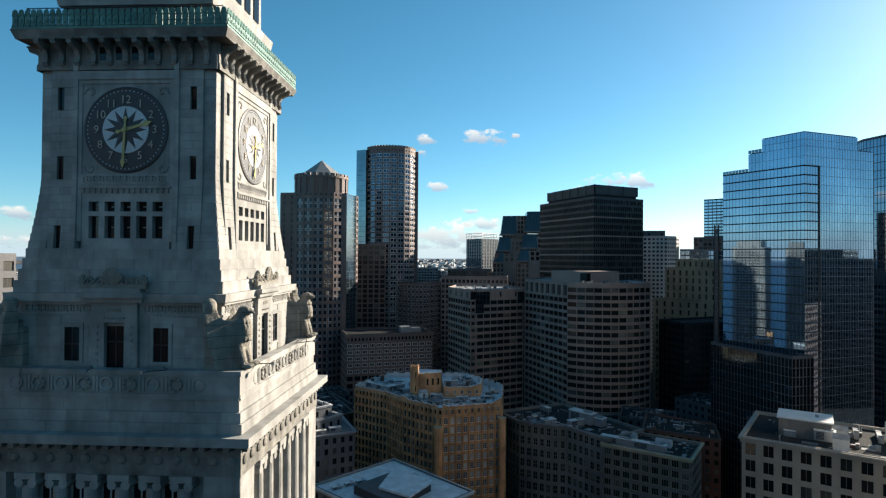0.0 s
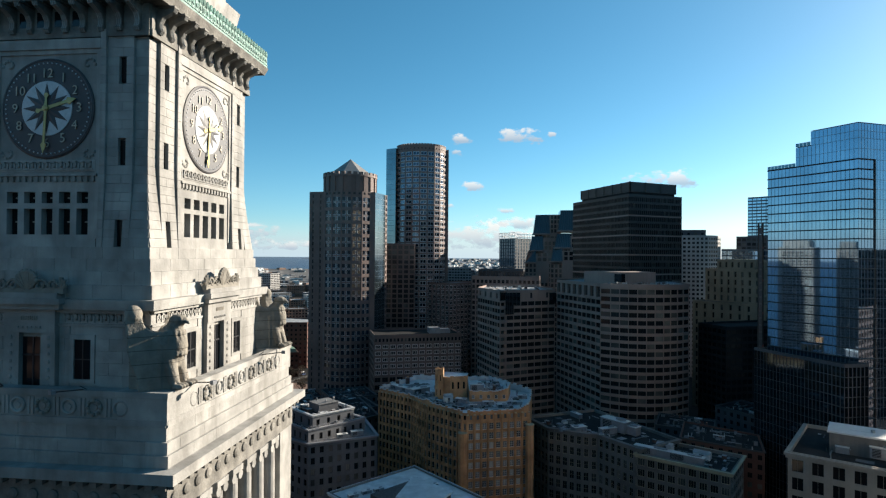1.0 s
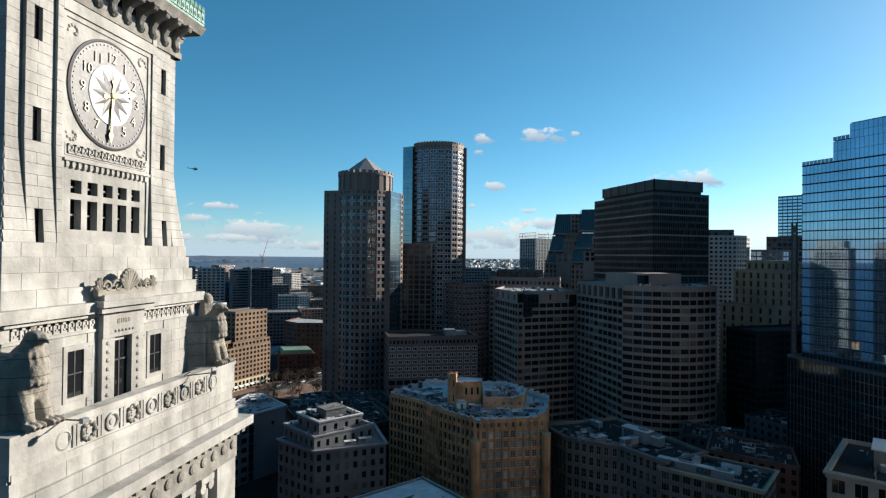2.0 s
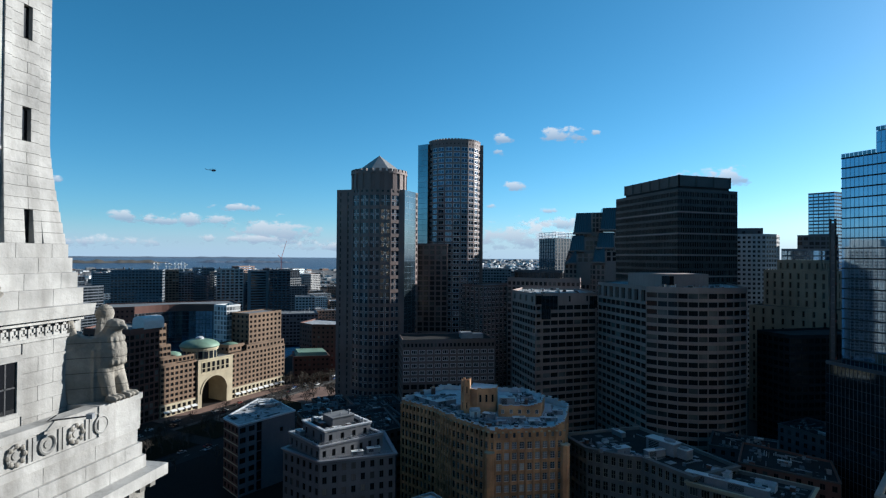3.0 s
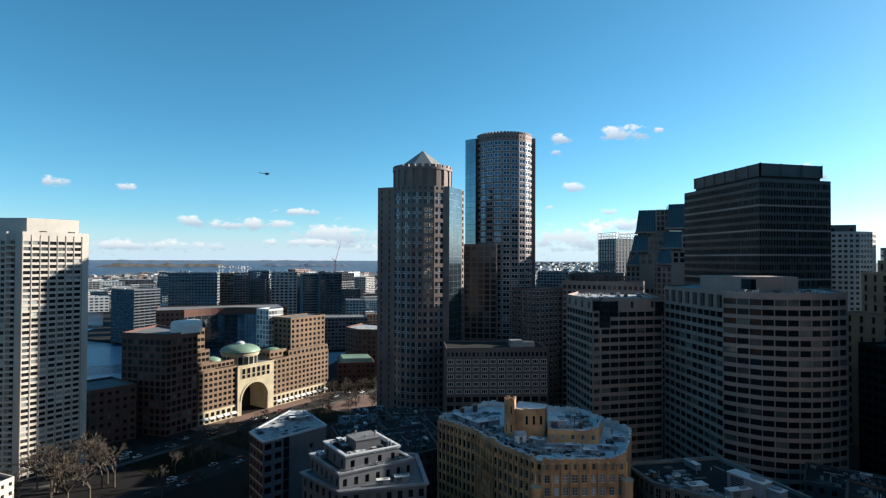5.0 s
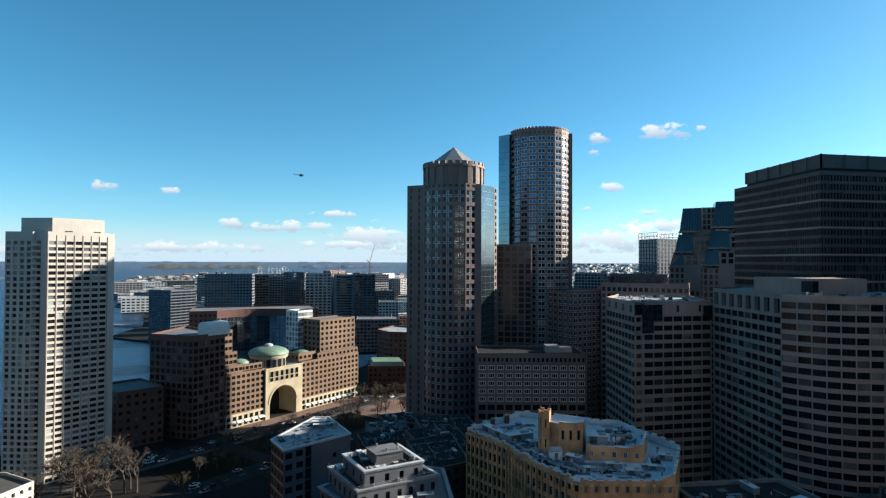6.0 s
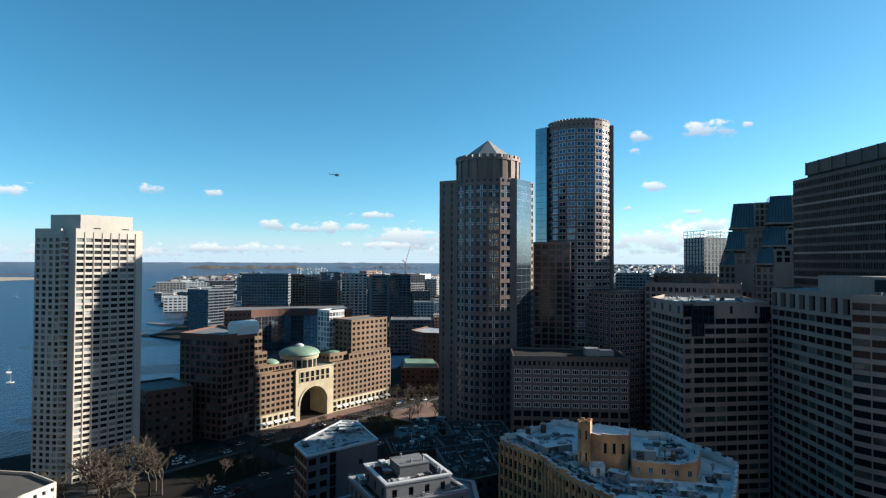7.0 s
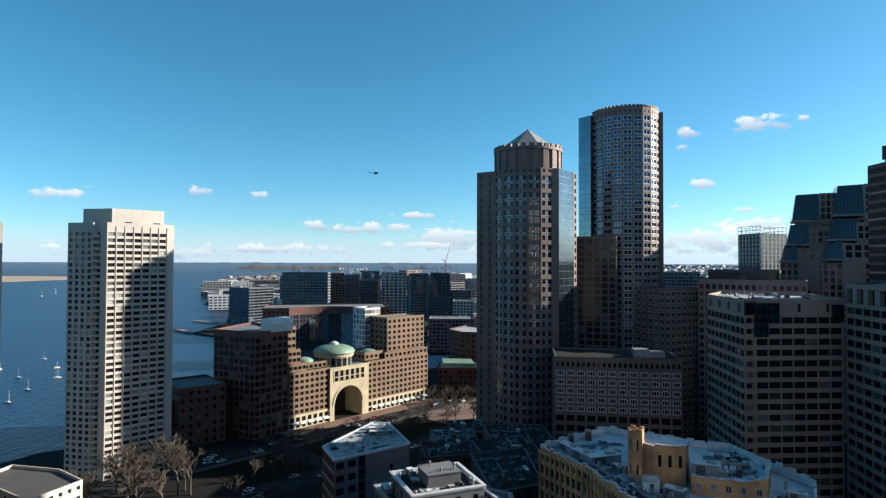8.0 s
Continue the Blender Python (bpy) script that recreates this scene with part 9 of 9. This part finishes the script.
def haze_ring():
    """A glowing ring painted with pale haze, thickest on the horizon and thinning out upwards; it covers the sky's
    yellow rim.
    """
    mat = bpy.data.materials.new("painted_haze_glow")
    mat.use_nodes = True
    nt = mat.node_tree
    nt.nodes.clear()
    out, mix = nt.nodes.new("ShaderNodeOutputMaterial"), nt.nodes.new("ShaderNodeMixShader")
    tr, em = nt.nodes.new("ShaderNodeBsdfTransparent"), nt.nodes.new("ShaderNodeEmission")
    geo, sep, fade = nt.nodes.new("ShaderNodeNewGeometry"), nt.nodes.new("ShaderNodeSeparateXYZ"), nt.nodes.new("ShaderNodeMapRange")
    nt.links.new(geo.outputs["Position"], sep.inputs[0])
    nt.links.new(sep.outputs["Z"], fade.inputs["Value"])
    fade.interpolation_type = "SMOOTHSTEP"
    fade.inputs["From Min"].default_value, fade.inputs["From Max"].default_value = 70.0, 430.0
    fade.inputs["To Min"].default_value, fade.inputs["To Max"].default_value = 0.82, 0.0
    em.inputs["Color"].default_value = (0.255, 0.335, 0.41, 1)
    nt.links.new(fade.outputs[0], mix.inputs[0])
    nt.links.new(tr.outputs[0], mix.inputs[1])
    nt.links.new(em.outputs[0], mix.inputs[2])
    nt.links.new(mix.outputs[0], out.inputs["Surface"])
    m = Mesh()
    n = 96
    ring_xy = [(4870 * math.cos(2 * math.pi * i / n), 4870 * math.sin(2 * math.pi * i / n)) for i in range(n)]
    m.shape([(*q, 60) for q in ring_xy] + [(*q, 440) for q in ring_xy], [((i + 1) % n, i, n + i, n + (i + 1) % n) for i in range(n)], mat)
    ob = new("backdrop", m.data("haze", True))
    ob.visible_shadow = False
    tagged(ob, "glowing backdrop ring painted with pale blue horizon haze", "haze", kind="structure")


haze_ring()

# ---------------------------------------------------------------- unseen blocks added behind the flight to cut sky light
for x0, y0, x1, y1, dep, h, wall in ((-60, -98, -14, -104, 45, 150, bronze), (-4, -112, 44, -116, 45, 96, dark_wall), (60, -112, 112, -98, 40, 92, bronze),
                                     (-130, -70, -75, -96, 45, 130, rose_granite), (120, -92, 160, -40, 45, 160, dark_wall), (-190, -10, -150, -62, 40, 100, red_brick),
                                     (165, -30, 190, 30, 45, 120, bronze), (-60, -170, 60, -175, 50, 100, precast)):
    block("city_tower", "unseen plain block added to cut sky light, sun and reflections", quad_plan((x1, y1), (x0, y0), dep), 0, h, wall, pane_dark, 3.9, 4.5, 3.2, 2.3, limit=0, group="towers on the city side")


# added out of view: dark shapes for reflections, one sun blocker, three sky blockers
for x0, x1, y0, y1, h, wall in ((262, 300, 118, 160, 78, dark_brick), (322, 372, 60, 112, 96, bronze), (262, 306, 30, 84, 70, old_stone), (392, 440, 120, 170, 104, rose_granite), (420, 470, 10, 70, 90, dark_wall),
                               (500, 560, 60, 130, 112, bronze), (285, 330, 405, 450, 178, dark_wall), (-250, -198, 78, 134, 125, bronze), (-186, -136, 62, 112, 128, rose_granite), (-126, -84, 30, 84, 104, dark_wall)):
    block("city_tower", "unseen plain block added to cut sky light, sun and reflections", [(x0, y0), (x1, y0), (x1, y1), (x0, y1)], 0, h, wall, pane_dark, 3.9, 4.5, 3.2, 2.3, limit=0, group="towers on the city side")

# unseen reflector, added to bounce sunlight onto the orange brick front
reflector_steel = surface("sun_reflector_steel", (0.96, 0.86, 0.72), 0.40, 2.0, 0.1, 0.1, 0.0, metal=1.0)
block("steel_clad_tower", "unseen steel block added to reflect sun onto the brick front", [(146, 20), (214, 20), (214, 62), (146, 62)], 0, 165, reflector_steel, pane_dark, 4.2, 5.0, 2.0, 1.6, limit=0, group="towers on the city side")

# ---------------------------------------------------------------- parking deck by the apartment towers
def parking_deck():
    p = [(-226, 172), (-222, 158), (-184, 156), (-186.3, 175.6), (-205, 178)]
    B = Building("parking_deck", "pale concrete parking deck with slotted parapet", (-205, 168, 0), "parking deck", 30)
    for i in range(5):
        B.facade(p[i], p[(i + 1) % 5], 0, 18, concrete, 6, 5, 3.6 if math.dist(p[i], p[(i + 1) % 5]) > 25 else 1.4, 1.5, tar, concrete, depth=0.8, bars=(0, 0), front=i in (2, 3))
    B.cap(p, 18.6, sidewalk, 1.1, concrete, 0.5)
    for i in range(5):
        B.plain(p[i], p[(i + 1) % 5], 18, 18.6, concrete)
    B.done("pale concrete wall")


parking_deck()
